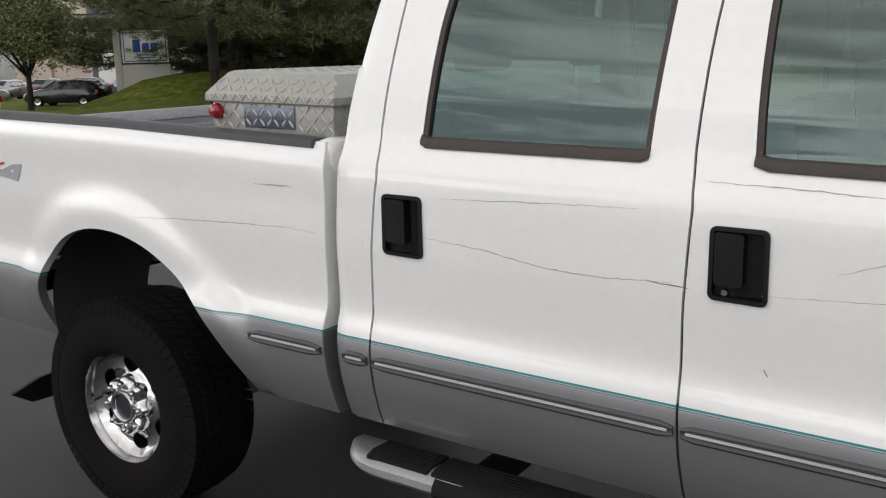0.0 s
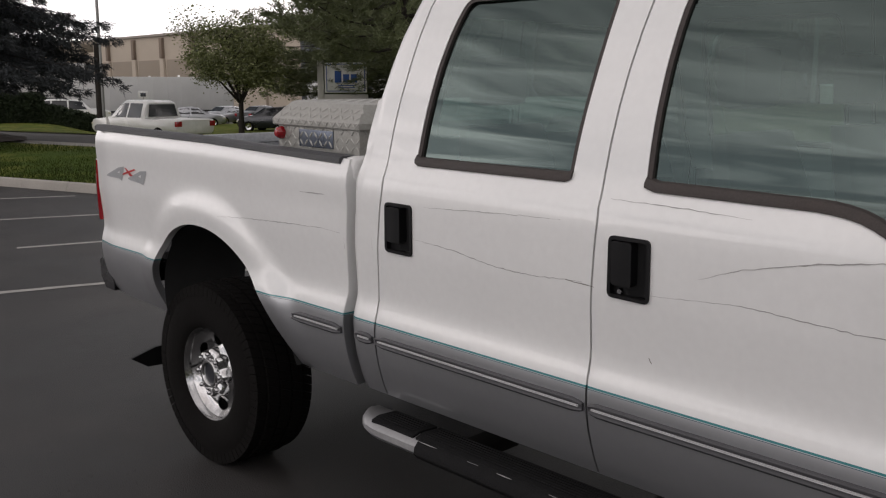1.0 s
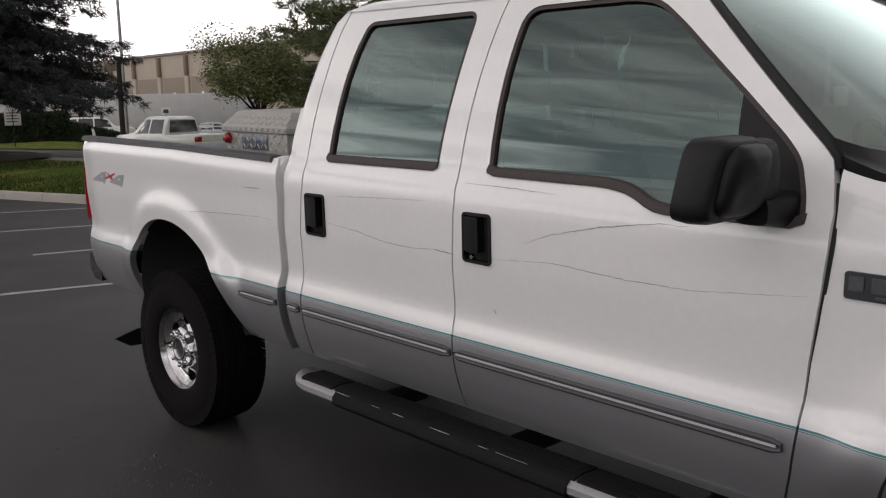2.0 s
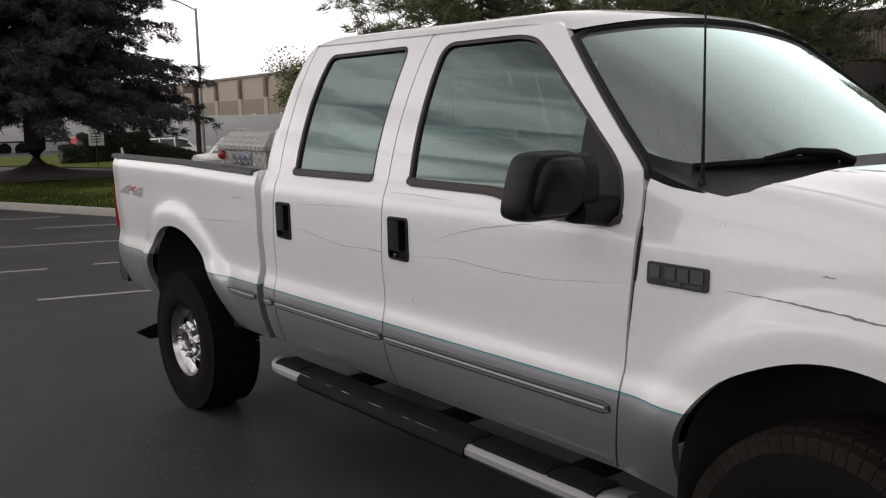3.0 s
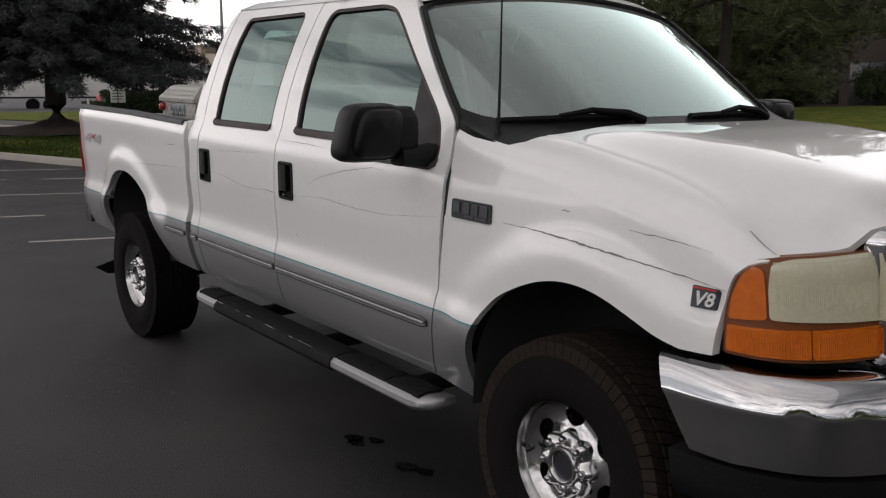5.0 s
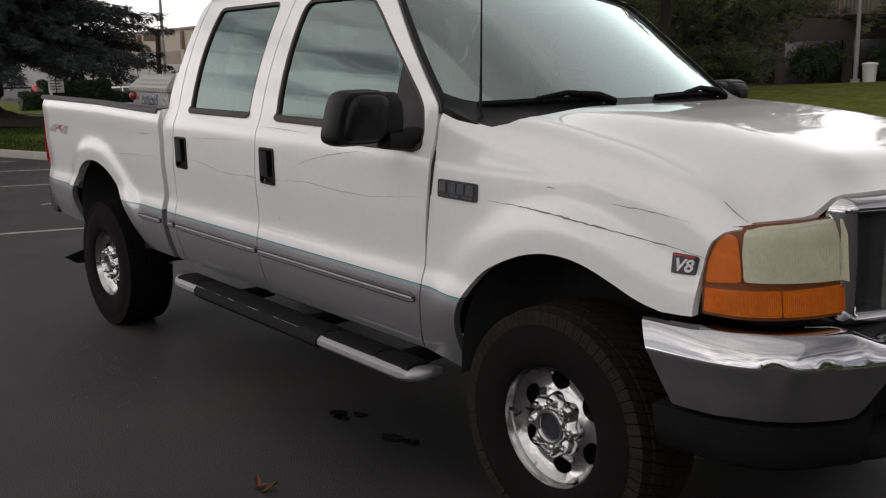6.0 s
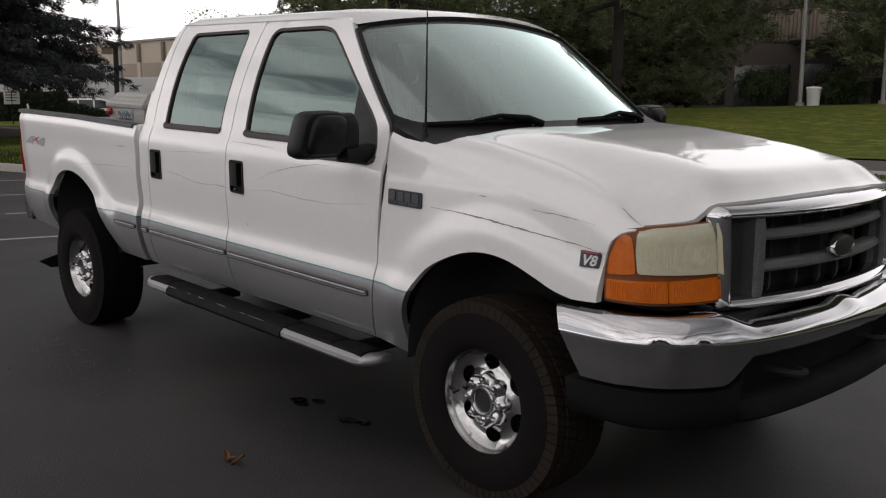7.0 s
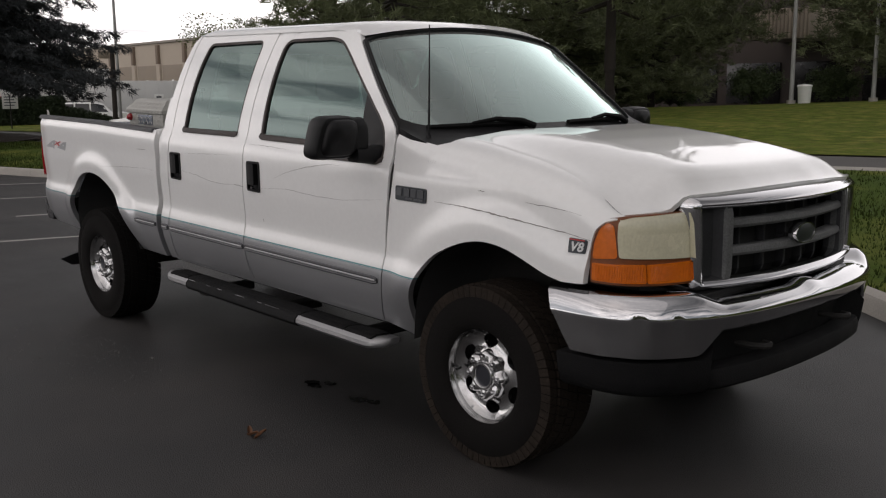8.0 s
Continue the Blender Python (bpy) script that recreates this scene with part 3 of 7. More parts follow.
for s in (-1, 1):
    place = on_side(s)
    door("rear_door", REAR_DOOR, REAR_WIN, s, (1.246, 1.226), False, (1.131, 2.052))
    fd = door("front_door", FRONT_DOOR, FRONT_WIN, s, (2.191, 1.233), True, (2.072, 3.292))
    # dark strips behind the door gaps paint the shade inside them
    for seam in (SEAM_R, SEAM_B, SEAM_F):
        bm = bmesh.new()
        loft(bm, [[place(x - 0.007, z, 0.012), place(x + 0.007, z, 0.012), place(x + 0.007, z, 0.016), place(x - 0.007, z, 0.016)] for x, z in seam])
        part("door_seal", bm, GAP, truck, "dark strip painting the shade in a door gap")
    # fixed sail behind the mirror
    bm = bmesh.new()
    sail = [(3.085, 1.713), (3.110, 1.694), (3.232, 1.592), (3.279, 1.545), (3.300, 1.465), (3.315, 1.394), (3.06, 1.394), (3.095, 1.56)]
    sheet(bm, sail, [], lambda u, v, d, p=place: p(u, v, d + 0.004), 0.04, 0.04, 0.014)
    part("mirror_sail", bm, BLACK, fd, "black triangular mirror base")
    # corner post behind the rear door
    bm = bmesh.new()
    post = [(0.998, 0.61)] + along(SEAM_R, -0.0035) + [(1.150, 2.030), (1.106, 1.985), (1.075, 1.85), (1.053, 1.67), (1.036, 1.50), (1.036, 1.42), (1.030, 1.34), (1.017, 1.24), (1.009, 1.10), (1.002, 0.92)]
    back = [(p[1], p[0]) for p in post[-10:][::-1]]
    sheet(bm, post, [], lambda u, v, d, p=place: p(u, v, d + 0.012 * smooth_step(0.030, 0.0, u - float(np.interp(v, [q[0] for q in back], [q[1] for q in back]))) ** 1.6), 0.014, 0.02, 0.05)
    cp = part("cab_corner", bm, PAINT, truck)
    trim_strip(cp, 1.030, 1.112, place)
    # load bed side with its wheel arch
    bm = bmesh.new()
    bed = [(-0.955, 0.90), (-0.950, 0.72), (-0.915, 0.655), (-0.84, 0.635), (-0.50, 0.620)] + ARCH_R + BED_END + [(0.94, 1.428), (-0.945, 1.428), (-0.955, 1.40)]
    sheet(bm, bed, [], place, 0.045, 0.02, 0.035)
    bs = part("bed_side", bm, PAINT, truck, "white bed side with flared wheel arch")
    trim_strip(bs, 0.668, 0.950, place)
    # the bed's front end, rolled round toward the cab
    bm = bmesh.new()
    roll = ((0.0, 0.0), (0.002, 0.0025), (0.0025, 0.02), (0.003, 0.06), (0.003, 0.12), (0.003, 0.18))
    loft(bm, [[place(x, z, d) + Vector((dx, 0, 0)) for dx, d in roll] for x, z in [BED_END[0]] + [(float(np.interp(z, [p[1] for p in BED_END], [p[0] for p in BED_END])), z) for z in np.linspace(0.64, 1.42, 30)] + [BED_END[-1]]], closed=False)
    part("bed_end", bm, PAINT, truck, "flat front end of the bed side", 25)
    # rail cap
    bm = bmesh.new()
    rings = []
    for x in np.linspace(-0.918, 0.945, 30):
        rings.append([R(x + (0.975 - w) * 0.35 * smooth_step(0.7, 0.945, x), s * w, z + rail_rise(x)) for w, z in ((0.972, 1.408), (0.979, 1.411), (0.977, 1.428), (0.966, 1.436), (0.928, 1.436), (0.922, 1.430), (0.922, 1.40), (0.93, 1.40))])
    loft(bm, rings)
    part("rail_cap", bm, RAILCAP, truck, "dark grey plastic bed rail cap")
    # front corner of the bed above the rail
    bm = bmesh.new()
    rings = []
    for x, dz, dw in ((0.935, -0.004, 0.004), (0.95, 0.002, 0.0), (0.972, 0.003, 0.001), (0.986, -0.002, 0.004), (0.993, -0.010, 0.010), (0.9955, -0.03, 0.014)):
        rings.append([R(x, s * (w - dw), z + dz) for w, z in ((0.966, 1.38), (0.9655, 1.405), (0.962, 1.422), (0.950, 1.434), (0.93, 1.439), (0.87, 1.439), (0.85, 1.435), (0.85, 1.38))])
    loft(bm, rings)
    part("bed_corner", bm, WHITE, truck)
    # wheel housings
    for arch, name in ((ARCH_R, "rear_wheel_housing"), (ARCH_F, "front_wheel_housing")):
        bm = bmesh.new()
        rings = []
        xc = sum(p[0] for p in arch) / len(arch)
        for w in (0.952, 0.90, 0.62, 0.55):
            rings.append([R(xc + (x - xc) * (0.992 if w > 0.6 else 0.9), s * w, z + (-0.002 if w > 0.6 else -0.05)) for x, z in arch])
        loft(bm, rings, closed=False)
        part(name, bm, GAP, truck, "black inner wheel housing")
    # front fender
    pf = on_fender(s)
    bm = bmesh.new()
    def at_height(x, z):
        vt = ZS(x) - 0.12
        t = math.asin(min(0.999, (z - vt) / 0.12 * math.sin(math.pi * 0.46)))
        return vt + t / (math.pi * 0.46) * 0.24
    top = [(x, ZS(x) - 0.12 + 0.239) for x in (4.658, 4.62, 4.55, 4.4, 4.2, 4.0, 3.85, 3.725)]
    fender = [(3.276, 0.612)] + ARCH_F + [(4.545, 1.005), (4.549, 1.06), (4.556, 1.12), (4.567, 1.175), (4.584, at_height(4.584, 1.222)), (4.610, at_height(4.610, 1.250)), (4.645, at_height(4.645, 1.262))] + top
    fender += [(3.70, at_height(3.70, 1.500)), (3.645, at_height(3.645, 1.486)), (3.56, at_height(3.56, 1.497)), (3.46, at_height(3.46, 1.525)), (3.385, at_height(3.385, 1.549))] + along(SEAM_F, 0.0035)[::-1][1:-1]
    sheet(bm, fender, [], pf, 0.045, 0.02, 0.03)
    part("front_fender", bm, PAINT, truck, "white front fender with flared arch and scratches")

# roof
def door_front(z):
    """x of the front door's slanted upper edge."""
    return float(np.interp(z, [1.42, 1.49, 1.545, 1.572, 1.990, 2.06], [3.3845, 3.3725, 3.362, 3.338, 2.873, 2.795]))


def on_screen(u, v, d=0.0):
    """u: -1..1 across, v: 0 at the cowl, 1 at the roof."""
    z = 1.512 + 0.474 * v
    w, xe = SIDE(z) - 0.016, door_front(z) + 0.020
    x = xe + (3.675 - 0.747 * v - xe) * (1 - abs(u) ** 3.1)
    z += (0.005 + 0.06 * v) * (1 - u * u)
    bow = 0.10 * max(0, v) * (1 - min(1, v)) * (1 - u * u)
    return R(x - d * 0.6 + bow * 0.6, u * w, z - d + bow * 0.8)


CROWN = table([(0, 2.093), (0.35, 2.090), (0.62, 2.083), (0.83, 2.072), (0.92, 2.060), (0.96, 2.048), (1.0, 2.022), (1.2, 1.95)], 0.01, -0.1, 1.2)
bm = bmesh.new()
rings = []
for i in range(31):
    f = i / 30
    row = []
    for q in np.sin(np.linspace(-1, 1, 45) * math.pi / 2):
        q = float(q)
        xb, xf = 1.155 - 0.03 * (1 - q * q), 2.872 + 0.11 * (1 - abs(q) ** 4.6)
        z = CROWN(abs(q))
        z_back = 2.028 + 0.022 * (1 - q * q)
        a, b = max(0, (f - 0.86) / 0.14) ** 1.8, max(0, (0.07 - f) / 0.07) ** 2
        z = z * (1 - b) + z_back * b
        drop = on_screen(q, 1.0, -0.004) - R(xf, q * 0.724, CROWN(abs(q)))
        row.append(R(xb + (xf - xb) * f, q * 0.724, z) + drop * a)
    rings.append(row)
loft(bm, rings, closed=False)
part("roof", bm, WHITE, truck, "white cab roof")


def back_x(z):
    return float(np.interp(z, [0.6, 1.10, 1.24, 1.40, 1.50, 1.67, 1.85, 2.04], [1.022, 1.030, 1.040, 1.056, 1.060, 1.076, 1.098, 1.15]))


bm = bmesh.new()
back = rounded([(-0.90, 0.64), (0.90, 0.64), (0.95, 1.36), (0.905, 1.46), (0.85, 1.65), (0.77, 1.85), (0.69, 2.02), (0.60, 2.05), (-0.60, 2.05), (-0.69, 2.02), (-0.77, 1.85), (-0.85, 1.65), (-0.905, 1.46), (-0.95, 1.36)], 0.03, 2)
rwin = rounded([(-0.66, 1.50), (0.66, 1.50), (0.56, 1.93), (-0.56, 1.93)], 0.05)
sheet(bm, back, [rwin], lambda u, v, d: R(back_x(v) + d, u, v), 0.08, 0.06, 0.03)
part("cab_back", bm, PAINT, truck, "white cab back wall")
bm = bmesh.new()
sheet(bm, rwin, [], lambda u, v, d: R(back_x(v) + 0.015, u, v), 0.2, 0.2, 0)
part("rear_window", bm, SIDEGLASS, truck, "tinted rear window").visible_shadow = False


# windshield, its frame and the cowl
bm = bmesh.new()
loft(bm, [[on_screen(u, v, 0.012) for u in np.linspace(-1.0, 1.0, 33)] for v in np.linspace(0.0, 0.99, 14)], closed=False)
part("windshield", bm, WINDSHIELD, truck, "laminated windshield with a light green tint").visible_shadow = False
bm = bmesh.new()
def frame_leg(sg, v):
    z = 1.512 + 0.474 * v
    x, w = door_front(z) + 0.003, SIDE(z)
    a, b = R(x, sg * (w - 0.004), z), on_screen(sg * 0.986, v, -0.001)
    return [R(x - 0.01, sg * (w - 0.03), z), a, a.lerp(b, 0.30) + Vector((0.005, sg * 0.007, 0.006)), a.lerp(b, 0.62) + Vector((0.004, sg * 0.005, 0.004)), a.lerp(b, 0.68) + Vector((0.001, sg * 0.001, 0.001)), b, on_screen(sg * 0.986, v, 0.025)]


rings = [frame_leg(-1, v) for v in np.linspace(0.02, 0.95, 16)]
for u in np.concatenate(([-0.99, -0.965], np.linspace(-0.93, 0.93, 21), [0.965, 0.99])):
    c = 0.02 * max(0.0, abs(u) - 0.93) / 0.06
    o, q = 0.999 - c * 0.6, 0.984 - c
    a, b = on_screen(u, o, 0.002), on_screen(u * 0.986, q, -0.001)
    rings.append([on_screen(u, o, 0.03), a, a.lerp(b, 0.30) + Vector((0.001, 0, 0.002)), a.lerp(b, 0.62) + Vector((0.001, 0, 0.002)), a.lerp(b, 0.68), b, on_screen(u * 0.986, q, 0.025)])
rings += [frame_leg(1, v) for v in np.linspace(0.95, 0.02, 16)]
loft(bm, rings)
part("windshield_frame", bm, BLACK, truck, "black rubber windshield frame")
bm = bmesh.new()
c_out = [(3.775, 0, 1.532), (3.768, 0.3, 1.530), (3.748, 0.55, 1.520), (3.716, 0.74, 1.502), (3.688, 0.83, 1.488), (3.645, 0.893, 1.477), (3.565, 0.909, 1.496), (3.465, 0.914, 1.526), (3.39, 0.912, 1.553)]
c_in = [(0.0, 0.075), (0.35, 0.075), (0.62, 0.075), (0.80, 0.08), (0.885, 0.09), (0.93, 0.11), (0.955, 0.13), (0.975, 0.15), (0.99, 0.17)]
rows = []
for sg in (1, -1):
    half = []
    for (x, y, z), (u, v) in zip(c_out, c_in):
        a, c = on_screen(sg * u, v, -0.004), R(x, sg * y, z)
        half.append([a - Vector((0, 0, 0.05)), a, a.lerp(c, 0.3) - Vector((0, 0, 0.012)), a.lerp(c, 0.7) - Vector((0, 0, 0.010)), c, c - Vector((0, 0, 0.05))])
    rows += half if sg > 0 else []
    if sg < 0:
        rows = rows[::-1] + half[1:]
loft(bm, rows)
part("cowl_panel", bm, BLACK, truck, "black plastic cowl panel under the windshield")
for y0 in (-0.60, 0.18):
    bm = bmesh.new()
    u0 = y0 / 0.86
    arm = [on_screen(u0 + 0.40, 0.03, -0.02), on_screen(u0 + 0.32, 0.055, -0.032), on_screen(u0 + 0.16, 0.075, -0.034), on_screen(u0 + 0.02, 0.062, -0.024)]
    tube(bm, arm, [0.018, 0.015, 0.011, 0.008], 8)
    wiper = part("wiper_arm", bm, WIPER, truck, "black windshield wiper")
    bm = bmesh.new()
    tube(bm, [on_screen(u0 + du, 0.055 + 0.012 * math.sin(4.2 * (du + 0.2)), -0.014) for du in np.linspace(-0.20, 0.36, 12)], 0.013, 6)
    part("wiper_blade", bm, WIPER, wiper)

# hood with a raised middle
CROWN = table([(3.3, 1.60), (3.6, 1.557), (3.8, 1.548), (4.0, 1.540), (4.25, 1.518), (4.48, 1.487), (4.7, 1.446), (4.84, 1.412), (4.95, 1.38)], 0.05, 3.2, 5.1)
bm = bmesh.new()
rings = []
n_y = 61
for i in range(36):
    f = i / 35
    row = []
    for j in range(n_y):
        q = -1 + 2 * j / (n_y - 1)
        a = abs(q)
        xr = 3.722 + 0.060 * (1 - q * q)
        xf = float(np.interp(a, [0, 0.3, 0.55, 0.68, 0.73, 0.85, 0.95, 1.0], [4.872, 4.858, 4.825, 4.792, 4.765, 4.722, 4.668, 4.632]))
        xf += 0.035 * smooth_step(0.0, 0.5, q) + 0.055 * smooth_step(0.45, 0.78, q) * (1 - smooth_step(0.86, 0.98, q))
        x = xr + (xf - xr) * f
        xe = min(x, 4.63)
        y = q * (seam_w(xe) + 0.001)
        z = ZS(xe) + 0.0004 - max(0.0, x - 4.63) * 0.22
        z += (CROWN(x) - z) * (1 - smooth_step(0.52, 1.04, a) ** 1.45)
        far_side = smooth_step(0.0, 0.3, q)
        nose = 1 - smooth_step(0.60, 0.70, abs(y - 0.09 * far_side))
        z_end = (1.346 + 0.012 * (1 - min(1, abs(y) / 0.6) ** 2)) * nose + (1.272 + 0.02 * (0.86 - abs(y)) / 0.2) * (1 - nose)
        k = smooth_step(0.86, 1.0, f) ** 1.9
        row.append(R(x, y, z * (1 - k) + z_end * k))
    row = [row[0] + Vector((0, -0.03, -0.016))] + row + [row[-1] + Vector((0, 0.03, -0.016))]
    rings.append(row)
rings.append([p + Vector((-0.010, 0, -0.03)) for p in rings[-1]])
loft(bm, rings, closed=False)
part("hood", bm, WHITE, truck, "white hood with a raised middle")

# headlamps: clear lens over and beside amber lenses, wrapped round the corner
LAMP_Y = [0.615, 0.66, 0.75, 0.83, 0.885, 0.915, 0.931, 0.936]
LAMP_X = [4.800, 4.790, 4.765, 4.727, 4.682, 4.635, 4.585, 4.548]
LAMP_L = [0.0]
for i in range(1, 8):
    LAMP_L.append(LAMP_L[-1] + math.dist((LAMP_X[i - 1], LAMP_Y[i - 1]), (LAMP_X[i], LAMP_Y[i])))
LAMP_END = LAMP_L[-1]
lamp_x, lamp_y = spline(LAMP_L, LAMP_X), spline(LAMP_L, LAMP_Y)


def lamp_front(l, z, d, s):
    """l: way round the lamp from the grille; d: depth behind the lens."""
    x, y = lamp_x(l), lamp_y(l)
    tx, ty = lamp_x(l + 0.004) - lamp_x(l - 0.004), lamp_y(l + 0.004) - lamp_y(l - 0.004)
    n = math.hypot(tx, ty)
    lean = 0.10 * (z - 1.10) + 0.35 * max(0.0, z - 1.24)
    return R(x - d * ty / n - lean, s * (y + d * tx / n - 0.2 * lean * l / LAMP_END), z)


for s in (-1, 1):
    e = LAMP_END
    clear = rounded([(-0.004, 1.105), (e - 0.126, 1.117), (e - 0.124, 1.20), (e - 0.132, 1.254), (e - 0.19, 1.270), (-0.004, 1.280)], [0.006, 0.012, 0.04, 0.018, 0.05, 0.006], 4)
    bm = bmesh.new()
    sheet(bm, clear, [], lambda u, v, d: lamp_front(u, v, d - 0.003, s), 0.015, 0.03, 0.03)
    lamp = part("headlamp", bm, LENS, truck, "hazy ribbed headlamp lens")
    bm = bmesh.new()
    for k in range(60):
        l, low = 0.010 + 0.0050 * k, 1.118 + 0.010 * (k / 60) + 0.045 * (0.5 + 0.5 * noise.noise((k * 0.23, 0.4, 0)))
        if l > e - 0.14:
            break
        loft(bm, [[lamp_front(l - 0.0017, z, -0.003, s), lamp_front(l, z, -0.0042, s), lamp_front(l + 0.0017, z, -0.003, s)] for z in (low, 1.20, 1.258 + 0.012 * (1 - l / e))], closed=False)
    part("lens_rib", bm, LENS, lamp)
    bm = bmesh.new()
    sheet(bm, rounded([(e - 0.120, 1.115), (e - 0.022, 1.106), (e - 0.034, 1.17), (e - 0.060, 1.224), (e - 0.092, 1.250), (e - 0.114, 1.240), (e - 0.118, 1.19)], 0.012, 3), [], lambda u, v, d: lamp_front(u, v, d - 0.001, s), 0.012, 0.02, 0.01)
    part("side_marker", bm, AMBER, lamp, "amber side marker lens")
    for l0, l1 in ((0.0, 0.215), (0.219, e - 0.014)):
        bm = bmesh.new()
        sheet(bm, rounded([(l0, 1.014 + 0.010 * l0 / e), (l1, 1.014 + 0.010 * l1 / e), (l1 - 0.006 * (l1 > 0.3), 1.092), (l0, 1.093)], 0.008, 3), [], lambda u, v, d: lamp_front(u, v, d - 0.003, s), 0.015, 0.02, 0.012)
        cell = part("turn_lamp", bm, AMBER, lamp, "amber turn signal lens")
        bm = bmesh.new()
        for k in range(int((l1 - l0 - 0.02) / 0.006)):
            l = l0 + 0.012 + 0.006 * k
            loft(bm, [[lamp_front(l - 0.002, z, -0.003, s), lamp_front(l, z, -0.0045, s), lamp_front(l + 0.002, z, -0.003, s)] for z in (1.026, 1.055, 1.084)], closed=False)
        part("lens_rib", bm, AMBER, cell)
    bm = bmesh.new()
    sheet(bm, rounded([(0.001, 1.004), (e - 0.004, 1.014), (e - 0.008, 1.10), (e - 0.026, 1.185), (e - 0.050, 1.236), (e - 0.090, 1.264), (e - 0.19, 1.276), (0.001, 1.282)], [0.01, 0.01, 0.04, 0.04, 0.03, 0.04, 0.05, 0.01], 4), [], lambda u, v, d: lamp_front(u, v, d + 0.004, s), 0.015, 0.03, 0.04)
    part("lamp_housing", bm, LAMPBODY, lamp, "amber-brown lamp body")


# grille
def grille_x(y):
    return 4.802 + 0.115 * (1 - (y / 0.62) ** 2) + 0.022 * (y / 0.62 + 1)


def across(y):
    return y * 1.06 + 0.04


outer = rounded([(-0.590, 0.950), (0.590, 0.950), (0.622, 0.99), (0.634, 1.31), (0.61, 1.345), (-0.61, 1.345), (-0.634, 1.31), (-0.622, 0.99)], 0.05, 6)
bm = bmesh.new()
edge = dense(outer, 0.03)
levels = [shrink(edge, d) for d in (0.0, 0.001, 0.005, 0.013, 0.024, 0.036, 0.047, 0.057, 0.064, 0.068)]
depth = (0.10, 0.060, 0.030, 0.008, -0.008, -0.014, -0.008, 0.008, 0.032, 0.09)
loft(bm, [[R(grille_x(u) - d - 0.02 * abs(1.16 - v), across(u), v) for u, v in ring] for ring, d in zip(levels, depth)], caps=False)
grille = part("grille_surround", bm, CHROME, truck, "pitted chrome grille surround")
bm = bmesh.new()
box(bm, (4.70, -0.60, 0.965), (4.77, 0.68, 1.31), 0.005)
bmesh.ops.transform(bm, matrix=Matrix.Translation((0, 0, -RAKE * 4.8)), verts=bm.verts)
part("grille_backing", bm, GAP, grille)
for z in (1.108, 1.222):
    bm = bmesh.new()
    rings = []
    for y in np.linspace(-0.445, 0.445, 19):
        x = grille_x(y) - 0.014
        rings.append([R(x - 0.07, across(y), z + 0.014), R(x - 0.016, across(y), z + 0.020), R(x - 0.004, across(y), z + 0.012), R(x, across(y), z - 0.006), R(x - 0.010, across(y), z - 0.018), R(x - 0.07, across(y), z - 0.022)])
    loft(bm, rings)
    part("grille_bar", bm, GRILLEBAR, grille, "thick grey grille bar")
for sg in (-1, 1):
    bm = bmesh.new()
    rings = []
    for z in np.linspace(0.995, 1.298, 9):
        e = 0.03 * (abs(z - 1.146) / 0.15) ** 6
        rings.append([R(grille_x(sg * y) - dx, across(sg * y), z) for y, dx in ((0.565, 0.012 + e), (0.548, 0.05), (0.485, 0.045), (0.472, 0.01), (0.462, 0.004), (0.438, 0.004), (0.430, 0.016), (0.430, 0.09), (0.56, 0.09))])
    loft(bm, rings)
    part("grille_side_panel", bm, GRILLE, grille, "grey grille end panel")
for sg in (-1, 1):
    bm = bmesh.new()
    rings = []
    for z in np.linspace(0.990, 1.303, 9):
        e = 0.012 * (abs(z - 1.146) / 0.157) ** 6
        rings.append([R(grille_x(sg * y) - dx - e, across(sg * y), z) for y, dx in ((0.474, 0.05), (0.472, 0.004), (0.466, -0.004), (0.440, -0.004), (0.432, 0.004), (0.428, 0.06))])
    loft(bm, rings)
    part("grille_post", bm, GRILLEBAR, grille, "grey upright beside the grille opening")
for y in (-0.30, -0.15, 0.0, 0.15, 0.30):
    for z0, z1 in ((1.000, 1.088), (1.128, 1.203), (1.240, 1.290)):
        bm = bmesh.new()
        box(bm, (grille_x(y) - 0.13, across(y) - 0.007, z0 - RAKE * 4.8), (grille_x(y) - 0.088, across(y) + 0.007, z1 - RAKE * 4.8), 0.003)
        part("grille_rib", bm, GRILLE, grille)
bm = bmesh.new()
lathe(bm, [(0.0645, 0.0), (0.0655, -0.006), (0.0685, -0.006), (0.071, 0.0), (0.070, 0.03)], 48, Matrix.Translation(R(4.938, 0.04, 1.150)) @ Matrix.Rotation(radians(90), 4, "Z") @ Matrix.Diagonal((1.25, 1, 0.62, 1)))
oval = part("emblem", bm, CHROME, grille, "dark oval emblem with a chrome rim")
bm = bmesh.new()
lathe(bm, [(0.0, -0.005), (0.05, -0.0045), (0.0655, -0.002), (0.0655, 0.02)], 48, Matrix.Translation(R(4.938, 0.04, 1.150)) @ Matrix.Rotation(radians(90), 4, "Z") @ Matrix.Diagonal((1.25, 1, 0.62, 1)))
part("emblem_face", bm, BADGE, oval)


# front bumper
BUMP_A = [0, 0.3, 0.5, 0.66, 0.78, 0.87, 0.93, 1.0]
BUMP_Y = [0, 0.36, 0.60, 0.775, 0.893, 0.956, 0.980, 0.990]
BUMP_X = [5.020, 5.003, 4.960, 4.890, 4.80, 4.690, 4.57, 4.36]
# run the plan round by its own length, so that the curve bends evenly
BUMP_L = [0.0]
for i in range(1, 8):
    BUMP_L.append(BUMP_L[-1] + math.dist((BUMP_X[i - 1], BUMP_Y[i - 1]), (BUMP_X[i], BUMP_Y[i])))
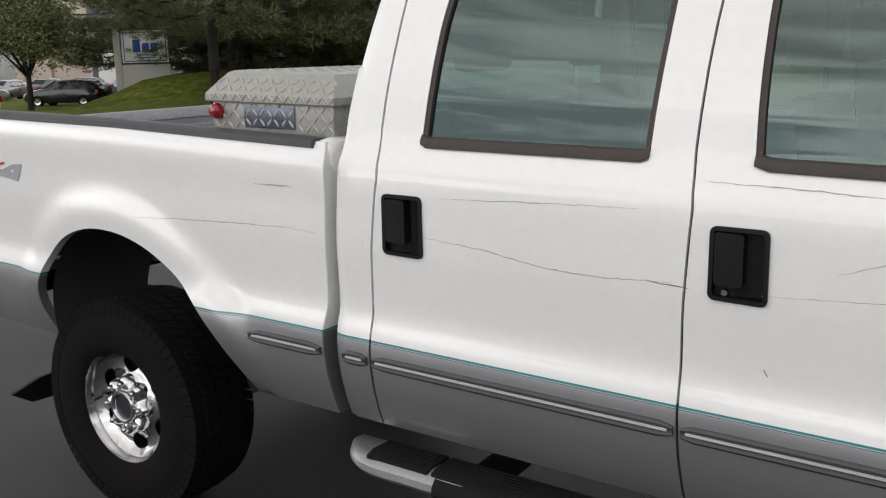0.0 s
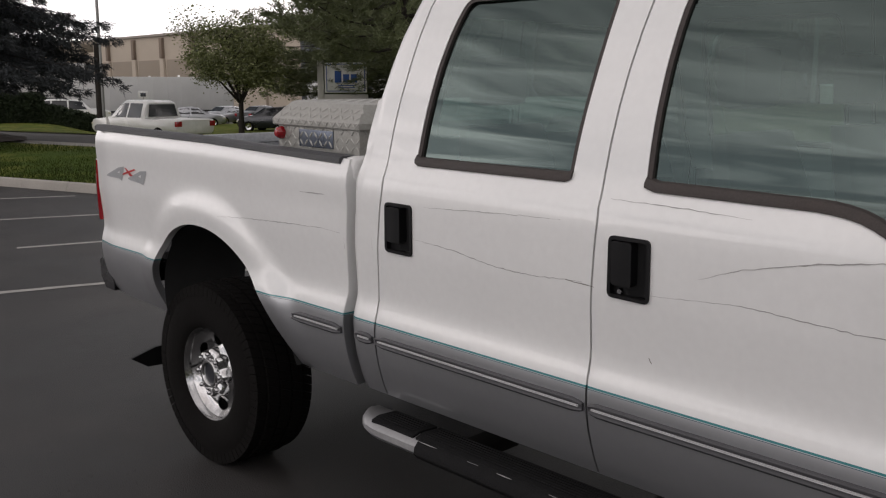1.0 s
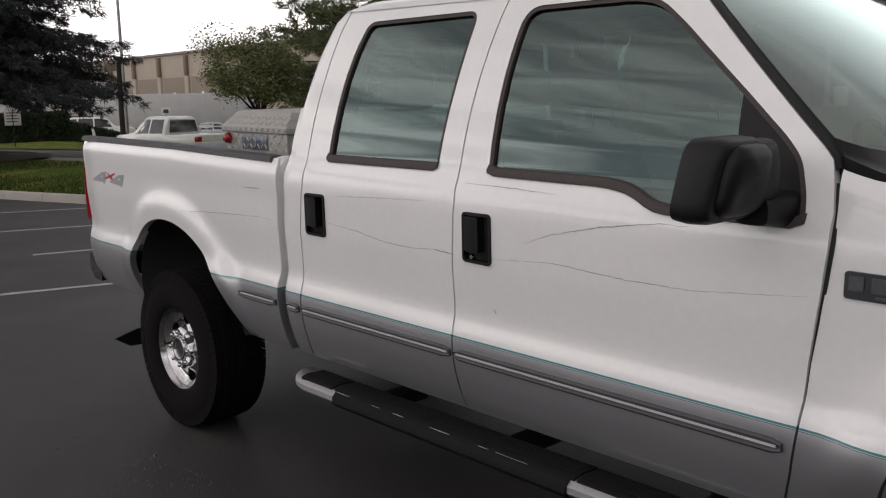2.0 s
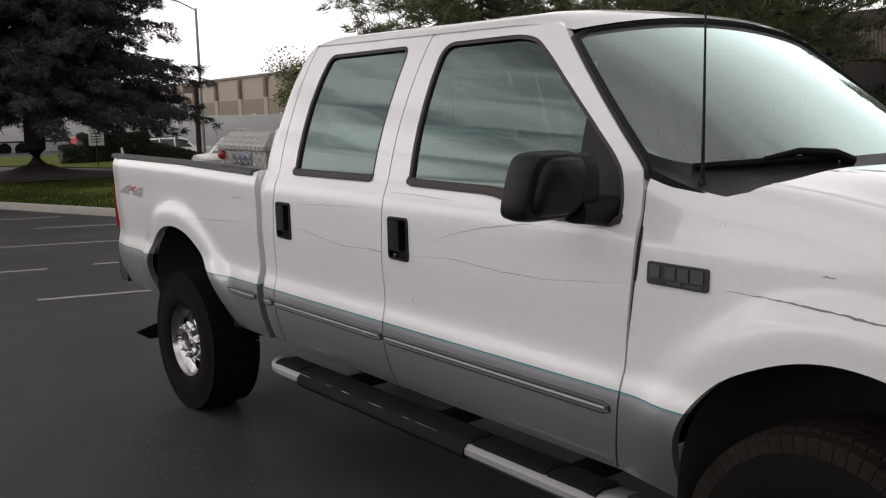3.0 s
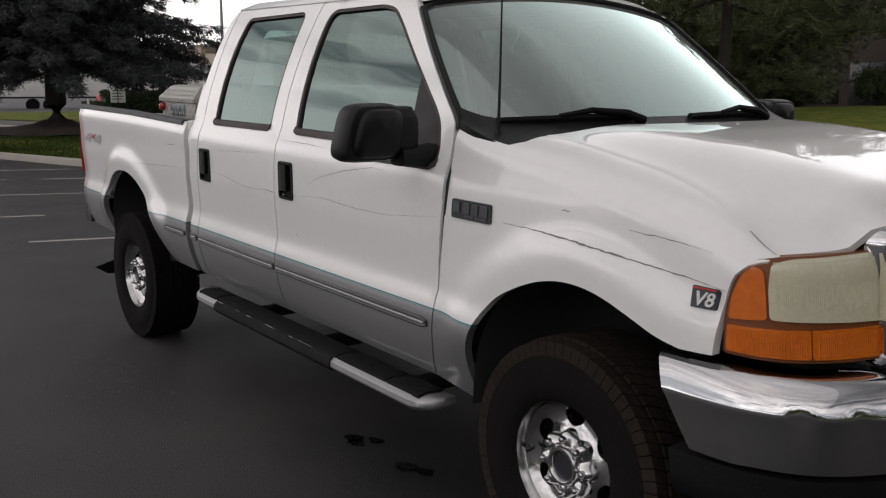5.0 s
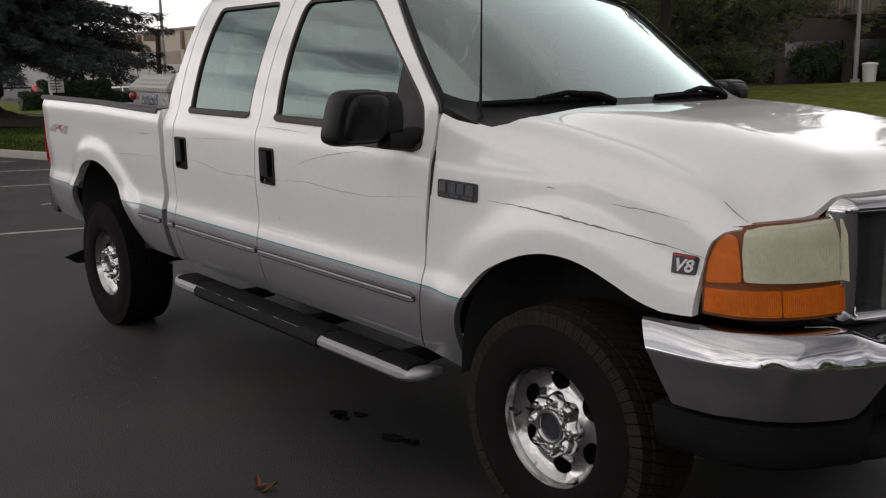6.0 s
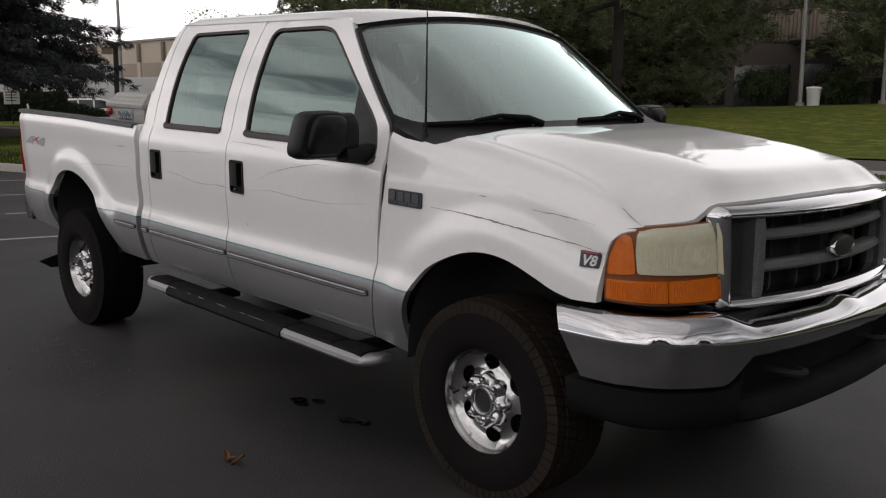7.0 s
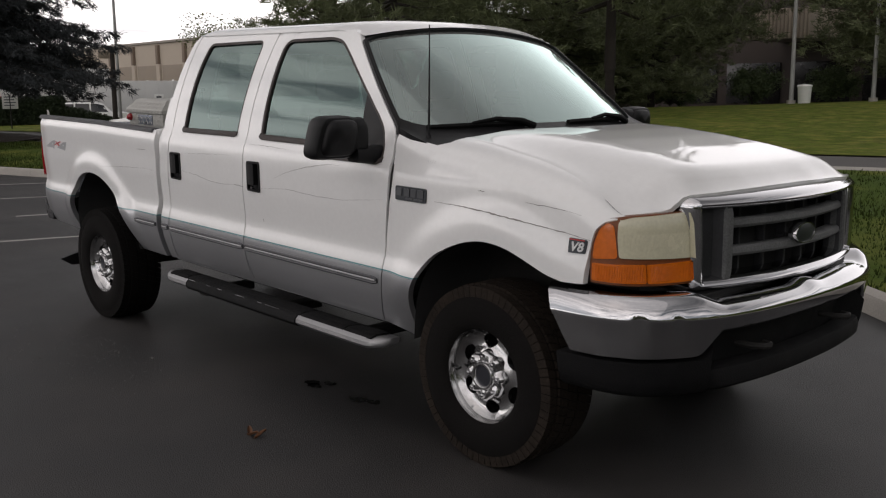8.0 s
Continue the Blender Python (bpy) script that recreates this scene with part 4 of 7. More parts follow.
bump_x, bump_y = spline(BUMP_L, BUMP_X), spline([-q for q in BUMP_L[::-1]] + BUMP_L[1:], [-q for q in BUMP_Y[::-1]] + BUMP_Y[1:])


def bumper_plan(t):
    """t: -1..1 round the nose; gives x and y."""
    a = abs(t)
    l = float(np.interp(a, BUMP_A, BUMP_L))
    return bump_x(l), math.copysign(bump_y(l), t) * 1.03 + 0.03


def bumper_ring(t, profile):
    x, y = bumper_plan(t)
    x0, y0 = bumper_plan(max(-1, t - 0.03))
    x1, y1 = bumper_plan(min(1, t + 0.03))
    d = Vector((x1 - x0, y1 - y0, 0))
    nrm = Vector((d.y, -d.x, 0)).normalized()
    return [Vector((x, y, 0)) + nrm * o + Vector((0, 0, z)) for o, z in profile]


bm = bmesh.new()
rings = []
for t in np.linspace(-1, 1, 193):
    a = abs(t)
    lift = 0.010 * smooth_step(0.75, 1.0, a) - 0.040 * smooth_step(0.62, 0.48, a) + 0.014 * math.exp(-(t / 0.06) ** 2)
    lo = 0.634 + 0.088 * smooth_step(0.62, 0.50, a)
    dent = -0.006 * math.exp(-((t + 0.80) / 0.018) ** 2) - 0.005 * math.exp(-((t + 0.69) / 0.014) ** 2)
    top = 0.882 + lift
    ring = bumper_ring(t, [(-0.16, top - 0.006), (-0.062, top), (-0.046, top - 0.006), (-0.024, top * 0.72 + 0.803 * 0.28), (-0.006, top * 0.32 + 0.803 * 0.68), (0.006 + dent * 0.4, 0.803), (0.0075 + dent, 0.797), (0.007 + dent, 0.789), (0.004 + dent * 0.5, 0.778), (-0.004, (lo + 0.778) / 2), (-0.014, lo + 0.01), (-0.034, lo), (-0.16, lo)])
    rings.append([v + Vector((0.55 * smooth_step(0.86, 1.0, a) * (top - v.z), 0, 0)) for v in ring])
loft(bm, rings)
bumper = part("front_bumper", bm, CHROME, truck, "dented chrome front bumper")
bm = bmesh.new()
rings = []
for t in np.linspace(-0.98, 0.98, 61):
    a = abs(t)
    low = 0.475
    top = 0.624 + 0.10 * smooth_step(0.58, 0.50, a)
    o = -0.02 * (1 - smooth_step(0.60, 0.52, a)) - 0.12 * smooth_step(0.56, 0.48, a)
    rings.append(bumper_ring(t, [(o - 0.10, top), (o, top), (o - 0.012, (top + low) / 2), (o - 0.03, low + 0.02), (o - 0.06, low), (o - 0.16, low)]))
loft(bm, rings)
part("valance", bm, STEPPAD, bumper, "dark grey plastic air dam")
bm = bmesh.new()
rings = []
for t in np.linspace(-0.60, 0.60, 35):
    e = 0.05 * smooth_step(0.50, 0.60, abs(t))
    rings.append(bumper_ring(t, [(-0.06 - e, 0.582 - e * 0.3), (-0.030 - e, 0.575 - e * 0.3), (-0.022 - e, 0.545), (-0.026 - e, 0.505), (-0.045 - e, 0.488), (-0.11 - e, 0.48), (-0.11 - e, 0.58 - e * 0.3)]))
loft(bm, rings)
part("lower_bar", bm, STEPPAD, bumper, "lower edge of the air dam")
for y in (-0.36, 0.36):
    bm = bmesh.new()
    pts = [(4.80, y - 0.01, 0.63), (4.95, y - 0.01, 0.63), (4.985, y + 0.01, 0.63), (4.995, y + 0.03, 0.63), (4.985, y + 0.055, 0.63), (4.95, y + 0.065, 0.63)]
    tube(bm, pts, 0.014, 8)
    part("tow_hook", bm, STEEL, bumper, "dark steel tow hook")
bm = bmesh.new()
box(bm, (4.55, -0.60, 0.80), (4.85, 0.66, 0.86), 0.01)
part("grille_sill", bm, BLACK, truck)


# wheels
def wheel(at, s, name, tread_mat):
    w = new(name)
    w.parent = truck
    w.location = at
    R0, half = 0.412, 0.142
    bm = bmesh.new()
    lathe(bm, [(0.212, -half + 0.012), (0.222, -half + 0.002), (0.25, -half - 0.006), (0.30, -half - 0.010), (0.345, -half - 0.004), (0.375, -half + 0.008), (0.392, -half + 0.022),
               (0.398, -half + 0.05), (0.399, 0), (0.398, half - 0.05), (0.392, half - 0.022), (0.375, half - 0.008), (0.345, half + 0.004), (0.30, half + 0.010), (0.25, half + 0.006), (0.222, half - 0.002), (0.205, half - 0.02)], 72)
    tyre = part("tyre", bm, RUBBER, w, "black all-terrain tyre")
    tread = bmesh.new()
    rnd = random.Random(5)
    nblock = 66
    for k in range(nblock):
        a = 2 * math.pi * k / nblock
        for row, (y0, y1, off) in enumerate(((-0.140, -0.098, 0.0), (-0.088, -0.036, 0.5), (-0.026, 0.026, 0.2), (0.036, 0.088, 0.7), (0.098, 0.140, 0.3))):
            da = 2 * math.pi / nblock
            a0 = a + off * da
            wid = da * (0.455 if row in (0, 4) else 0.43)
            r_out = R0 - (0.008 if row in (0, 4) else 0.0)
            ring = []
            for r in (0.390, r_out):
                sk = 0.25 * da
                ring.append([Vector((r * math.sin(a0 + x + (sk if yy > (y0 + y1) / 2 else -sk)), yy, r * math.cos(a0 + x + (sk if yy > (y0 + y1) / 2 else -sk)))) for x, yy in ((-wid, y0), (wid, y0), (wid, y1), (-wid, y1))])
            if row == 0:
                for q in (0, 1):
                    ring[0][q] = Vector((ring[0][q].x * 0.915, y0 - 0.0035, ring[0][q].z * 0.915))
            if row == 4:
                for q in (2, 3):
                    ring[0][q] = Vector((ring[0][q].x * 0.915, y1 + 0.0035, ring[0][q].z * 0.915))
            loft(tread, ring)
    tagged(part("tread_block", tread, tread_mat, tyre, "worn tread blocks", 20), kind="stuff")
    # rim barrel and lip
    bm = bmesh.new()
    lathe(bm, [(0.212, 0.12), (0.202, 0.06), (0.196, -0.02), (0.198, -0.085), (0.211, -0.112), (0.217, -0.122), (0.219, -0.133), (0.224, -0.139), (0.230, -0.141), (0.233, -0.136), (0.231, -0.12)], 64)
    rim = part("rim", bm, ALLOY, w, "polished aluminium rim")
    # dished face with six oval openings
    bm = bmesh.new()
    circle = lambda r, n: [(r * math.cos(2 * math.pi * i / n), r * math.sin(2 * math.pi * i / n)) for i in range(n)]
    holes = []
    for k in range(6):
        a = math.radians(92 + 60 * k)
        c, t = Vector((math.cos(a), math.sin(a))), Vector((-math.sin(a), math.cos(a)))
        holes.append([tuple(c * (0.152 + 0.029 * math.sin(q)) + t * 0.043 * math.cos(q)) for q in np.linspace(0, 2 * math.pi, 18, endpoint=False)])
    dish = table([(0.0, -0.090), (0.098, -0.090), (0.110, -0.084), (0.124, -0.070), (0.150, -0.064), (0.178, -0.068), (0.192, -0.080), (0.206, -0.104)], 0.005, -0.1, 0.4)
    sheet(bm, circle(0.203, 56), holes, lambda u, v, d: Vector((u, dish(math.hypot(u, v)) + d, v)), 0.018, 0.018, 0.022)
    face = part("wheel_face", bm, ALLOY, w, "polished aluminium wheel face with oval openings")
    bm = bmesh.new()
    lathe(bm, [(0.19, 0.03), (0.0, 0.03)], 32)
    part("brake_disc", bm, STEEL, w)
    # hub and lug nuts
    bm = bmesh.new()
    rings = []
    for r, y, lobe in ((0.112, -0.080, 0.05), (0.110, -0.096, 0.07), (0.104, -0.110, 0.10), (0.094, -0.119, 0.12), (0.080, -0.124, 0.09), (0.070, -0.122, 0.04), (0.066, -0.118, 0.0), (0.064, -0.127, 0.0), (0.060, -0.1315, 0.0), (0.052, -0.1315, 0.0), (0.047, -0.127, 0.0), (0.045, -0.118, 0.0)):
        rings.append([Vector((r * (1 + lobe * math.cos(8 * a)) * math.cos(a), y + 0.010 * (lobe > 0.03) * (0.5 - 0.5 * math.cos(8 * a)), r * (1 + lobe * math.cos(8 * a)) * math.sin(a))) for a in np.linspace(0, 2 * math.pi, 96, endpoint=False)])
    loft(bm, rings, caps=False)
    hub = part("hub_cap", bm, ALLOY, w, "fluted chrome hub cap with a dark centre")
    bm = bmesh.new()
    lathe(bm, [(0.0, -0.119), (0.030, -0.120), (0.047, -0.1185)], 32)
    part("hub_centre", bm, HUBDARK, hub)
    for k in range(8):
        a = 2 * math.pi * k / 8
        bm = bmesh.new()
        lathe(bm, [(0.0, -0.034), (0.006, -0.034), (0.010, -0.030), (0.012, -0.018), (0.014, 0.0)], 12, Matrix.Translation((0.0885 * math.cos(a), -0.104, 0.0885 * math.sin(a))))
        part("lug_nut", bm, CHROME, face)
    bm = bmesh.new()
    tube(bm, [(-0.188, -0.075, -0.008), (-0.180, -0.105, -0.008), (-0.176, -0.115, -0.008)], 0.006, 8)
    part("valve_stem", bm, BLACK, rim)
    if s > 0:
        w.rotation_euler = (0, 0, math.pi)
    return w


for s in (-1, 1):
    wheel((0.0, s * 0.803, 0.408), s, "rear_wheel", RUBBER)
    wheel((3.967, s * 0.803, 0.408), s, "front_wheel", RUST_RUBBER)

# running boards
for s in (-1, 1):
    bm = bmesh.new()
    rings = []
    prof = [(0.85, 0.0), (0.945, 0.008), (0.980, 0.0), (0.998, -0.016), (1.000, -0.036), (0.985, -0.052), (0.95, -0.058), (0.86, -0.045)]
    for x in np.concatenate((np.linspace(0.985, 1.14, 8), np.linspace(1.2, 3.14, 12), np.linspace(3.16, 3.29, 7))):
        end = min(1, max(0.0, 1 - ((1.14 - x) / 0.158) ** 2)) ** 0.5 if x < 1.14 else (min(1, max(0.0, 1 - ((x - 3.16) / 0.134) ** 2)) ** 0.5 if x > 3.16 else 1.0)
        rings.append([R(x, s * (0.85 + (y - 0.85) * (0.25 + 0.75 * end)), 0.515 + z * (0.4 + 0.6 * end)) for y, z in prof])
    loft(bm, rings)
    board = part("running_board", bm, ALUMINIUM, truck, "silver running board with black tread pads")
    for x0, x1 in ((1.09, 1.30), (1.315, 2.60), (2.61, 2.99), (3.0, 3.22)):
        bm = bmesh.new()
        a, b = (R(x0, 0, 0.5), R(x1, 0, 0.5))
        rows = []
        for x in np.linspace(x0, x1, max(3, int((x1 - x0) / 0.1))):
            rows.append([R(x, s * y, 0.515 + z) for y, z in ((0.862, 0.004), (0.862, 0.012), (0.945, 0.017), (0.978, 0.008), (0.980, -0.002))])
        loft(bm, rows)
        part("step_pad", bm, STEPPAD, board, "scuffed black ribbed step pad")
        for k in range(6):
            bm = bmesh.new()
            y = s * (0.872 + 0.0165 * k)
            loft(bm, [[R(x, y + dy, 0.528 + dz + 0.0006 * k) for dy, dz in ((-0.004, 0), (-0.003, 0.0025), (0.003, 0.0025), (0.004, 0))] for x in (x0 + 0.02, x1 - 0.02)])
            part("tread_rib", bm, STEPPAD, board)
    bm = bmesh.new()
    rows = [[R(x, s * y, 0.515 + z) for y, z in ((0.96, 0.006), (0.988, 0.002), (1.005, -0.016), (1.008, -0.038), (0.992, -0.057), (0.945, -0.065), (0.945, -0.04))] for x in (1.335, 1.8, 2.2, 2.585)]
    loft(bm, rows)
    strip = part("scuff_strip", bm, STEPPAD, board, "black scuffed facing strip")
    rnd = random.Random(12)
    x = 1.34
    bm = bmesh.new()
    while x < 2.55:
        ln = rnd.uniform(0.03, 0.16)
        w = rnd.uniform(0.0006, 0.0020)
        tube(bm, [R(x, s * 0.9885, 0.5185), R(x + ln / 2, s * 0.989, 0.5185), R(x + ln, s * 0.9885, 0.5185)], [0.0006, w, 0.0006], 5)
        x += ln + rnd.uniform(0.0, 0.22)
    tagged(part("worn_edge", bm, ALUMINIUM, strip, "bare metal worn along the edge"), kind="stuff")
    for x in (1.45, 2.2, 3.0):
        bm = bmesh.new()
        box(bm, (x - 0.05, min(s * 0.55, s * 0.9), 0.38), (x + 0.05, max(s * 0.55, s * 0.9), 0.43), 0.008)
        part("step_bracket", bm, STEEL, board)


# door mirrors
def mirror(s):
    cx, cz, cy = 3.235, 1.508, 1.175
    def ring(x, hy, hz, p=0.42, dy=0.0, dz=0.0):
        out = []
        for a in np.linspace(0, 2 * math.pi, 40, endpoint=False):
            up, side = math.copysign(abs(math.sin(a)) ** p, math.sin(a)), math.copysign(abs(math.cos(a)) ** p, math.cos(a))
            out.append(R(x + 0.014 * up, s * (cy + dy + hy * side * (1 - 0.10 * up) - 0.006 * up), cz + dz + hz * up))
        return out
    bm = bmesh.new()
    loft(bm, [ring(cx - 0.072, 0.100, 0.088), ring(cx - 0.076, 0.112, 0.098), ring(cx - 0.04, 0.118, 0.102), ring(cx + 0.0, 0.116, 0.100), ring(cx + 0.022, 0.107, 0.093), ring(cx + 0.025, 0.102, 0.088)])
    head = part("mirror_head", bm, BLACK, truck, "large black folding door mirror")
    bm = bmesh.new()
    loft(bm, [ring(cx + 0.018, 0.095, 0.086, 0.5, -0.010), ring(cx + 0.036, 0.093, 0.084, 0.5, -0.010), ring(cx + 0.050, 0.083, 0.075, 0.52, -0.010), ring(cx + 0.058, 0.060, 0.054, 0.55, -0.010), ring(cx + 0.061, 0.02, 0.018, 0.6, -0.010)])
    part("mirror_cap", bm, BLACK, head, "black mirror cap with a groove round it")
    bm = bmesh.new()
    rings = []
    for y, x0, z0, hx, hz in ((1.075, 3.235, 1.425, 0.045, 0.034), (1.01, 3.235, 1.42, 0.05, 0.038), (0.96, 3.24, 1.42, 0.055, 0.042), (0.915, 3.245, 1.425, 0.05, 0.045)):
        rings.append([R(x0 + hx * math.copysign(abs(math.cos(a)) ** 0.5, math.cos(a)), s * y, z0 + hz * math.copysign(abs(math.sin(a)) ** 0.5, math.sin(a))) for a in np.linspace(0, 2 * math.pi, 20, endpoint=False)])
    loft(bm, rings)
    part("mirror_arm", bm, BLACK, head)
    bm = bmesh.new()
    rings = []
    for y, x0, z0, hx, hz in ((1.09, 3.235, 1.52, 0.045, 0.080), (1.03, 3.235, 1.52, 0.048, 0.080), (1.01, 3.235, 1.51, 0.040, 0.066)):
        rings.append([R(x0 + hx * math.copysign(abs(math.cos(a)) ** 0.6, math.cos(a)), s * y, z0 + hz * math.copysign(abs(math.sin(a)) ** 0.6, math.sin(a))) for a in np.linspace(0, 2 * math.pi, 20, endpoint=False)])
    loft(bm, rings)
    part("mirror_hinge", bm, BLACK, head)
    bm = bmesh.new()
    sheet(bm, rounded([(1.085, 1.43), (1.265, 1.43), (1.255, 1.59), (1.085, 1.59)], 0.03), [], lambda u, v, d: R(cx - 0.079 + 0.14 * (v - cz), s * u, v), 0.1, 0.1, 0)
    part("mirror_glass", bm, CHROME, head, "mirror glass")


mirror(-1)
mirror(1)

# antenna
bm = bmesh.new()
tube(bm, [R(3.526, -0.852, 1.49), R(3.526, -0.852, 1.525)], [0.018, 0.010], 10)
tube(bm, [R(3.526, -0.852, 1.52), R(3.524, -0.845, 1.70), R(3.519, -0.834, 2.02)], [0.0062, 0.0045, 0.0028], 8)
part("antenna", bm, BLACK, truck, "black whip antenna")

# load bed inside
bm = bmesh.new()
box(bm, (-0.93, -0.54, 0.86), (1.0, 0.54, 0.90), 0.005)
for y0, y1 in ((-0.86, -0.54), (0.54, 0.86)):
    box(bm, (-0.93, y0, 0.86), (-0.46, y1, 0.90), 0.005)
    box(bm, (0.62, y0, 0.86), (1.0, y1, 0.90), 0.005)
part("bed_floor", bm, LINER, truck, "grey ribbed bed floor")
for s in (-1, 1):
    bm = bmesh.new()
    loft(bm, [[R(x, s * y, z + rail_rise(x) * (z > 1.3)) for y, z in ((0.925, 1.428), (0.905, 1.430), (0.88, 1.424), (0.866, 1.40), (0.862, 1.37), (0.875, 1.35), (0.875, 1.28), (0.86, 1.26), (0.86, 1.15), (0.90, 1.15))] for x in np.linspace(-0.93, 0.955, 12)])
    part("bed_inner_wall", bm, BEDMETAL, truck, "scuffed grey inner bed wall")
    bm = bmesh.new()
    rings = []
    for y in (0.56, 0.60, 0.86):
        rings.append([R(x, s * y, z) for x, z in ((-0.45, 0.90), (-0.42, 1.02), (-0.28, 1.10), (0.0, 1.13), (0.28, 1.10), (0.42, 1.02), (0.45, 0.90))])
    loft(bm, rings, closed=False)
    part("bed_wheel_box", bm, GAP, truck)
bm = bmesh.new()
box(bm, (1.0, -0.9, 0.7), (1.03, 0.9, 1.40), 0.006)
part("bed_headboard", bm, PAINT, truck)
bm = bmesh.new()
loft(bm, [[R(-0.955, y, 0.80), R(-1.0, y, 0.80), R(-1.004, y, 1.30), R(-1.0, y, 1.372), R(-0.990, y, 1.384), R(-0.966, y, 1.384), R(-0.955, y, 1.372), R(-0.950, y, 1.335), R(-0.957, y, 1.328), R(-0.957, y, 1.30), R(-0.950, y, 1.293), R(-0.948, y, 1.05), R(-0.955, y, 1.04)] for y in np.linspace(-0.87, 0.87, 9)])
tg = part("tailgate", bm, BEDMETAL, truck, "closed tailgate with a scuffed pale grey inside")
bm = bmesh.new()
box(bm, (-1.012, -0.868, 0.82), (-1.0055, 0.868, 1.33), 0.003)
part("outer_skin", bm, WHITE, tg, "white outer skin")
for y, z, r in ((0.30, 1.245, 0.024), (0.12, 1.225, 0.007), (0.16, 1.225, 0.007), (-0.30, 1.225, 0.007)):
    bm = bmesh.new()
    lathe(bm, [(0.0, 0.004), (r * 0.6, 0.003), (r * 0.75, -0.004), (r, -0.003), (r * 1.05, 0.004)], 16, Matrix.Translation(R(-0.9485, y, z)) @ Matrix.Rotation(radians(90), 4, "Z"))
    part("latch_hole", bm, STEEL if r < 0.01 else BEDMETAL, tg)
for s in (-1, 1):
    bm = bmesh.new()
    rings = []
    for z in np.linspace(0.985, 1.285, 10):
        e = 0.006 * math.cos((z - 1.135) / 0.15 * 1.4)
        rings.append([R(-0.955, s * 0.950, z), R(-0.965, s * (0.958 + e), z), R(-1.0, s * (0.945 + e), z), R(-1.012, s * 0.91, z), R(-1.006, s * 0.88, z), R(-0.955, s * 0.88, z)])
    loft(bm, rings)
    part("tail_lamp", bm, RED, truck, "red tail lamp")
bm = bmesh.new()
rings = []
for y in np.linspace(-0.94, 0.94, 33):
    a = abs(y) / 0.94
    x = -1.062 + 0.06 * smooth_step(0.7, 1.0, a)
    rings.append([(x + 0.012, y, 0.815), (x - 0.008, y, 0.80), (x, y, 0.72), (x + 0.045, y, 0.665), (x + 0.14, y, 0.66), (x + 0.14, y, 0.815)])
loft(bm, rings)
part("rear_bumper", bm, DULLCHROME, truck, "dull chrome rear step bumper")
# mud flap behind the near wheel
for s in (-1,):
    bm = bmesh.new()
    loft(bm, [[(x - 0.05 * (z < 0.45), s * y, z) for y, z in ((0.70, 0.43), (0.90, 0.42), (1.03, 0.385), (0.945, 0.33), (0.70, 0.32))] for x in (-0.505, -0.49)])
    part("mud_flap", bm, BLACK, truck, "black rubber mud flap")

# underbody: frame rails, axles, tank, exhaust
for s in (-1, 1):
    bm = bmesh.new()
    box(bm, (-0.9, s * 0.42 - 0.04, 0.55), (4.6, s * 0.42 + 0.04, 0.70), 0.01)
    part("frame_rail", bm, STEEL, truck, "black frame rail")
    bm = bmesh.new()
    tube(bm, [(-0.75, s * 0.55, 0.62), (-0.35, s * 0.55, 0.49), (0.0, s * 0.55, 0.47), (0.4, s * 0.55, 0.50), (0.85, s * 0.55, 0.62)], 0.035, 6)
    part("leaf_spring", bm, STEEL, truck)
for x in (0.0, 3.967):
    bm = bmesh.new()
    tube(bm, [(x, -0.75, 0.404), (x, -0.2, 0.404), (x, 0.0, 0.404), (x, 0.2, 0.404), (x, 0.75, 0.404)], [0.045, 0.05, 0.14, 0.05, 0.045], 12)
    part("axle", bm, STEEL, truck)
bm = bmesh.new()
box(bm, (1.05, -0.88, 0.58), (3.36, 0.88, 0.66), 0.02)
part("cab_floor", bm, STEEL, truck)
bm = bmesh.new()
box(bm, (1.3, 0.1, 0.42), (2.6, 0.5, 0.58), 0.05)
part("fuel_tank", bm, STEEL, truck)
bm = bmesh.new()
tube(bm, [(3.2, -0.35, 0.50), (1.2, -0.35, 0.50), (0.8, -0.40, 0.54)], 0.038, 10)
part("exhaust_pipe", bm, STEEL, truck)
bm = bmesh.new()
box(bm, (3.4, -0.55, 0.62), (4.7, 0.55, 1.25), 0.05)
part("engine_bay", bm, STEEL, truck)
for s in (-1, 1):
    bm = bmesh.new()
    loft(bm, [[R(x, s * y, z) for y, z in ((0.87, 0.66), (0.912, 0.64), (0.908, 0.60), (0.87, 0.578), (0.81, 0.59), (0.81, 0.66))] for x in (1.06, 2.0, 3.0, 3.36)])
    part("rocker_panel", bm, PAINT, truck, "silver rocker panel")

# cabin
for s in (-1, 1):
    for x in (2.62, 1.62):
        bm = bmesh.new()
        y0, y1 = s * 0.40 - 0.27, s * 0.40 + 0.27
        box(bm, (x - 0.22, y0, 0.86), (x + 0.30, y1, 1.06), 0.05)
        rings = []
        for f in np.linspace(0, 1, 9):
            hw, th = 0.26 - 0.05 * f ** 3, 0.075 - 0.035 * f
            rings.append([(x - 0.22 - 0.13 * f + th * math.copysign(abs(math.cos(a)) ** 0.5, math.cos(a)), s * 0.40 + hw * math.copysign(abs(math.sin(a)) ** 0.5, math.sin(a)), 1.0 + 0.53 * f) for a in np.linspace(0, 2 * math.pi, 20, endpoint=False)])
        loft(bm, rings)
        seat = part("seat", bm, CABIN, truck, "near-black cloth seat")
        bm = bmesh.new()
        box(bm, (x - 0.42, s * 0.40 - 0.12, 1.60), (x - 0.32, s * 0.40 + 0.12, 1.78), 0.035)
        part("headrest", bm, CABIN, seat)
bm = bmesh.new()
rings = []
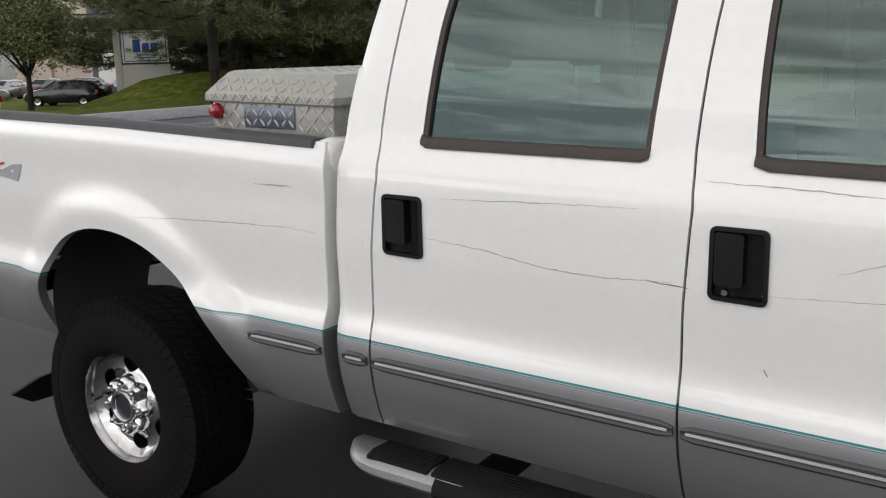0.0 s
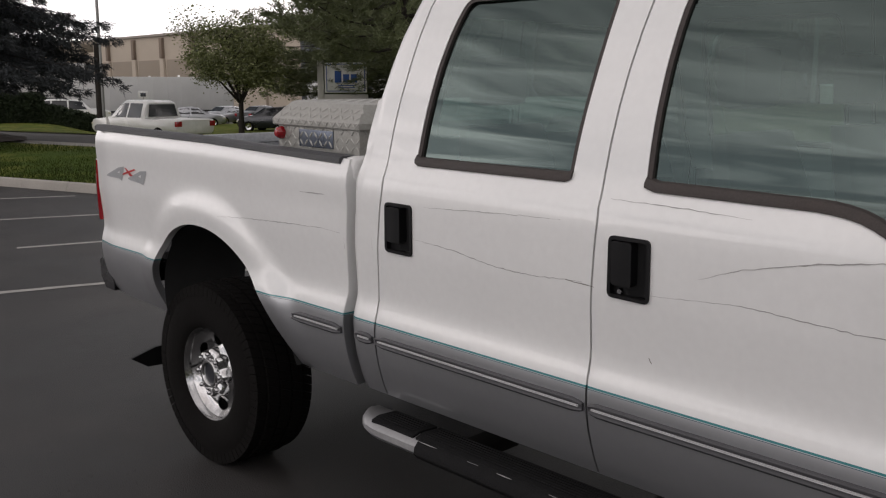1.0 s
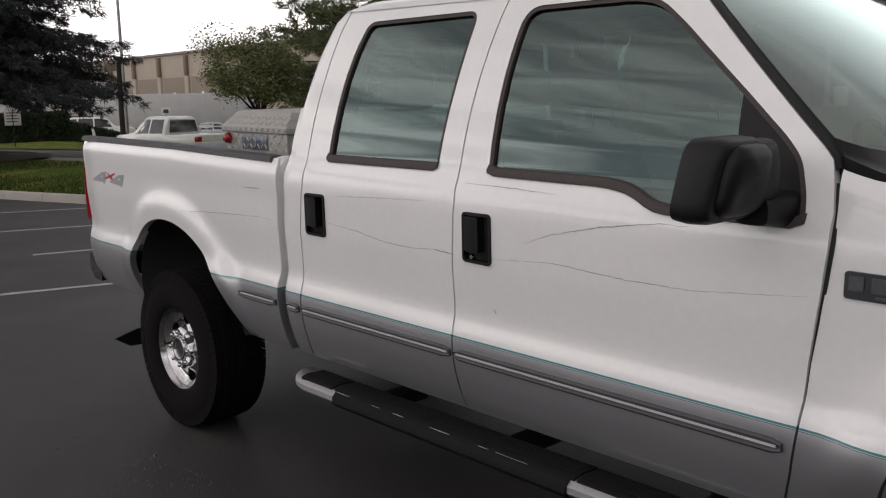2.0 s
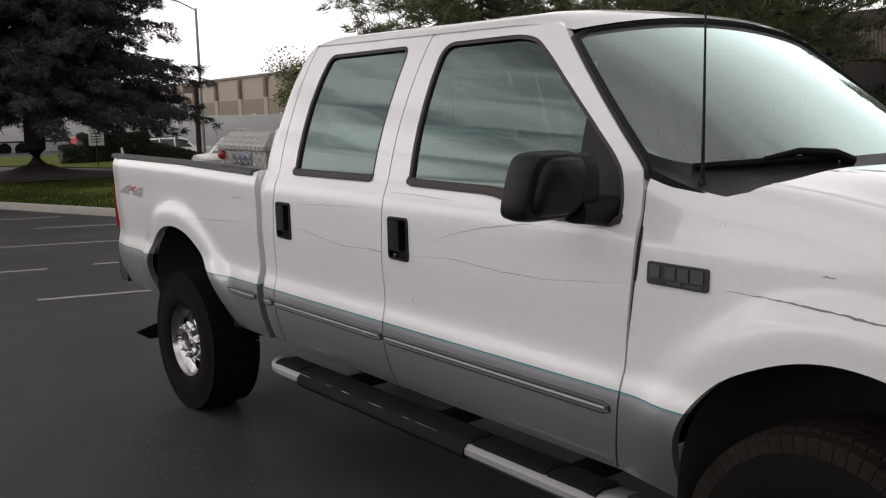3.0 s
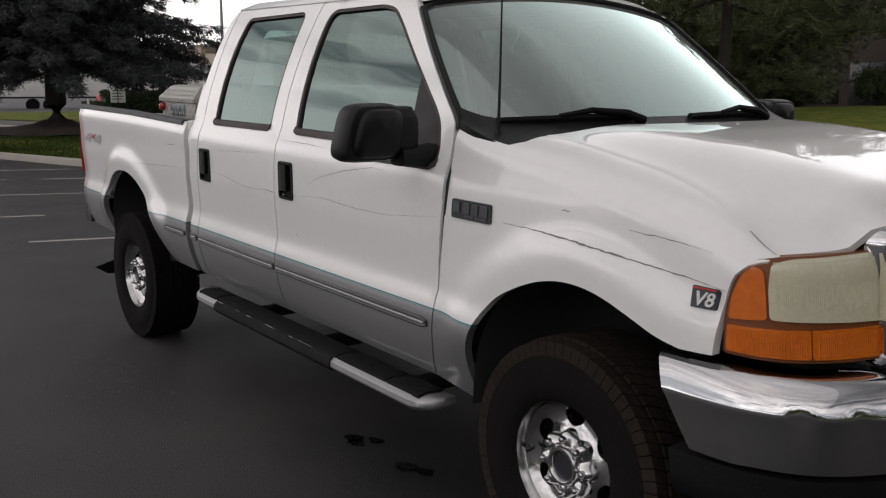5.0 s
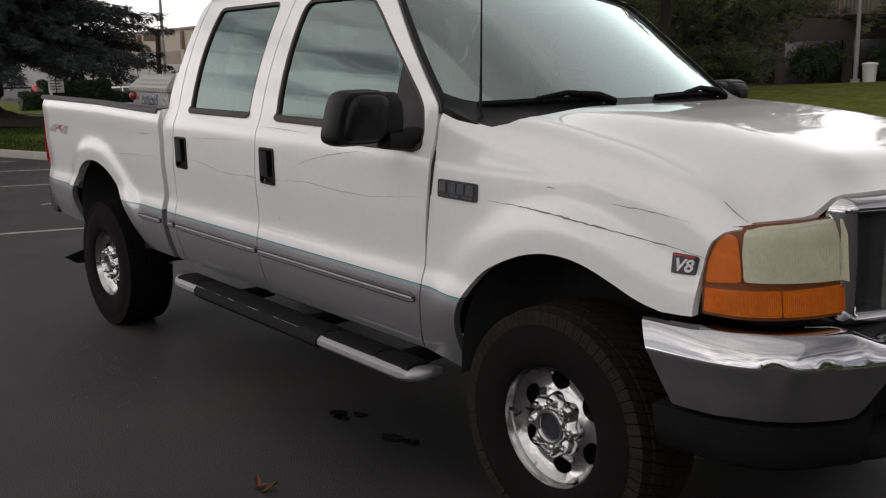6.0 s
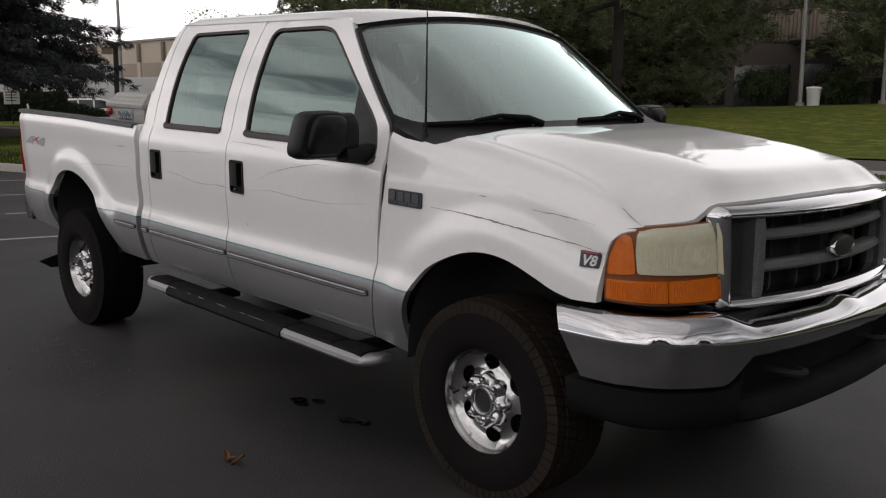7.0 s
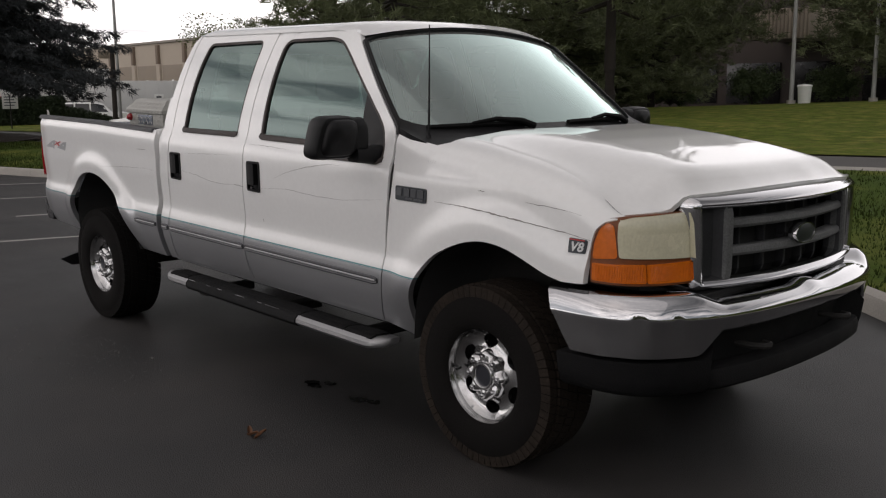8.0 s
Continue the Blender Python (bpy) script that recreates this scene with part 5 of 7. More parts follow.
for y in np.linspace(-0.84, 0.84, 15):
    rings.append([R(3.62, y, 1.45), R(3.42, y, 1.495), R(3.22, y, 1.48), R(3.10, y, 1.38), R(3.08, y, 1.10), R(3.30, y, 0.95), R(3.62, y, 0.95)])
loft(bm, rings)
part("dashboard", bm, CABIN, truck, "near-black dashboard")
bm = bmesh.new()
ring = [Vector((0, 0.19 * math.cos(a), 0.19 * math.sin(a))) for a in np.linspace(0, 2 * math.pi, 33)]
tube(bm, ring, 0.016, 8)
box(bm, (-0.02, -0.18, -0.03), (0.02, 0.18, 0.03), 0.01)
bmesh.ops.transform(bm, matrix=Matrix.Translation((2.98, 0.42, 1.36)) @ Matrix.Rotation(radians(-25), 4, "Y"), verts=bm.verts)
part("steering_wheel", bm, BLACK, truck, "black steering wheel")
bm = bmesh.new()
sheet(bm, rounded([(1.2, -0.62), (2.8, -0.62), (2.8, 0.62), (1.2, 0.62)], 0.05), [], lambda u, v, d: R(u, v, 2.035), 0.2, 0.2, 0)
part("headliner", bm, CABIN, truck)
bm = bmesh.new()
box(bm, (3.02, -0.07, 1.78), (3.04, 0.13, 1.86), 0.01)
part("rear_view_mirror", bm, BLACK, truck)
PALEPLASTIC = shader("pale_plastic", (0.30, 0.31, 0.31), 0.5)
for y, s in ((0.735, 1), (-0.735, -1)):
    bm = bmesh.new()
    box(bm, (1.20, y - 0.012, 1.665), (1.29, y + 0.012, 1.685), 0.006)
    box(bm, (1.232, y - 0.012, 1.60), (1.258, y + 0.012, 1.67), 0.006)
    part("belt_anchor", bm, PALEPLASTIC, truck, "pale seat belt anchor")


# ground: one sheet that reaches the horizon
KERB_X = [-60, -11.3, -6, -1, 2.6, 3.96, 5.2, 7.2, 12.0, 40.0]
KERB_Y = [-8.5, 3.65, 4.9, 5.2, 4.2, 3.15, 2.1, 0.5, -2.5, -12.0]


def kerb_y(x):
    return float(np.interp(x, KERB_X, KERB_Y))


def road_y(x):
    return 15.6 + 0.26 * (x + 1.0)


def land(x, y):
    far = max(0, -x - 12)
    drop = -(0.031 * min(22, far) + 0.012 * min(40, max(0, far - 22))) * (-0.12 * smooth_step(20, 30, -x) + 1.1 * smooth_step(12, 17, y - 0.35 * max(0, -x - 34)))
    d = y - road_y(x) - 3.5
    rise = 0.95 * smooth_step(0, 26, d) * smooth_step(-40, -24, x)
    berm = 1.25 * smooth_step(5.6, 1.5, math.hypot(x + 34.2, (y - 30.4) * 0.9))     # grassy bank under the company sign
    return drop + rise + berm


def terrain(name, material, label, xs, lo, hi, n, lift, uneven=0.0):
    """A strip of land between two edges, lifted a little over the sheet."""
    bm = bmesh.new()
    rows = []
    for k in range(n + 1):
        row = []
        for x in xs:
            y = lo(x) + (hi(x) - lo(x)) * k / n
            b = uneven * noise.noise((x * 0.25, y * 0.25, 0)) if 0 < k < n else 0
            row.append((x, y, land(x, y) + lift + b))
        rows.append(row)
    loft(bm, rows, closed=False)
    return single(name, bm, material, label, kind="structure", smooth=60)


bm = bmesh.new()
xs = np.concatenate((np.array([-1500, -600, -250]), np.linspace(-140, 60, 81), np.array([150, 500, 1500])))
ys = np.concatenate((np.array([-1500, -500, -150, -60]), np.linspace(-40, 130, 69), np.array([220, 600, 1500])))
loft(bm, [[(x, y, land(x, y) - (0.02 if y > 6 else 0.0)) for x in xs] for y in ys], closed=False)
single("ground", bm, ASPHALT, "dark sealed asphalt with patches and stains", kind="structure", smooth=60)
gx = np.concatenate((np.linspace(-60, -12, 40), np.linspace(-11.5, 14, 60), np.linspace(15, 40, 12)))
terrain("lawn_1", GRASS, "mown green lawn beside the parking lot", gx, lambda x: kerb_y(x) + 0.15, lambda x: max(kerb_y(x) + 0.3, road_y(x) - 1.6), 26, 0.11, 0.06)
terrain("sidewalk", CONCRETE, "pale concrete sidewalk along the road", gx, lambda x: road_y(x) - 1.55, lambda x: road_y(x) - 0.2, 3, 0.07)
terrain("road", shader("road_asphalt", (0.075, 0.070, 0.066), 0.9, 0, 0.2, 0.6, 90, 0.3), "greyish worn asphalt road", gx, lambda x: road_y(x), lambda x: road_y(x) + 3.5, 6, 0.03)
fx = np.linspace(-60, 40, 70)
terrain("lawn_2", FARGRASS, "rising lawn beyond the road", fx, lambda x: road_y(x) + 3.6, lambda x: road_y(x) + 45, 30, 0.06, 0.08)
# kerb of single cast stones with joints
kerb = tagged(new("kerb"), label="weathered pale concrete kerb round the lawn", kind="structure")
line = []
x = -34.0
while x < 14.0:
    line.append((x, kerb_y(x)))
    x += 0.25
cum = [0.0]
for a, b in zip(line, line[1:]):
    cum.append(cum[-1] + math.dist(a, b))
total, step = cum[-1], 1.2
k = 0
while (k + 1) * step < total:
    pts = [(float(np.interp(c, cum, [p[0] for p in line])), float(np.interp(c, cum, [p[1] for p in line]))) for c in np.linspace(k * step + 0.004, (k + 1) * step - 0.004, 4)]
    bm = bmesh.new()
    rings = []
    for i, (px_, py_) in enumerate(pts):
        a, b = pts[max(0, i - 1)], pts[min(3, i + 1)]
        d = Vector((b[0] - a[0], b[1] - a[1], 0)).normalized()
        nrm = Vector((-d.y, d.x, 0))
        base = Vector((px_, py_, land(px_, py_)))
        rings.append([base + nrm * o + Vector((0, 0, h)) for o, h in ((-0.02, -0.05), (0.0, 0.10), (0.02, 0.135), (0.05, 0.145), (0.15, 0.145), (0.17, 0.12), (0.17, -0.05))])
    loft(bm, rings)
    part("kerb_stone", bm, CONCRETE, kerb)
    k += 1
# stall lines: worn paint, angled to the kerb
for (x0, y0), (x1, y1) in (((-4.50, -0.55), (-3.35, 3.2)), ((-7.15, -1.3), (-6.66, 0.16)), ((-6.62, 0.70), (-5.8, 3.6)), ((-9.9, -0.7), (-8.2, 3.6)), ((-12.6, -0.6), (-12.2, 0.9)), ((-11.95, 1.45), (-11.1, 3.3)), ((-4.9, -4.6), (-4.62, -2.2)), ((-14.6, 0.6), (-13.9, 2.5))):
    bm = bmesh.new()
    d = Vector((x1 - x0, y1 - y0, 0)).normalized()
    nrm = Vector((-d.y, d.x, 0)) * 0.05
    rnd = random.Random(int(abs(x0) * 100))
    rows = []
    for f in np.linspace(0, 1, 30):
        p = Vector((x0 + (x1 - x0) * f, y0 + (y1 - y0) * f, 0.004))
        rows.append([p - nrm * rnd.uniform(0.8, 1.1), p + nrm * rnd.uniform(0.8, 1.1)])
    loft(bm, rows, closed=False)
    single("stall_line", bm, LINEPAINT, "worn white parking stall line", kind="structure")
# oil spots under the truck and a fallen leaf
OIL = shader("oil_stain", (0.006, 0.006, 0.006), 0.25, 0, 0.2, 20, 90)
for x, y, r in ((2.44, -0.78, 0.045), (2.53, -0.72, 0.035), (2.50, -0.80, 0.04), (2.87, -0.78, 0.05), (2.95, -0.75, 0.04)):
    bm = bmesh.new()
    rnd = random.Random(int(x * 1000))
    ring = [(x + r * rnd.uniform(0.7, 1.25) * 1.3 * math.cos(a), y + r * rnd.uniform(0.6, 1.1) * math.sin(a), 0.004) for a in np.linspace(0, 2 * math.pi, 16, endpoint=False)]
    bm.faces.new([bm.verts.new(p) for p in ring])
    single("oil_stain", bm, OIL, "dark oil stain on the asphalt", kind="structure")
bm = bmesh.new()
for dx, dy, a0 in ((0, 0, 0.3), (0.05, 0.03, 1.6), (-0.05, 0.01, 2.7)):
    m = Matrix.Translation((2.94 + dx * 0.7, -1.483 + dy * 0.7, 0.008)) @ Matrix.Rotation(a0, 4, "Z")
    rows = [[m @ Vector((u, w * s, 0.012 * abs(s) + 0.012 * math.sin(u * 40))) for s in (-1, 0, 1)] for u, w in ((-0.036, 0.002), (-0.018, 0.010), (0.0, 0.013), (0.018, 0.009), (0.036, 0.002))]
    loft(bm, rows, closed=False)
single("fallen_leaf", bm, shader("dry_leaf", (0.13, 0.055, 0.022), 0.8, 0, 0.4, 30, 200), "curled dry brown leaf on the asphalt", "leaf")

# grit scattered over the asphalt near the rear wheel
rnd = random.Random(61)
verts, faces = [], []
for _ in range(260):
    x, y = rnd.gauss(0.7, 0.6), -1.2 - abs(rnd.gauss(0, 0.35))
    r = rnd.uniform(0.002, 0.006) * (1.8 if rnd.random() < 0.06 else 1)
    k = len(verts)
    a = rnd.uniform(0, 2)
    verts += [(x + r * math.cos(a + q), y + r * math.sin(a + q), 0.0) for q in (0, 2.1, 4.2)] + [(x, y, r * 1.1)]
    faces += [(k, k + 1, k + 3), (k + 1, k + 2, k + 3), (k + 2, k, k + 3)]
gme = bpy.data.meshes.new("grit")
gme.from_pydata(verts, [], faces)
gme.materials.append(shader("grit_stone", (0.10, 0.095, 0.09), 0.9, 0, 0.3, 30, 90))
tagged(new("grit", gme), label="loose grey grit on the asphalt", category="gravel", kind="stuff")


# growing things
def mesh_of(name, verts, faces, material):
    me = bpy.data.meshes.new(name)
    me.from_pydata(verts, [], faces)
    me.materials.append(material)
    return me


def tufts(rnd, spots, size, count, width, droop=0.0):
    """Sprays of slim needles, fanned about the way each spot points."""
    verts, faces = [], []
    for p, way, scale in spots:
        for _ in range(count):
            d = Vector((rnd.gauss(way.x, 0.55), rnd.gauss(way.y, 0.55), rnd.gauss(way.z - droop, 0.45)))
            if d.length < 0.05:
                continue
            d.normalize()
            side = d.cross(Vector((rnd.gauss(0, 1), rnd.gauss(0, 1), rnd.gauss(0, 1))))
            if side.length < 0.05:
                continue
            side.normalize()
            ln = size * scale * rnd.uniform(0.6, 1.2)
            q = p + Vector((rnd.gauss(0, 0.06), rnd.gauss(0, 0.06), rnd.gauss(0, 0.05))) * scale
            k = len(verts)
            w = width * scale
            verts += [q - side * w, q + side * w, q + d * ln]
            faces += [(k, k + 1, k + 2)]
    return verts, faces


def trunk_mesh(bm, height, radius, lean, rnd, flare=1.5):
    pts, rs = [], []
    for f in (0, 0.008, 0.016, 0.03, 0.06, 0.12, 0.25, 0.4, 0.6, 0.8, 1.0):
        pts.append((lean[0] * f + 0.05 * radius * rnd.uniform(-1, 1), lean[1] * f + 0.05 * radius * rnd.uniform(-1, 1), height * f - 0.1))
        rs.append(radius * (1 - 0.9 * f) * (1 + (flare - 1) * max(0, 1 - f * 26) ** 2))
    tube(bm, pts, rs, 10)


def spruce(name, label, seed, height, spread, clear, needle, at, whorls=44, arms=9, fine=1.0, sparse=0.0, trunk_r=0.36):
    """A conifer: a tapered trunk, drooping boughs in whorls and sprays of needles along them."""
    rnd = random.Random(seed)
    tree = thing(name, label, "tree", at=at)
    bm = bmesh.new()
    trunk_mesh(bm, height, trunk_r, (0, 0), rnd)
    part("trunk", bm, BARK, tree)
    boughs = bmesh.new()
    spots = []
    for i in range(whorls):
        f = (i + rnd.uniform(-0.3, 0.3)) / whorls
        z0 = clear + (height - clear) * max(0, f) ** 1.05
        reach = spread * (1 - max(0, f)) ** 0.85 * rnd.uniform(0.8, 1.05) + 0.25
        for a in range(arms):
            if rnd.random() < sparse:
                continue
            ang = 2 * math.pi * (a + rnd.uniform(-0.35, 0.35)) / arms + i * 0.7
            ln = reach * rnd.uniform(0.65, 1.12)
            c, s_ = math.cos(ang), math.sin(ang)
            sag = ln * rnd.uniform(0.16, 0.34)
            pts = []
            for u in (0.03, 0.35, 0.7, 1.0):
                pts.append(Vector((c * ln * u, s_ * ln * u, z0 - sag * u ** 1.3 + 0.12 * ln * max(0, u - 0.7))))
            tube(boughs, pts, [0.035 * (ln / 3) + 0.01, 0.022, 0.012, 0.005], 4)
            n = max(4, int(ln * 4.2 * fine))
            for k in range(n):
                u = 0.22 + 0.8 * (k + rnd.random()) / n
                base = pts[0].lerp(pts[1], u / 0.35) if u < 0.35 else (pts[1].lerp(pts[2], (u - 0.35) / 0.35) if u < 0.7 else pts[2].lerp(pts[3], min(1.1, (u - 0.7) / 0.3)))
                off = rnd.choice((-1, 1)) * rnd.uniform(0.05, 0.42) * (1.15 - u * 0.75) * min(1, ln / 2.5)
                side = Vector((-s_, c, 0)) * off
                way = Vector((c * 0.6, s_ * 0.6, -0.35)) + Vector((-s_, c, 0)) * (0.7 if off > 0 else -0.7)
                spots.append((base + side + Vector((0, 0, rnd.uniform(-0.20, 0.05))), way, rnd.uniform(0.75, 1.25)))
    tagged(part("bough", boughs, BARK, tree), kind="stuff")
    v, fc = tufts(rnd, spots, 0.22, 24, 0.017, 0.15)
    crown = new("crown", mesh_of("crown", v, fc, needle))
    crown.parent = tree
    tagged(crown, kind="stuff")
    return tree


def pine(name, label, seed, height, spread, clear, needle, at, limbs=46, trunk_r=0.24, lump=1.0):
    """An open pine: bent limbs that end in loose round clumps of long needles."""
    rnd = random.Random(seed)
    tree = thing(name, label, "tree", at=at)
    bm = bmesh.new()
    trunk_mesh(bm, height, trunk_r, (rnd.uniform(-0.5, 0.5), rnd.uniform(-0.5, 0.5)), rnd, 1.3)
    part("trunk", bm, BARK, tree)
    wood, spots = bmesh.new(), []
    for i in range(limbs):
        f = (i + rnd.random()) / limbs
        z0 = clear + (height - clear) * f
        ang = i * 2.4 + rnd.uniform(-0.4, 0.4)
        ln = spread * (0.55 + 0.45 * math.sin(math.pi * min(1, 0.25 + f * 0.8))) * (1 - 0.55 * f ** 2) * rnd.uniform(0.6, 1.1)
        c, s_ = math.cos(ang), math.sin(ang)
        rise = ln * rnd.uniform(-0.12, 0.18)
        pts = [Vector((c * ln * u, s_ * ln * u, z0 + rise * u ** 1.6 - 0.10 * ln * math.sin(u * 3.1))) for u in (0.0, 0.3, 0.6, 0.85, 1.0)]
        tube(wood, pts, [0.06 * ln / 4 + 0.015, 0.04, 0.028, 0.016, 0.008], 5)
        for k in range(int(9 + ln * 5.5)):
            u = rnd.uniform(0.28, 1.06)
            j = min(3, int(u * 4))
            base = pts[j].lerp(pts[j + 1], min(1.2, u * 4 - j))
            side = Vector((rnd.gauss(0, 0.45), rnd.gauss(0, 0.45), rnd.gauss(0.05, 0.26))) * (0.55 + 0.5 * u) * lump
            if rnd.random() < 0.5:
                tube(wood, [base, base + side * 0.5, base + side], [0.012, 0.009, 0.005], 3)
            for _ in range(3):
                spots.append((base + side + Vector((rnd.gauss(0, 0.14), rnd.gauss(0, 0.14), rnd.gauss(0, 0.10))), Vector((c * 0.3, s_ * 0.3, 0.25)) + side * 0.5, rnd.uniform(0.8, 1.3)))
    tagged(part("limb", wood, BARK, tree), kind="stuff")
    v, fc = tufts(rnd, spots, 0.30, 13, 0.020)
    crown = new("crown", mesh_of("crown", v, fc, needle))
    crown.parent = tree
    tagged(crown, kind="stuff")
    return tree


def broadleaf(name, label, seed, height, spread, clear, leaf, at, n=900, size=0.11, trunk_r=0.13, category="tree"):
    """A leafy tree: forked limbs and single leaves gathered in uneven clumps."""
    rnd = random.Random(seed)
    tree = thing(name, label, category, at=at)
    bm = bmesh.new()
    verts, faces = [], []
    tube(bm, [(0, 0, -0.1), (0.03, 0.02, clear * 0.6), (0.0, 0.05, clear)], [trunk_r * 1.4, trunk_r, trunk_r * 0.9], 8)
    part("trunk", bm, BARK, tree)
    wood = bmesh.new()
    clumps = []
    for i in range(13):
        ang = i * 2.4
        f = (i + 0.5) / 13
        top = Vector((math.cos(ang) * spread * rnd.uniform(0.35, 0.85) * (1.1 - 0.6 * f), math.sin(ang) * spread * rnd.uniform(0.35, 0.85) * (1.1 - 0.6 * f), clear + (height - clear) * (0.25 + 0.7 * f)))
        mid = Vector((top.x * 0.45, top.y * 0.45, clear + (top.z - clear) * 0.6))
        tube(wood, [(0, 0.04, clear * 0.92), mid, top], [trunk_r * 0.6, trunk_r * 0.35, 0.012], 5)
        for _ in range(7):
            t = rnd.uniform(0.45, 1.0)
            b = mid.lerp(top, t) if t > 0.5 else Vector((0, 0, clear)).lerp(mid, 0.6 + t * 0.4)
            e = b + Vector((rnd.gauss(0, 0.33), rnd.gauss(0, 0.33), rnd.gauss(0.05, 0.20))) * spread * 0.62
            tube(wood, [b, b.lerp(e, 0.5) + Vector((0, 0, 0.05)), e], [0.02, 0.012, 0.005], 4)
            clumps.append(e)
            clumps.append(b.lerp(e, 0.55))
    tagged(part("limb", wood, BARK, tree), kind="stuff")
    for cpt in clumps:
        r = spread * rnd.uniform(0.07, 0.145)
        for _ in range(int(n / 10)):
            way = Vector((rnd.gauss(0, 1), rnd.gauss(0, 1), rnd.gauss(0, 0.7)))
            p = cpt + way * r * min(1.0, 1.7 / max(0.1, way.length))
            a = Vector((rnd.gauss(0, 1), rnd.gauss(0, 1), rnd.gauss(0, 0.6))).normalized()
            b = a.cross(Vector((rnd.gauss(0, 1), rnd.gauss(0, 1), rnd.gauss(0, 1)))).normalized()
            s_ = size * rnd.uniform(0.6, 1.2)
            k = len(verts)
            verts += [p, p + a * s_ * 0.5 + b * s_ * 0.28, p + a * s_, p + a * s_ * 0.5 - b * s_ * 0.28]
            faces.append((k, k + 1, k + 2, k + 3))
    crown = new("crown", mesh_of("crown", verts, faces, leaf))
    crown.parent = tree
    tagged(crown, kind="stuff")
    return tree


def on_land(x, y, turn=0.0, up=0.0):
    return pose(x, y, land(x, y) + up, 0, 0, turn)


spruce("spruce_tree", "large blue-grey spruce with drooping boughs on the lawn", 3, 17.5, 5.8, 2.7, NEEDLE, on_land(-28.4, 6.1, 0, 0.1), whorls=66, arms=13, fine=2.2)
bm = bmesh.new()
rows = []
for r, h in ((0.0, 0.42), (0.5, 0.40), (0.9, 0.26), (1.6, 0.16), (2.6, 0.10), (3.1, 0.03)):
    rows.append([(-28.4 + r * math.cos(a) * (1 + 0.08 * math.sin(3 * a)), 6.1 + r * math.sin(a) * (1 + 0.08 * math.cos(2 * a)), land(-28.4 + r * math.cos(a), 6.1 + r * math.sin(a)) + 0.10 + h + 0.03 * math.sin(a * 9 + r * 5)) for a in np.linspace(0, 2 * math.pi, 40, endpoint=False)])
loft(bm, rows)
single("mulch_ring", bm, shader("bark_mulch", (0.040, 0.027, 0.020), 0.95, 0, 0.5, 3, 40, 1.0), "dark brown bark mulch heaped round a spruce", kind="structure")
broadleaf("shade_tree", "small leafy green tree beside parked cars", 8, 5.9, 3.7, 1.8, LEAF, on_land(-38.6, 24.1), n=1100, size=0.15)
big = pine("pine_tree", "tall dark pine with open needled limbs", 11, 12.0, 6.6, 3.1, PINE, on_land(-24.6, 22.8), limbs=64)
second = pine("pine_tree", "dense dark pine at the edge of the lawn", 21, 11.5, 5.0, 1.4, PINE, on_land(-26.6, 44.7), limbs=70, lump=1.3)
WOODS = "pines along the building"
for k, (x, y, turn, big_one) in enumerate(((-31.5, 30.5, 40, 1), (-37, 37, 200, 0), (-31, 41.5, 100, 0), (-37, 53, 250, 0), (-12.8, 53.0, 30, 1), (-12.5, 51.5, 140, 0), (-8, 54, 300, 1), (-20.5, 32.5, 75, 1), (-41, 33, 10, 1), (-28, 50, 190, 1), (-3, 56, 20, 0), (-34, 47, 333, 0), (-15, 57, 80, 0))):
    src = big if big_one else second
    t = copy_thing(src, on_land(x, y, turn))
    t.scale = (1.2 + 0.05 * (k % 3) - (0.35 if k == 0 else 0),) * 2 + (0.58 + 0.09 * (k * 7 % 5) + {7: 0.62, 9: 0.55, 4: 0.30, 6: 0.35, 5: 0.5, 10: 0.6, 12: 0.5}.get(k, 0.0),)
    tagged(t, group=WOODS)
tagged(second, group=WOODS)
RUSSET = shader("russet_leaves", (0.115, 0.055, 0.033), 0.7, 0, 0.5, 1.5, 30)
broadleaf("russet_tree", "dark tree with rust-brown leaves", 14, 8.0, 3.6, 2.4, RUSSET, on_land(-15.2, 53.2), n=800, size=0.17)
DARKLEAF = shader("dark_shrub_leaves", (0.070, 0.10, 0.038), 0.75, 0, 0.5, 2, 30)
for x, y, h in ((-27.5, 48, 2.2), (-23.5, 51, 2.4), (-19.5, 53.5, 2.0), (-14.2, 56, 2.6), (-32, 45, 2.0)):
    broadleaf("shrub", "dark evergreen shrub before the building", int(abs(x) * 10), h, 1.9, 0.3, DARKLEAF, on_land(x, y), n=420, size=0.16, trunk_r=0.06, category="shrub")


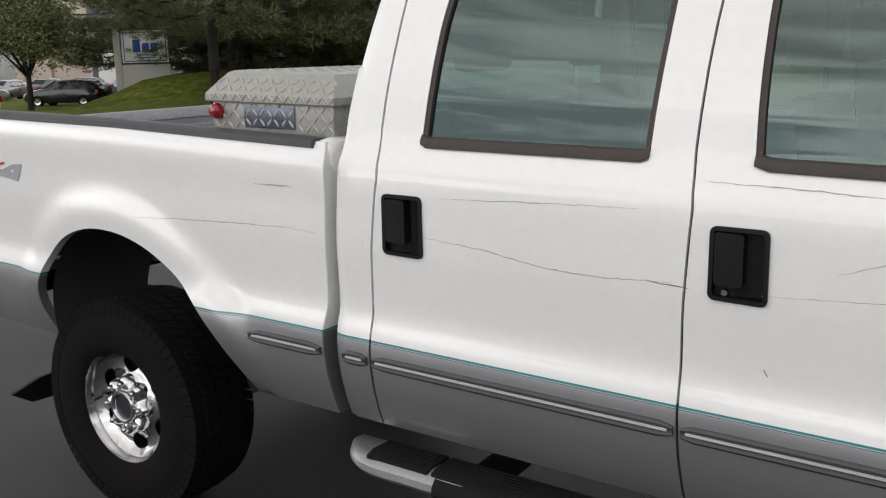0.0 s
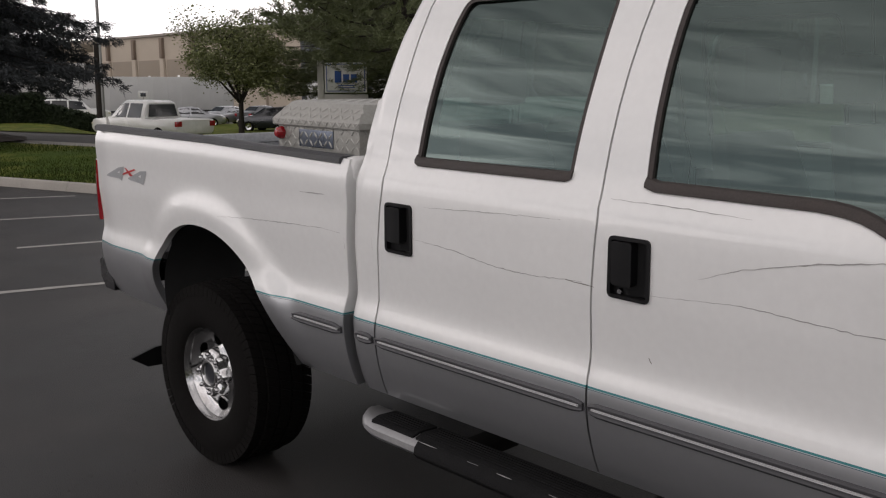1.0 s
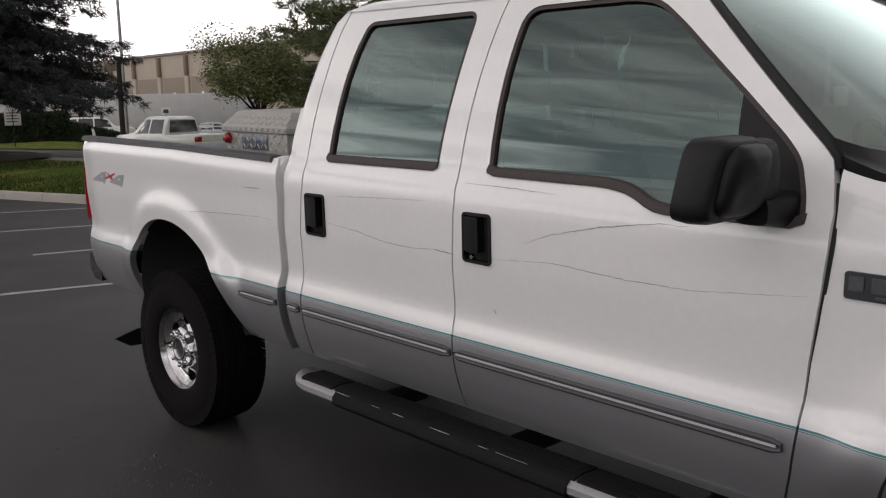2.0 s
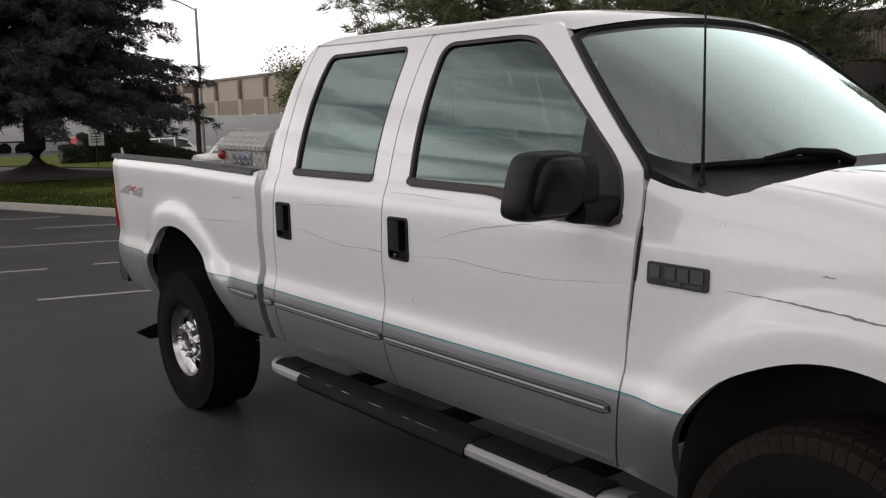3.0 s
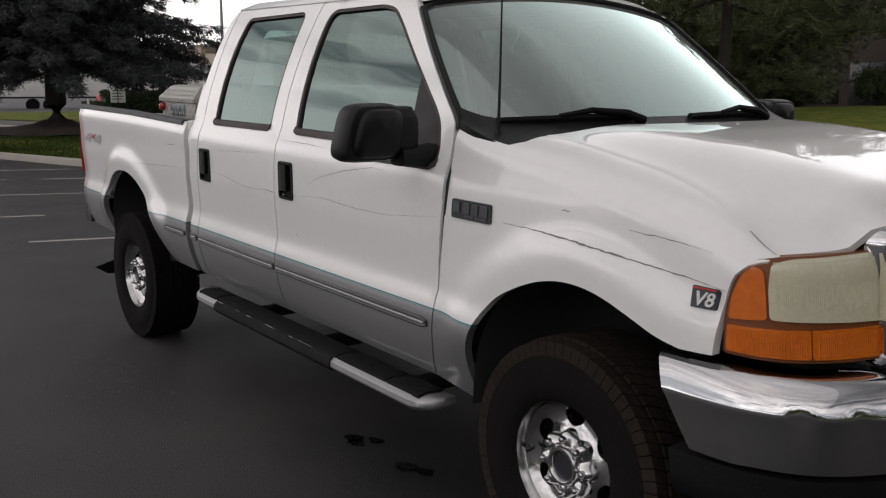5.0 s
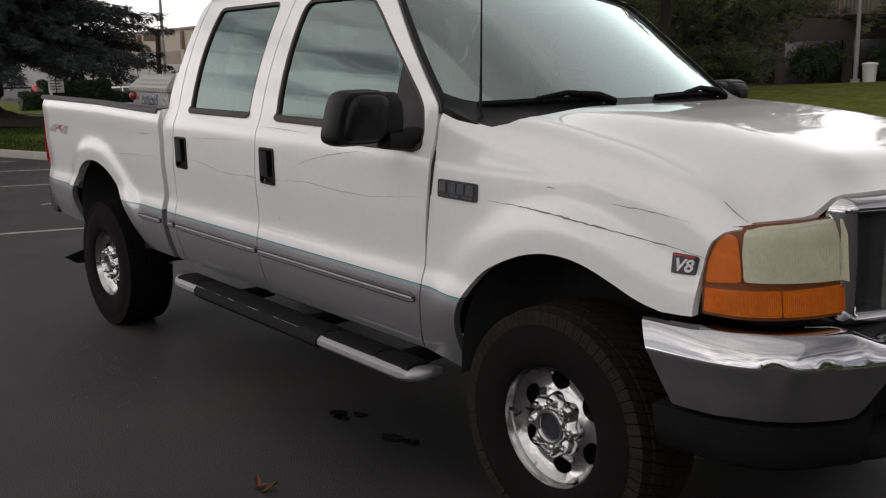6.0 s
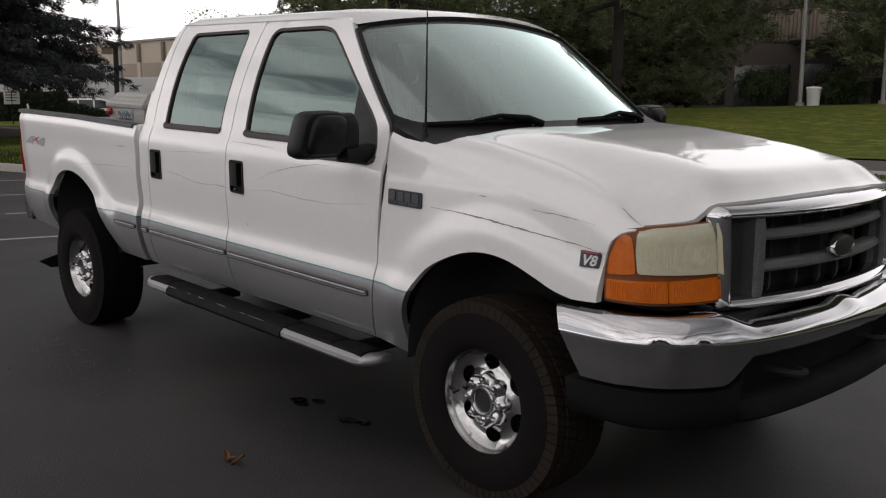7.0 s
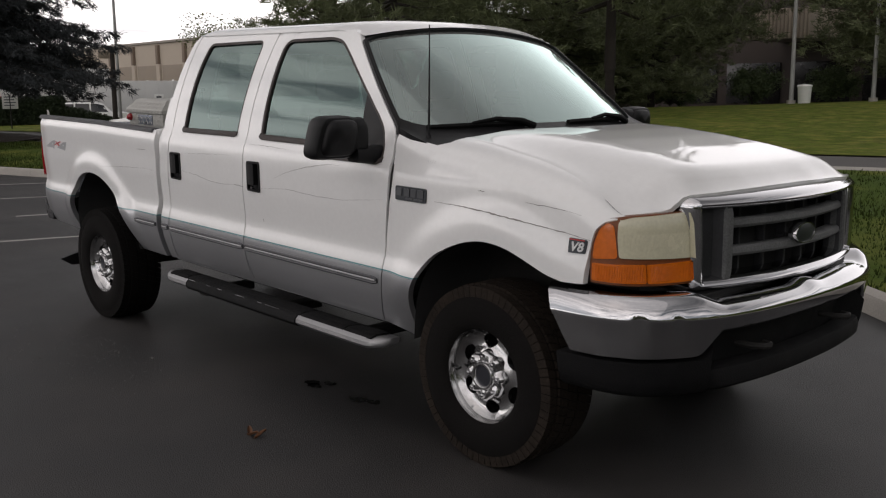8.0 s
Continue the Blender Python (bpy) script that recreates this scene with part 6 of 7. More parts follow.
def hedge(a, b, wide, high, seed):
    rnd = random.Random(seed)
    verts, faces = [], []
    a, b = Vector(a), Vector(b)
    d = (b - a).normalized()
    nrm = Vector((-d.y, d.x, 0))
    for _ in range(9000):
        u, q, h = rnd.random(), rnd.uniform(-1, 1), rnd.random()
        face = rnd.random()
        if face < 0.45:
            q = math.copysign(1, q) * rnd.uniform(0.85, 1.08)
        else:
            h = rnd.uniform(0.86, 1.06)
        p = a.lerp(b, u) + nrm * q * wide / 2 + Vector((0, 0, h * high * (1 + 0.10 * noise.noise((u * 9, q, 0.3)))))
        p.z += land(p.x, p.y)
        x, y = Vector((rnd.gauss(0, 1), rnd.gauss(0, 1), rnd.gauss(0, 1))).normalized(), Vector((rnd.gauss(0, 1), rnd.gauss(0, 1), rnd.gauss(0, 1))).normalized()
        k = len(verts)
        s_ = 0.13
        verts += [p, p + x * s_, p + y * s_]
        faces.append((k, k + 1, k + 2))
    ob = thing("hedge", "clipped dark green hedge along the road", "hedge")
    leaves = new("foliage", mesh_of("foliage", verts, faces, HEDGE))
    leaves.parent = ob
    tagged(leaves, kind="stuff")
    bm = bmesh.new()
    rings = []
    for f in np.linspace(0, 1, 14):
        p = a.lerp(b, f)
        z = land(p.x, p.y)
        rings.append([p + nrm * o * wide * 0.46 + Vector((0, 0, z + h * high)) for o, h in ((-1, -0.05), (-1, 0.8), (-0.7, 0.93), (0.7, 0.93), (1, 0.8), (1, -0.05))])
    loft(bm, rings)
    part("core", bm, HEDGE, ob)


hedge((-42.8, 11.2, 0), (-41.5, 19.3, 0), 1.3, 0.85, 4)
hedge((-42.9, 12.2, 0), (-42.4, 15.4, 0), 1.8, 1.35, 5)

# grass blades on the nearer lawns
rnd = random.Random(77)
verts, faces = [], []
while len(faces) < 52000:
    x = rnd.uniform(-26, 10)
    y = kerb_y(x) + 0.2 + abs(rnd.gauss(0, 4.5)) if rnd.random() < 0.75 else rnd.uniform(kerb_y(x) + 0.2, road_y(x) - 1.7)
    if y > road_y(x) - 1.7 or not (x < -8 or x > -1):
        continue
    z = land(x, y) + 0.10
    h, a = rnd.uniform(0.03, 0.075), rnd.uniform(0, 6.28)
    lean = Vector((math.cos(a), math.sin(a), 0)) * rnd.uniform(0.0, 0.06)
    sd = Vector((-math.sin(a), math.cos(a), 0)) * rnd.uniform(0.006, 0.014)
    p = Vector((x, y, z))
    k = len(verts)
    verts += [p - sd, p + sd, p + lean + Vector((0, 0, h))]
    faces.append((k, k + 1, k + 2))
tagged(new("grass_blades", mesh_of("grass_blades", verts, faces, BLADE)), label="short mown grass blades on the lawn", category="grass", kind="stuff")


# the long warehouse beyond the road
warehouse = thing("warehouse", "long beige tilt-up warehouse with tan panels and pilasters", "building")
WX0, WX1, WY, WTOP, WBASE = -175.0, -62.0, 65.0, 9.2, -2.2
bm = bmesh.new()
box(bm, (WX0, WY, WBASE), (WX1, WY + 40, WTOP), 0.05)
part("wall", bm, BEIGE, warehouse)
bm = bmesh.new()
box(bm, (WX0 - 0.3, WY - 0.3, WTOP), (WX1 + 0.3, WY + 40.3, WTOP + 0.35), 0.05)
part("roof", bm, shader("roof_edge", (0.30, 0.27, 0.23), 0.8), warehouse)
DARKPIL = shader("brown_pilaster_cap", (0.19, 0.145, 0.11), 0.85, 0, 0.1, 0.5, 20)
x = WX0 + 3
while x < WX1 - 3:
    bm = bmesh.new()
    box(bm, (x - 0.55, WY - 0.35, WBASE), (x + 0.55, WY + 0.05, WTOP - 3.2), 0.04)
    part("pilaster", bm, BEIGE, warehouse)
    bm = bmesh.new()
    box(bm, (x - 0.36, WY - 0.45, WTOP - 3.1), (x + 0.36, WY + 0.05, WTOP - 0.25), 0.04)
    part("pilaster_cap", bm, DARKPIL, warehouse, "brown pilaster cap")
    bm = bmesh.new()
    box(bm, (x + 1.0, WY - 0.06, WTOP - 7.2), (x + 7.4, WY + 0.05, WTOP - 3.3), 0.02)
    panel = part("wall_panel", bm, TAN, warehouse, "tan recessed wall panel")
    bm = bmesh.new()
    box(bm, (x + 3.9, WY - 0.11, WTOP - 6.4), (x + 4.5, WY - 0.07, WTOP - 5.5), 0.01)
    part("dock_plate", bm, WHITE, panel, "small white dock plate")
    x += 8.4
# grey corner block with a blue-grey door bay
annex = thing("loading_bay", "dark grey loading bay with pale doors", "building")
BAYGREY = shader("dark_grey_cladding", (0.055, 0.06, 0.075), 0.7, 0, 0.15, 0.6, 20)
bm = bmesh.new()
box(bm, (-74, 54, -1.6), (-58, 64, 6.4), 0.05)
part("wall", bm, BAYGREY, annex)
for x in (-71.5, -66.5, -61.5):
    bm = bmesh.new()
    box(bm, (x - 1.5, 53.9, -1.4), (x + 1.5, 54.1, 2.6), 0.03)
    part("dock_door", bm, TRAILER, annex, "pale roll-up dock door")


def semitrailer(at, turn, length, label):
    t = thing("semitrailer", label, "trailer", "parked semitrailers", pose(*at, 0, 0, turn))
    bm = bmesh.new()
    box(bm, (-length / 2, -1.25, 1.15), (length / 2, 1.25, 3.95), 0.04)
    part("body", bm, TRAILER, t)
    for k in range(int(length / 1.2)):
        bm = bmesh.new()
        x = -length / 2 + 0.6 + 1.2 * k
        for sg in (-1,):
            box(bm, (x - 0.03, -1.275, 1.2), (x + 0.03, -1.245, 3.9), 0.004)
        part("side_post", bm, TRAILER, t)
    bm = bmesh.new()
    box(bm, (-length / 2, -1.28, 1.02), (length / 2, 1.28, 1.16), 0.02)
    part("side_rail", bm, STEEL, t)
    for x in (length / 2 - 1.2, length / 2 - 2.5):
        for y in (-1.0, 1.0):
            bm = bmesh.new()
            lathe(bm, [(0.0, -0.14), (0.25, -0.14), (0.48, -0.12), (0.5, 0), (0.48, 0.12), (0.0, 0.14)], 20, Matrix.Translation((x, y, 0.5)))
            part("wheel", bm, RUBBER, t)
    for y in (-0.7, 0.7):
        bm = bmesh.new()
        box(bm, (-length / 2 + 2.2, y - 0.06, 0), (-length / 2 + 2.35, y + 0.06, 1.05), 0.01)
        part("landing_leg", bm, STEEL, t)
    return t


semitrailer((-71.6, 36.6, -1.2), 77, 13.5, "long grey-white semitrailer parked before the warehouse")
semitrailer((-78.5, 13.0, -0.1), 74, 13.5, "white semitrailer parked across the road")
semitrailer((-76.4, 26.2, -0.1), 74, 12.5, "white semitrailer parked beside another")
semitrailer((-82.5, -1.5, 0.0), 74, 13.5, "white semitrailer at the end of a row")


# parked vehicles
def vehicle(name, label, kind, paint, at, turn, tail=True):
    """kind gives the outline: stations of x, half width, sill, belt and roof."""
    L, Wd, st, glass_x, wheels, r = kind
    v = thing(name, label, "car" if name != "parked_pickup" else "pickup truck", "parked vehicles", pose(*at, 0, 0, turn))
    bm = bmesh.new()
    rings = []
    for x, w, z0, belt, top, wt in st:
        half = [(w * 0.86, z0), (w * 0.97, z0 + 0.12), (w, (z0 + belt) / 2), (w * 0.97, belt), (wt + (w * 0.97 - wt) * 0.5, (belt + top) / 2), (wt, top - 0.05), (wt * 0.8, top)]
        rings.append([(x, -y, z) for y, z in half] + [(x, y, z) for y, z in half[::-1]])
    loft(bm, rings)
    part("body", bm, paint, v, smooth=50)

    def station(x):
        xs_ = [s[0] for s in st]
        return [float(np.interp(x, xs_, [s[k] for s in st])) for k in range(1, 6)]

    for sg in (-1, 1):
        for x0, x1, x0t, x1t in glass_x["side"]:
            bm = bmesh.new()
            rows = []
            for f in np.linspace(0, 1, 6):
                row = []
                for h in np.linspace(0.06, 0.90, 5):
                    x = (x0 + (x1 - x0) * f) * (1 - h) + (x0t + (x1t - x0t) * f) * h
                    w, z0, belt, top, wt = station(x)
                    y = w * 0.97 + (wt - w * 0.97) * h + 0.012
                    row.append((x, sg * y, belt + (top - 0.05 - belt) * h))
                rows.append(row)
            loft(bm, rows, closed=False)
            part("side_window", bm, DARKGLASS, v)
    for key, name_ in (("front", "windshield"), ("rear", "rear_window")):
        (x0, z0), (x1, z1), w0, w1 = glass_x[key]
        nx = 0.02 if key == "front" else -0.02
        bm = bmesh.new()
        loft(bm, [[(x0 + nx, -w0, z0), (x0 + nx, w0, z0)], [(x1 + nx, -w1, z1), (x1 + nx, w1, z1)]], closed=False)
        part(name_, bm, DARKGLASS, v)
    for x in wheels:
        for sg in (-1, 1):
            bm = bmesh.new()
            y = sg * (Wd / 2 - 0.10)
            lathe(bm, [(r * 0.62, -0.10), (r * 0.66, -0.115), (r * 0.92, -0.11), (r, -0.07), (r, 0.07), (r * 0.92, 0.11), (0, 0.11)], 28, Matrix.Translation((x, y, r)) @ Matrix.Rotation(math.pi if sg > 0 else 0, 4, "Z"))
            wh = part("wheel", bm, RUBBER, v)
            bm = bmesh.new()
            lathe(bm, [(0.0, -0.10), (r * 0.2, -0.10), (r * 0.25, -0.085), (r * 0.55, -0.085), (r * 0.64, -0.105)], 24, Matrix.Translation((x, y, r)) @ Matrix.Rotation(math.pi if sg > 0 else 0, 4, "Z"))
            part("rim", bm, ALLOY, wh)
    back_x_, front_x_ = st[0][0], st[-1][0]
    for sg in (-1, 1):
        w, z0, belt, top, wt = station(back_x_ + 0.05)
        bm = bmesh.new()
        box(bm, (back_x_ - 0.02, min(sg * w * 0.72, sg * w * 1.0), belt - 0.24), (back_x_ + 0.12, max(sg * w * 0.72, sg * w * 1.0), belt - 0.02), 0.02)
        part("tail_lamp", bm, RED, v)
        w, z0, belt, top, wt = station(front_x_ - 0.05)
        bm = bmesh.new()
        box(bm, (front_x_ - 0.34, min(sg * w * 0.72, sg * w * 1.03), belt - 0.13), (front_x_ - 0.03, max(sg * w * 0.72, sg * w * 1.03), belt - 0.03), 0.03)
        part("headlamp", bm, LENS, v)
    w, z0, belt, top, wt = station(front_x_ - 0.05)
    bm = bmesh.new()
    box(bm, (front_x_ - 0.10, -w * 0.55, z0 + 0.02), (front_x_ + 0.012, w * 0.55, belt - 0.22), 0.03)
    part("grille", bm, BLACK, v)
    return v


SEDAN = (4.6, 1.78, [(-2.3, 0.80, 0.36, 0.86, 0.90, 0.70), (-2.15, 0.86, 0.28, 0.93, 0.99, 0.66), (-1.55, 0.88, 0.24, 0.95, 1.06, 0.62), (-0.95, 0.89, 0.22, 0.93, 1.38, 0.56), (-0.1, 0.89, 0.22, 0.91, 1.44, 0.56), (0.45, 0.89, 0.22, 0.90, 1.36, 0.56), (1.15, 0.88, 0.22, 0.90, 0.97, 0.66), (1.9, 0.86, 0.24, 0.82, 0.86, 0.62), (2.25, 0.78, 0.30, 0.70, 0.74, 0.55), (2.3, 0.70, 0.36, 0.62, 0.66, 0.5)],
         {"side": [(-1.2, -0.2, -0.95, -0.2), (-0.1, 0.95, -0.1, 0.4)], "front": ((1.12, 0.98), (0.5, 1.36), 0.60, 0.50), "rear": ((-1.55, 1.05), (-1.0, 1.37), 0.58, 0.48)}, (-1.35, 1.4), 0.32)
HATCH = (4.3, 1.76, [(-2.1, 0.78, 0.36, 0.90, 1.02, 0.66), (-2.0, 0.85, 0.28, 0.95, 1.16, 0.62), (-1.5, 0.88, 0.24, 0.95, 1.38, 0.58), (-0.6, 0.88, 0.22, 0.93, 1.47, 0.57), (0.3, 0.88, 0.22, 0.91, 1.42, 0.56), (1.1, 0.87, 0.22, 0.92, 0.99, 0.66), (1.8, 0.85, 0.24, 0.84, 0.88, 0.62), (2.12, 0.76, 0.30, 0.70, 0.74, 0.55), (2.18, 0.68, 0.36, 0.6, 0.64, 0.5)],
         {"side": [(-1.7, -0.85, -1.4, -0.85), (-0.78, 0.12, -0.78, 0.12), (0.2, 0.95, 0.2, 0.35)], "front": ((1.08, 1.0), (0.38, 1.41), 0.60, 0.50), "rear": ((-2.04, 1.04), (-1.62, 1.36), 0.56, 0.50)}, (-1.3, 1.3), 0.32)
SUV = (5.2, 1.98, [(-2.6, 0.88, 0.5, 1.08, 1.55, 0.74), (-2.5, 0.96, 0.42, 1.10, 1.80, 0.72), (-1.0, 0.98, 0.38, 1.10, 1.86, 0.70), (0.3, 0.98, 0.38, 1.10, 1.84, 0.70), (0.75, 0.98, 0.38, 1.10, 1.70, 0.68), (1.3, 0.97, 0.38, 1.12, 1.18, 0.76), (2.3, 0.95, 0.40, 1.04, 1.08, 0.74), (2.55, 0.88, 0.45, 0.92, 0.96, 0.7)],
       {"side": [(-2.4, -1.3, -2.35, -1.3), (-1.2, -0.25, -1.2, -0.25), (-0.15, 1.05, -0.15, 0.7)], "front": ((1.27, 1.2), (0.8, 1.70), 0.74, 0.62), "rear": ((-2.58, 1.15), (-2.53, 1.70), 0.72, 0.64)}, (-1.6, 1.6), 0.37)
PICKUP = (5.9, 2.0, [(-2.95, 0.94, 0.55, 1.02, 1.08, 0.90), (-2.9, 0.98, 0.50, 1.06, 1.12, 0.90), (-0.85, 0.99, 0.46, 1.08, 1.13, 0.90), (-0.8, 0.99, 0.46, 1.12, 1.76, 0.72), (-0.6, 0.99, 0.46, 1.12, 1.86, 0.70), (0.7, 0.99, 0.46, 1.12, 1.88, 0.70), (1.05, 0.99, 0.46, 1.12, 1.70, 0.70), (1.55, 0.98, 0.46, 1.14, 1.20, 0.78), (2.7, 0.96, 0.48, 1.06, 1.10, 0.76), (2.95, 0.88, 0.52, 0.92, 0.96, 0.7)],
          {"side": [(-0.62, 0.28, -0.55, 0.28), (0.38, 1.35, 0.38, 0.98)], "front": ((1.52, 1.22), (1.1, 1.70), 0.76, 0.64), "rear": ((-0.85, 1.20), (-0.80, 1.70), 0.74, 0.64)}, (-1.75, 1.85), 0.40)
CARWHITE = shader("white_car_paint", (0.74, 0.74, 0.72), 0.25, 0, 0.04, 1, 20, 0, 0.6)
CARSILVER = shader("silver_car_paint", (0.42, 0.43, 0.45), 0.3, 0.5, 0.05, 1, 20, 0, 0.6)
CARGREY = shader("grey_car_paint", (0.12, 0.125, 0.135), 0.3, 0.4, 0.05, 1, 20, 0, 0.6)
CARDARK = shader("dark_car_paint", (0.022, 0.025, 0.032), 0.25, 0.3, 0.05, 1, 20, 0, 0.6)
CARRED = shader("red_car_paint", (0.48, 0.012, 0.02), 0.22, 0, 0.06, 1, 20, 0, 0.7)
CARBLUE = shader("blue_grey_car_paint", (0.16, 0.18, 0.21), 0.3, 0.5, 0.05, 1, 20, 0, 0.6)


def ground_at(x, y, dz=0.0):
    return (x, y, land(x, y) - 0.02 + dz)


vehicle("parked_pickup", "white crew cab pickup parked across the road", PICKUP, CARWHITE, ground_at(-33.9, 16.6), 189)
vehicle("parked_hatchback", "dark blue-black hatchback beside a young tree", HATCH, CARDARK, ground_at(-43.5, 29.6, 0.0), 208)
vehicle("parked_sedan", "silver sedan in a row of cars", SEDAN, CARSILVER, ground_at(-57.3, 32.1), 62)
vehicle("parked_sedan", "pale silver sedan in a row of cars", SEDAN, CARSILVER, ground_at(-60.2, 37.0), 104)
vehicle("parked_sedan", "dark grey sedan in a row of cars", SEDAN, CARGREY, ground_at(-58.6, 39.0), 104)
vehicle("parked_sedan", "dark sedan in a row of cars", SEDAN, CARDARK, ground_at(-57.2, 41.2), 104)
vehicle("parked_hatchback", "blue-grey hatchback in a row of cars", HATCH, CARBLUE, ground_at(-54.5, 43.4), 104)
vehicle("parked_suv", "white and silver sport utility vehicle beyond the hedge", SUV, CARWHITE, ground_at(-61.2, 25.0), 68)
vehicle("parked_hatchback", "red hatchback beyond the hedge", HATCH, CARRED, ground_at(-63.0, 20.2), 68)
vehicle("parked_hatchback", "bright red hatchback parked beside the lawn", HATCH, CARRED, (-20.7, 0.30, land(-20.7, 0.30)), 62)

# street furniture
GALV = shader("galvanised_pole", (0.34, 0.34, 0.33), 0.55, 0.3, 0.12, 3, 40, 0.05)


def lamp_post(x, y, h, arm, label, r=0.10):
    t = thing("street_lamp", label, "street lamp", at=on_land(x, y))
    bm = bmesh.new()
    tube(bm, [(0, 0, 0), (0, 0, 0.25)], [r * 1.9, r * 1.9], 12)
    part("base", bm, CONCRETE, t)
    bm = bmesh.new()
    tube(bm, [(0, 0, 0.2), (0, 0, h * 0.5), (0, 0, h)], [r, r * 0.85, r * 0.7], 12)
    part("pole", bm, GALV, t)
    if arm:
        bm = bmesh.new()
        tube(bm, [(0, 0, h - 0.1), (arm[0] * 0.5, arm[1] * 0.5, h + 0.35), (arm[0], arm[1], h + 0.55)], 0.04, 8)
        part("arm", bm, GALV, t)
        bm = bmesh.new()
        box(bm, (arm[0] - 0.15, arm[1] - 0.35, h + 0.48), (arm[0] + 0.15, arm[1] + 0.35, h + 0.62), 0.04)
        part("lamp_head", bm, GALV, t, "grey lamp head")
    return t


lamp_post(-42.9, 18.75, 8.6, (-0.7, -1.6), "tall grey street lamp behind the hedge")
lamp_post(-17.55, 44.4, 9.0, None, "tall pale light pole on the lawn", 0.12)
lamp_post(-14.7, 47.9, 9.0, None, "tall pale light pole near the trees", 0.12)
post = thing("utility_post", "dark weathered wooden post beside a street lamp", "post", at=on_land(-38.3, 16.4))
bm = bmesh.new()
tube(bm, [(0, 0, -0.1), (0.02, 0, 2.0), (0.05, 0.02, 4.15)], [0.13, 0.12, 0.11], 10)
part("pole", bm, BARK, post)
bm = bmesh.new()
box(bm, (-0.09, -0.65, 3.75), (0.03, -0.10, 4.1), 0.02)
part("plate", bm, TAN, post, "faded board on the post")
# small sign on the lawn, its lines unreadable
lawn_sign = thing("lawn_sign", "small pale notice on a thin post in the lawn", "sign", at=on_land(-36.9, 11.0, 65))
bm = bmesh.new()
tube(bm, [(0, 0, -0.1), (0, 0, 1.55)], 0.025, 8)
part("post", bm, STEEL, lawn_sign)
bm = bmesh.new()
box(bm, (-0.32, -0.015, 0.95), (0.32, 0.015, 1.6), 0.01)
plate = part("plate", bm, TRAILER, lawn_sign)
for k in range(4):
    bm = bmesh.new()
    box(bm, (-0.24, -0.022, 1.45 - 0.12 * k), (0.24 - 0.06 * (k % 2), -0.017, 1.49 - 0.12 * k), 0.001)
    part("text_bar", bm, BAYGREY, plate)
# parking sign between the trailers
park_sign = thing("parking_sign", "white parking sign on a post", "sign", at=on_land(-48, 23.6, 62))
bm = bmesh.new()
tube(bm, [(0, 0, -0.1), (0, 0, 2.4)], 0.03, 8)
part("post", bm, GALV, park_sign)
for z in (2.0, 1.45):
    bm = bmesh.new()
    box(bm, (-0.28, -0.02, z), (0.28, 0.02, z + 0.45), 0.01)
    pl = part("plate", bm, WHITE, park_sign)
    bm = bmesh.new()
    box(bm, (-0.15, -0.028, z + 0.12), (0.15, -0.022, z + 0.33), 0.001)
    part("text_bar", bm, BAYGREY, pl)
# company sign: pale slab with a white board; its lettering kept to plain blue shapes
company = thing("monument_sign", "pale concrete sign with a white board and blue shapes", "sign", at=pose(-35.6, 28.5, land(-35.6, 28.5) - 0.10, 0, 0, 46))
company.scale = (0.88, 0.88, 0.86)
PALE = shader("pale_stucco", (0.50, 0.49, 0.46), 0.9, 0, 0.08, 1, 30, 0.1)
bm = bmesh.new()
box(bm, (-1.52, -0.25, -0.6), (-1.15, 0.25, 3.1), 0.03)
part("pillar", bm, PALE, company)
bm = bmesh.new()
box(bm, (-1.15, -0.2, -0.6), (1.45, 0.2, 1.05), 0.03)
part("plinth", bm, PALE, company)
bm = bmesh.new()
box(bm, (-1.1, -0.16, 1.15), (1.4, 0.16, 2.95), 0.02)
board = part("board", bm, WHITE, company)
bm = bmesh.new()
edge = rounded([(-1.0, 1.22), (1.3, 1.22), (1.3, 2.88), (-1.0, 2.88)], 0.02)
sheet(bm, edge, [shrink(edge, 0.05)], lambda u, v, d: Vector((u, -0.168 + d, v)), 0.2, 0.2, 0.005)
part("blue_border", bm, SIGNBLUE, board)
for x0, x1, z0, z1 in ((-0.5, -0.1, 1.75, 2.45), (0.0, 0.36, 1.75, 2.25), (0.46, 0.82, 1.75, 2.25)):
    bm = bmesh.new()
    box(bm, (x0, -0.18, z0), (x1, -0.165, z1), 0.004)
    part("blue_shape", bm, SIGNBLUE, board)
for z in (1.55, 1.42):
    bm = bmesh.new()
    box(bm, (-0.3, -0.176, z), (0.7, -0.165, z + 0.05), 0.002)
    part("text_bar", bm, SIGNBLUE, board)
# waste bin by the light pole
bin_ = thing("waste_bin", "white plastic waste bin beside a light pole", "waste bin", at=on_land(-16.9, 44.55))
bm = bmesh.new()
lathe(bm, [(0.0, 0.0), (0.29, 0.0), (0.31, 0.03), (0.36, 0.9), (0.37, 0.92), (0.34, 0.92)], 24, Matrix.Rotation(radians(90), 4, "X"))
part("body", bm, WHITE, bin_)
bm = bmesh.new()
lathe(bm, [(0.39, 0.92), (0.40, 0.98), (0.36, 1.03), (0.0, 1.08)], 24, Matrix.Rotation(radians(90), 4, "X"))
part("lid", bm, WHITE, bin_)

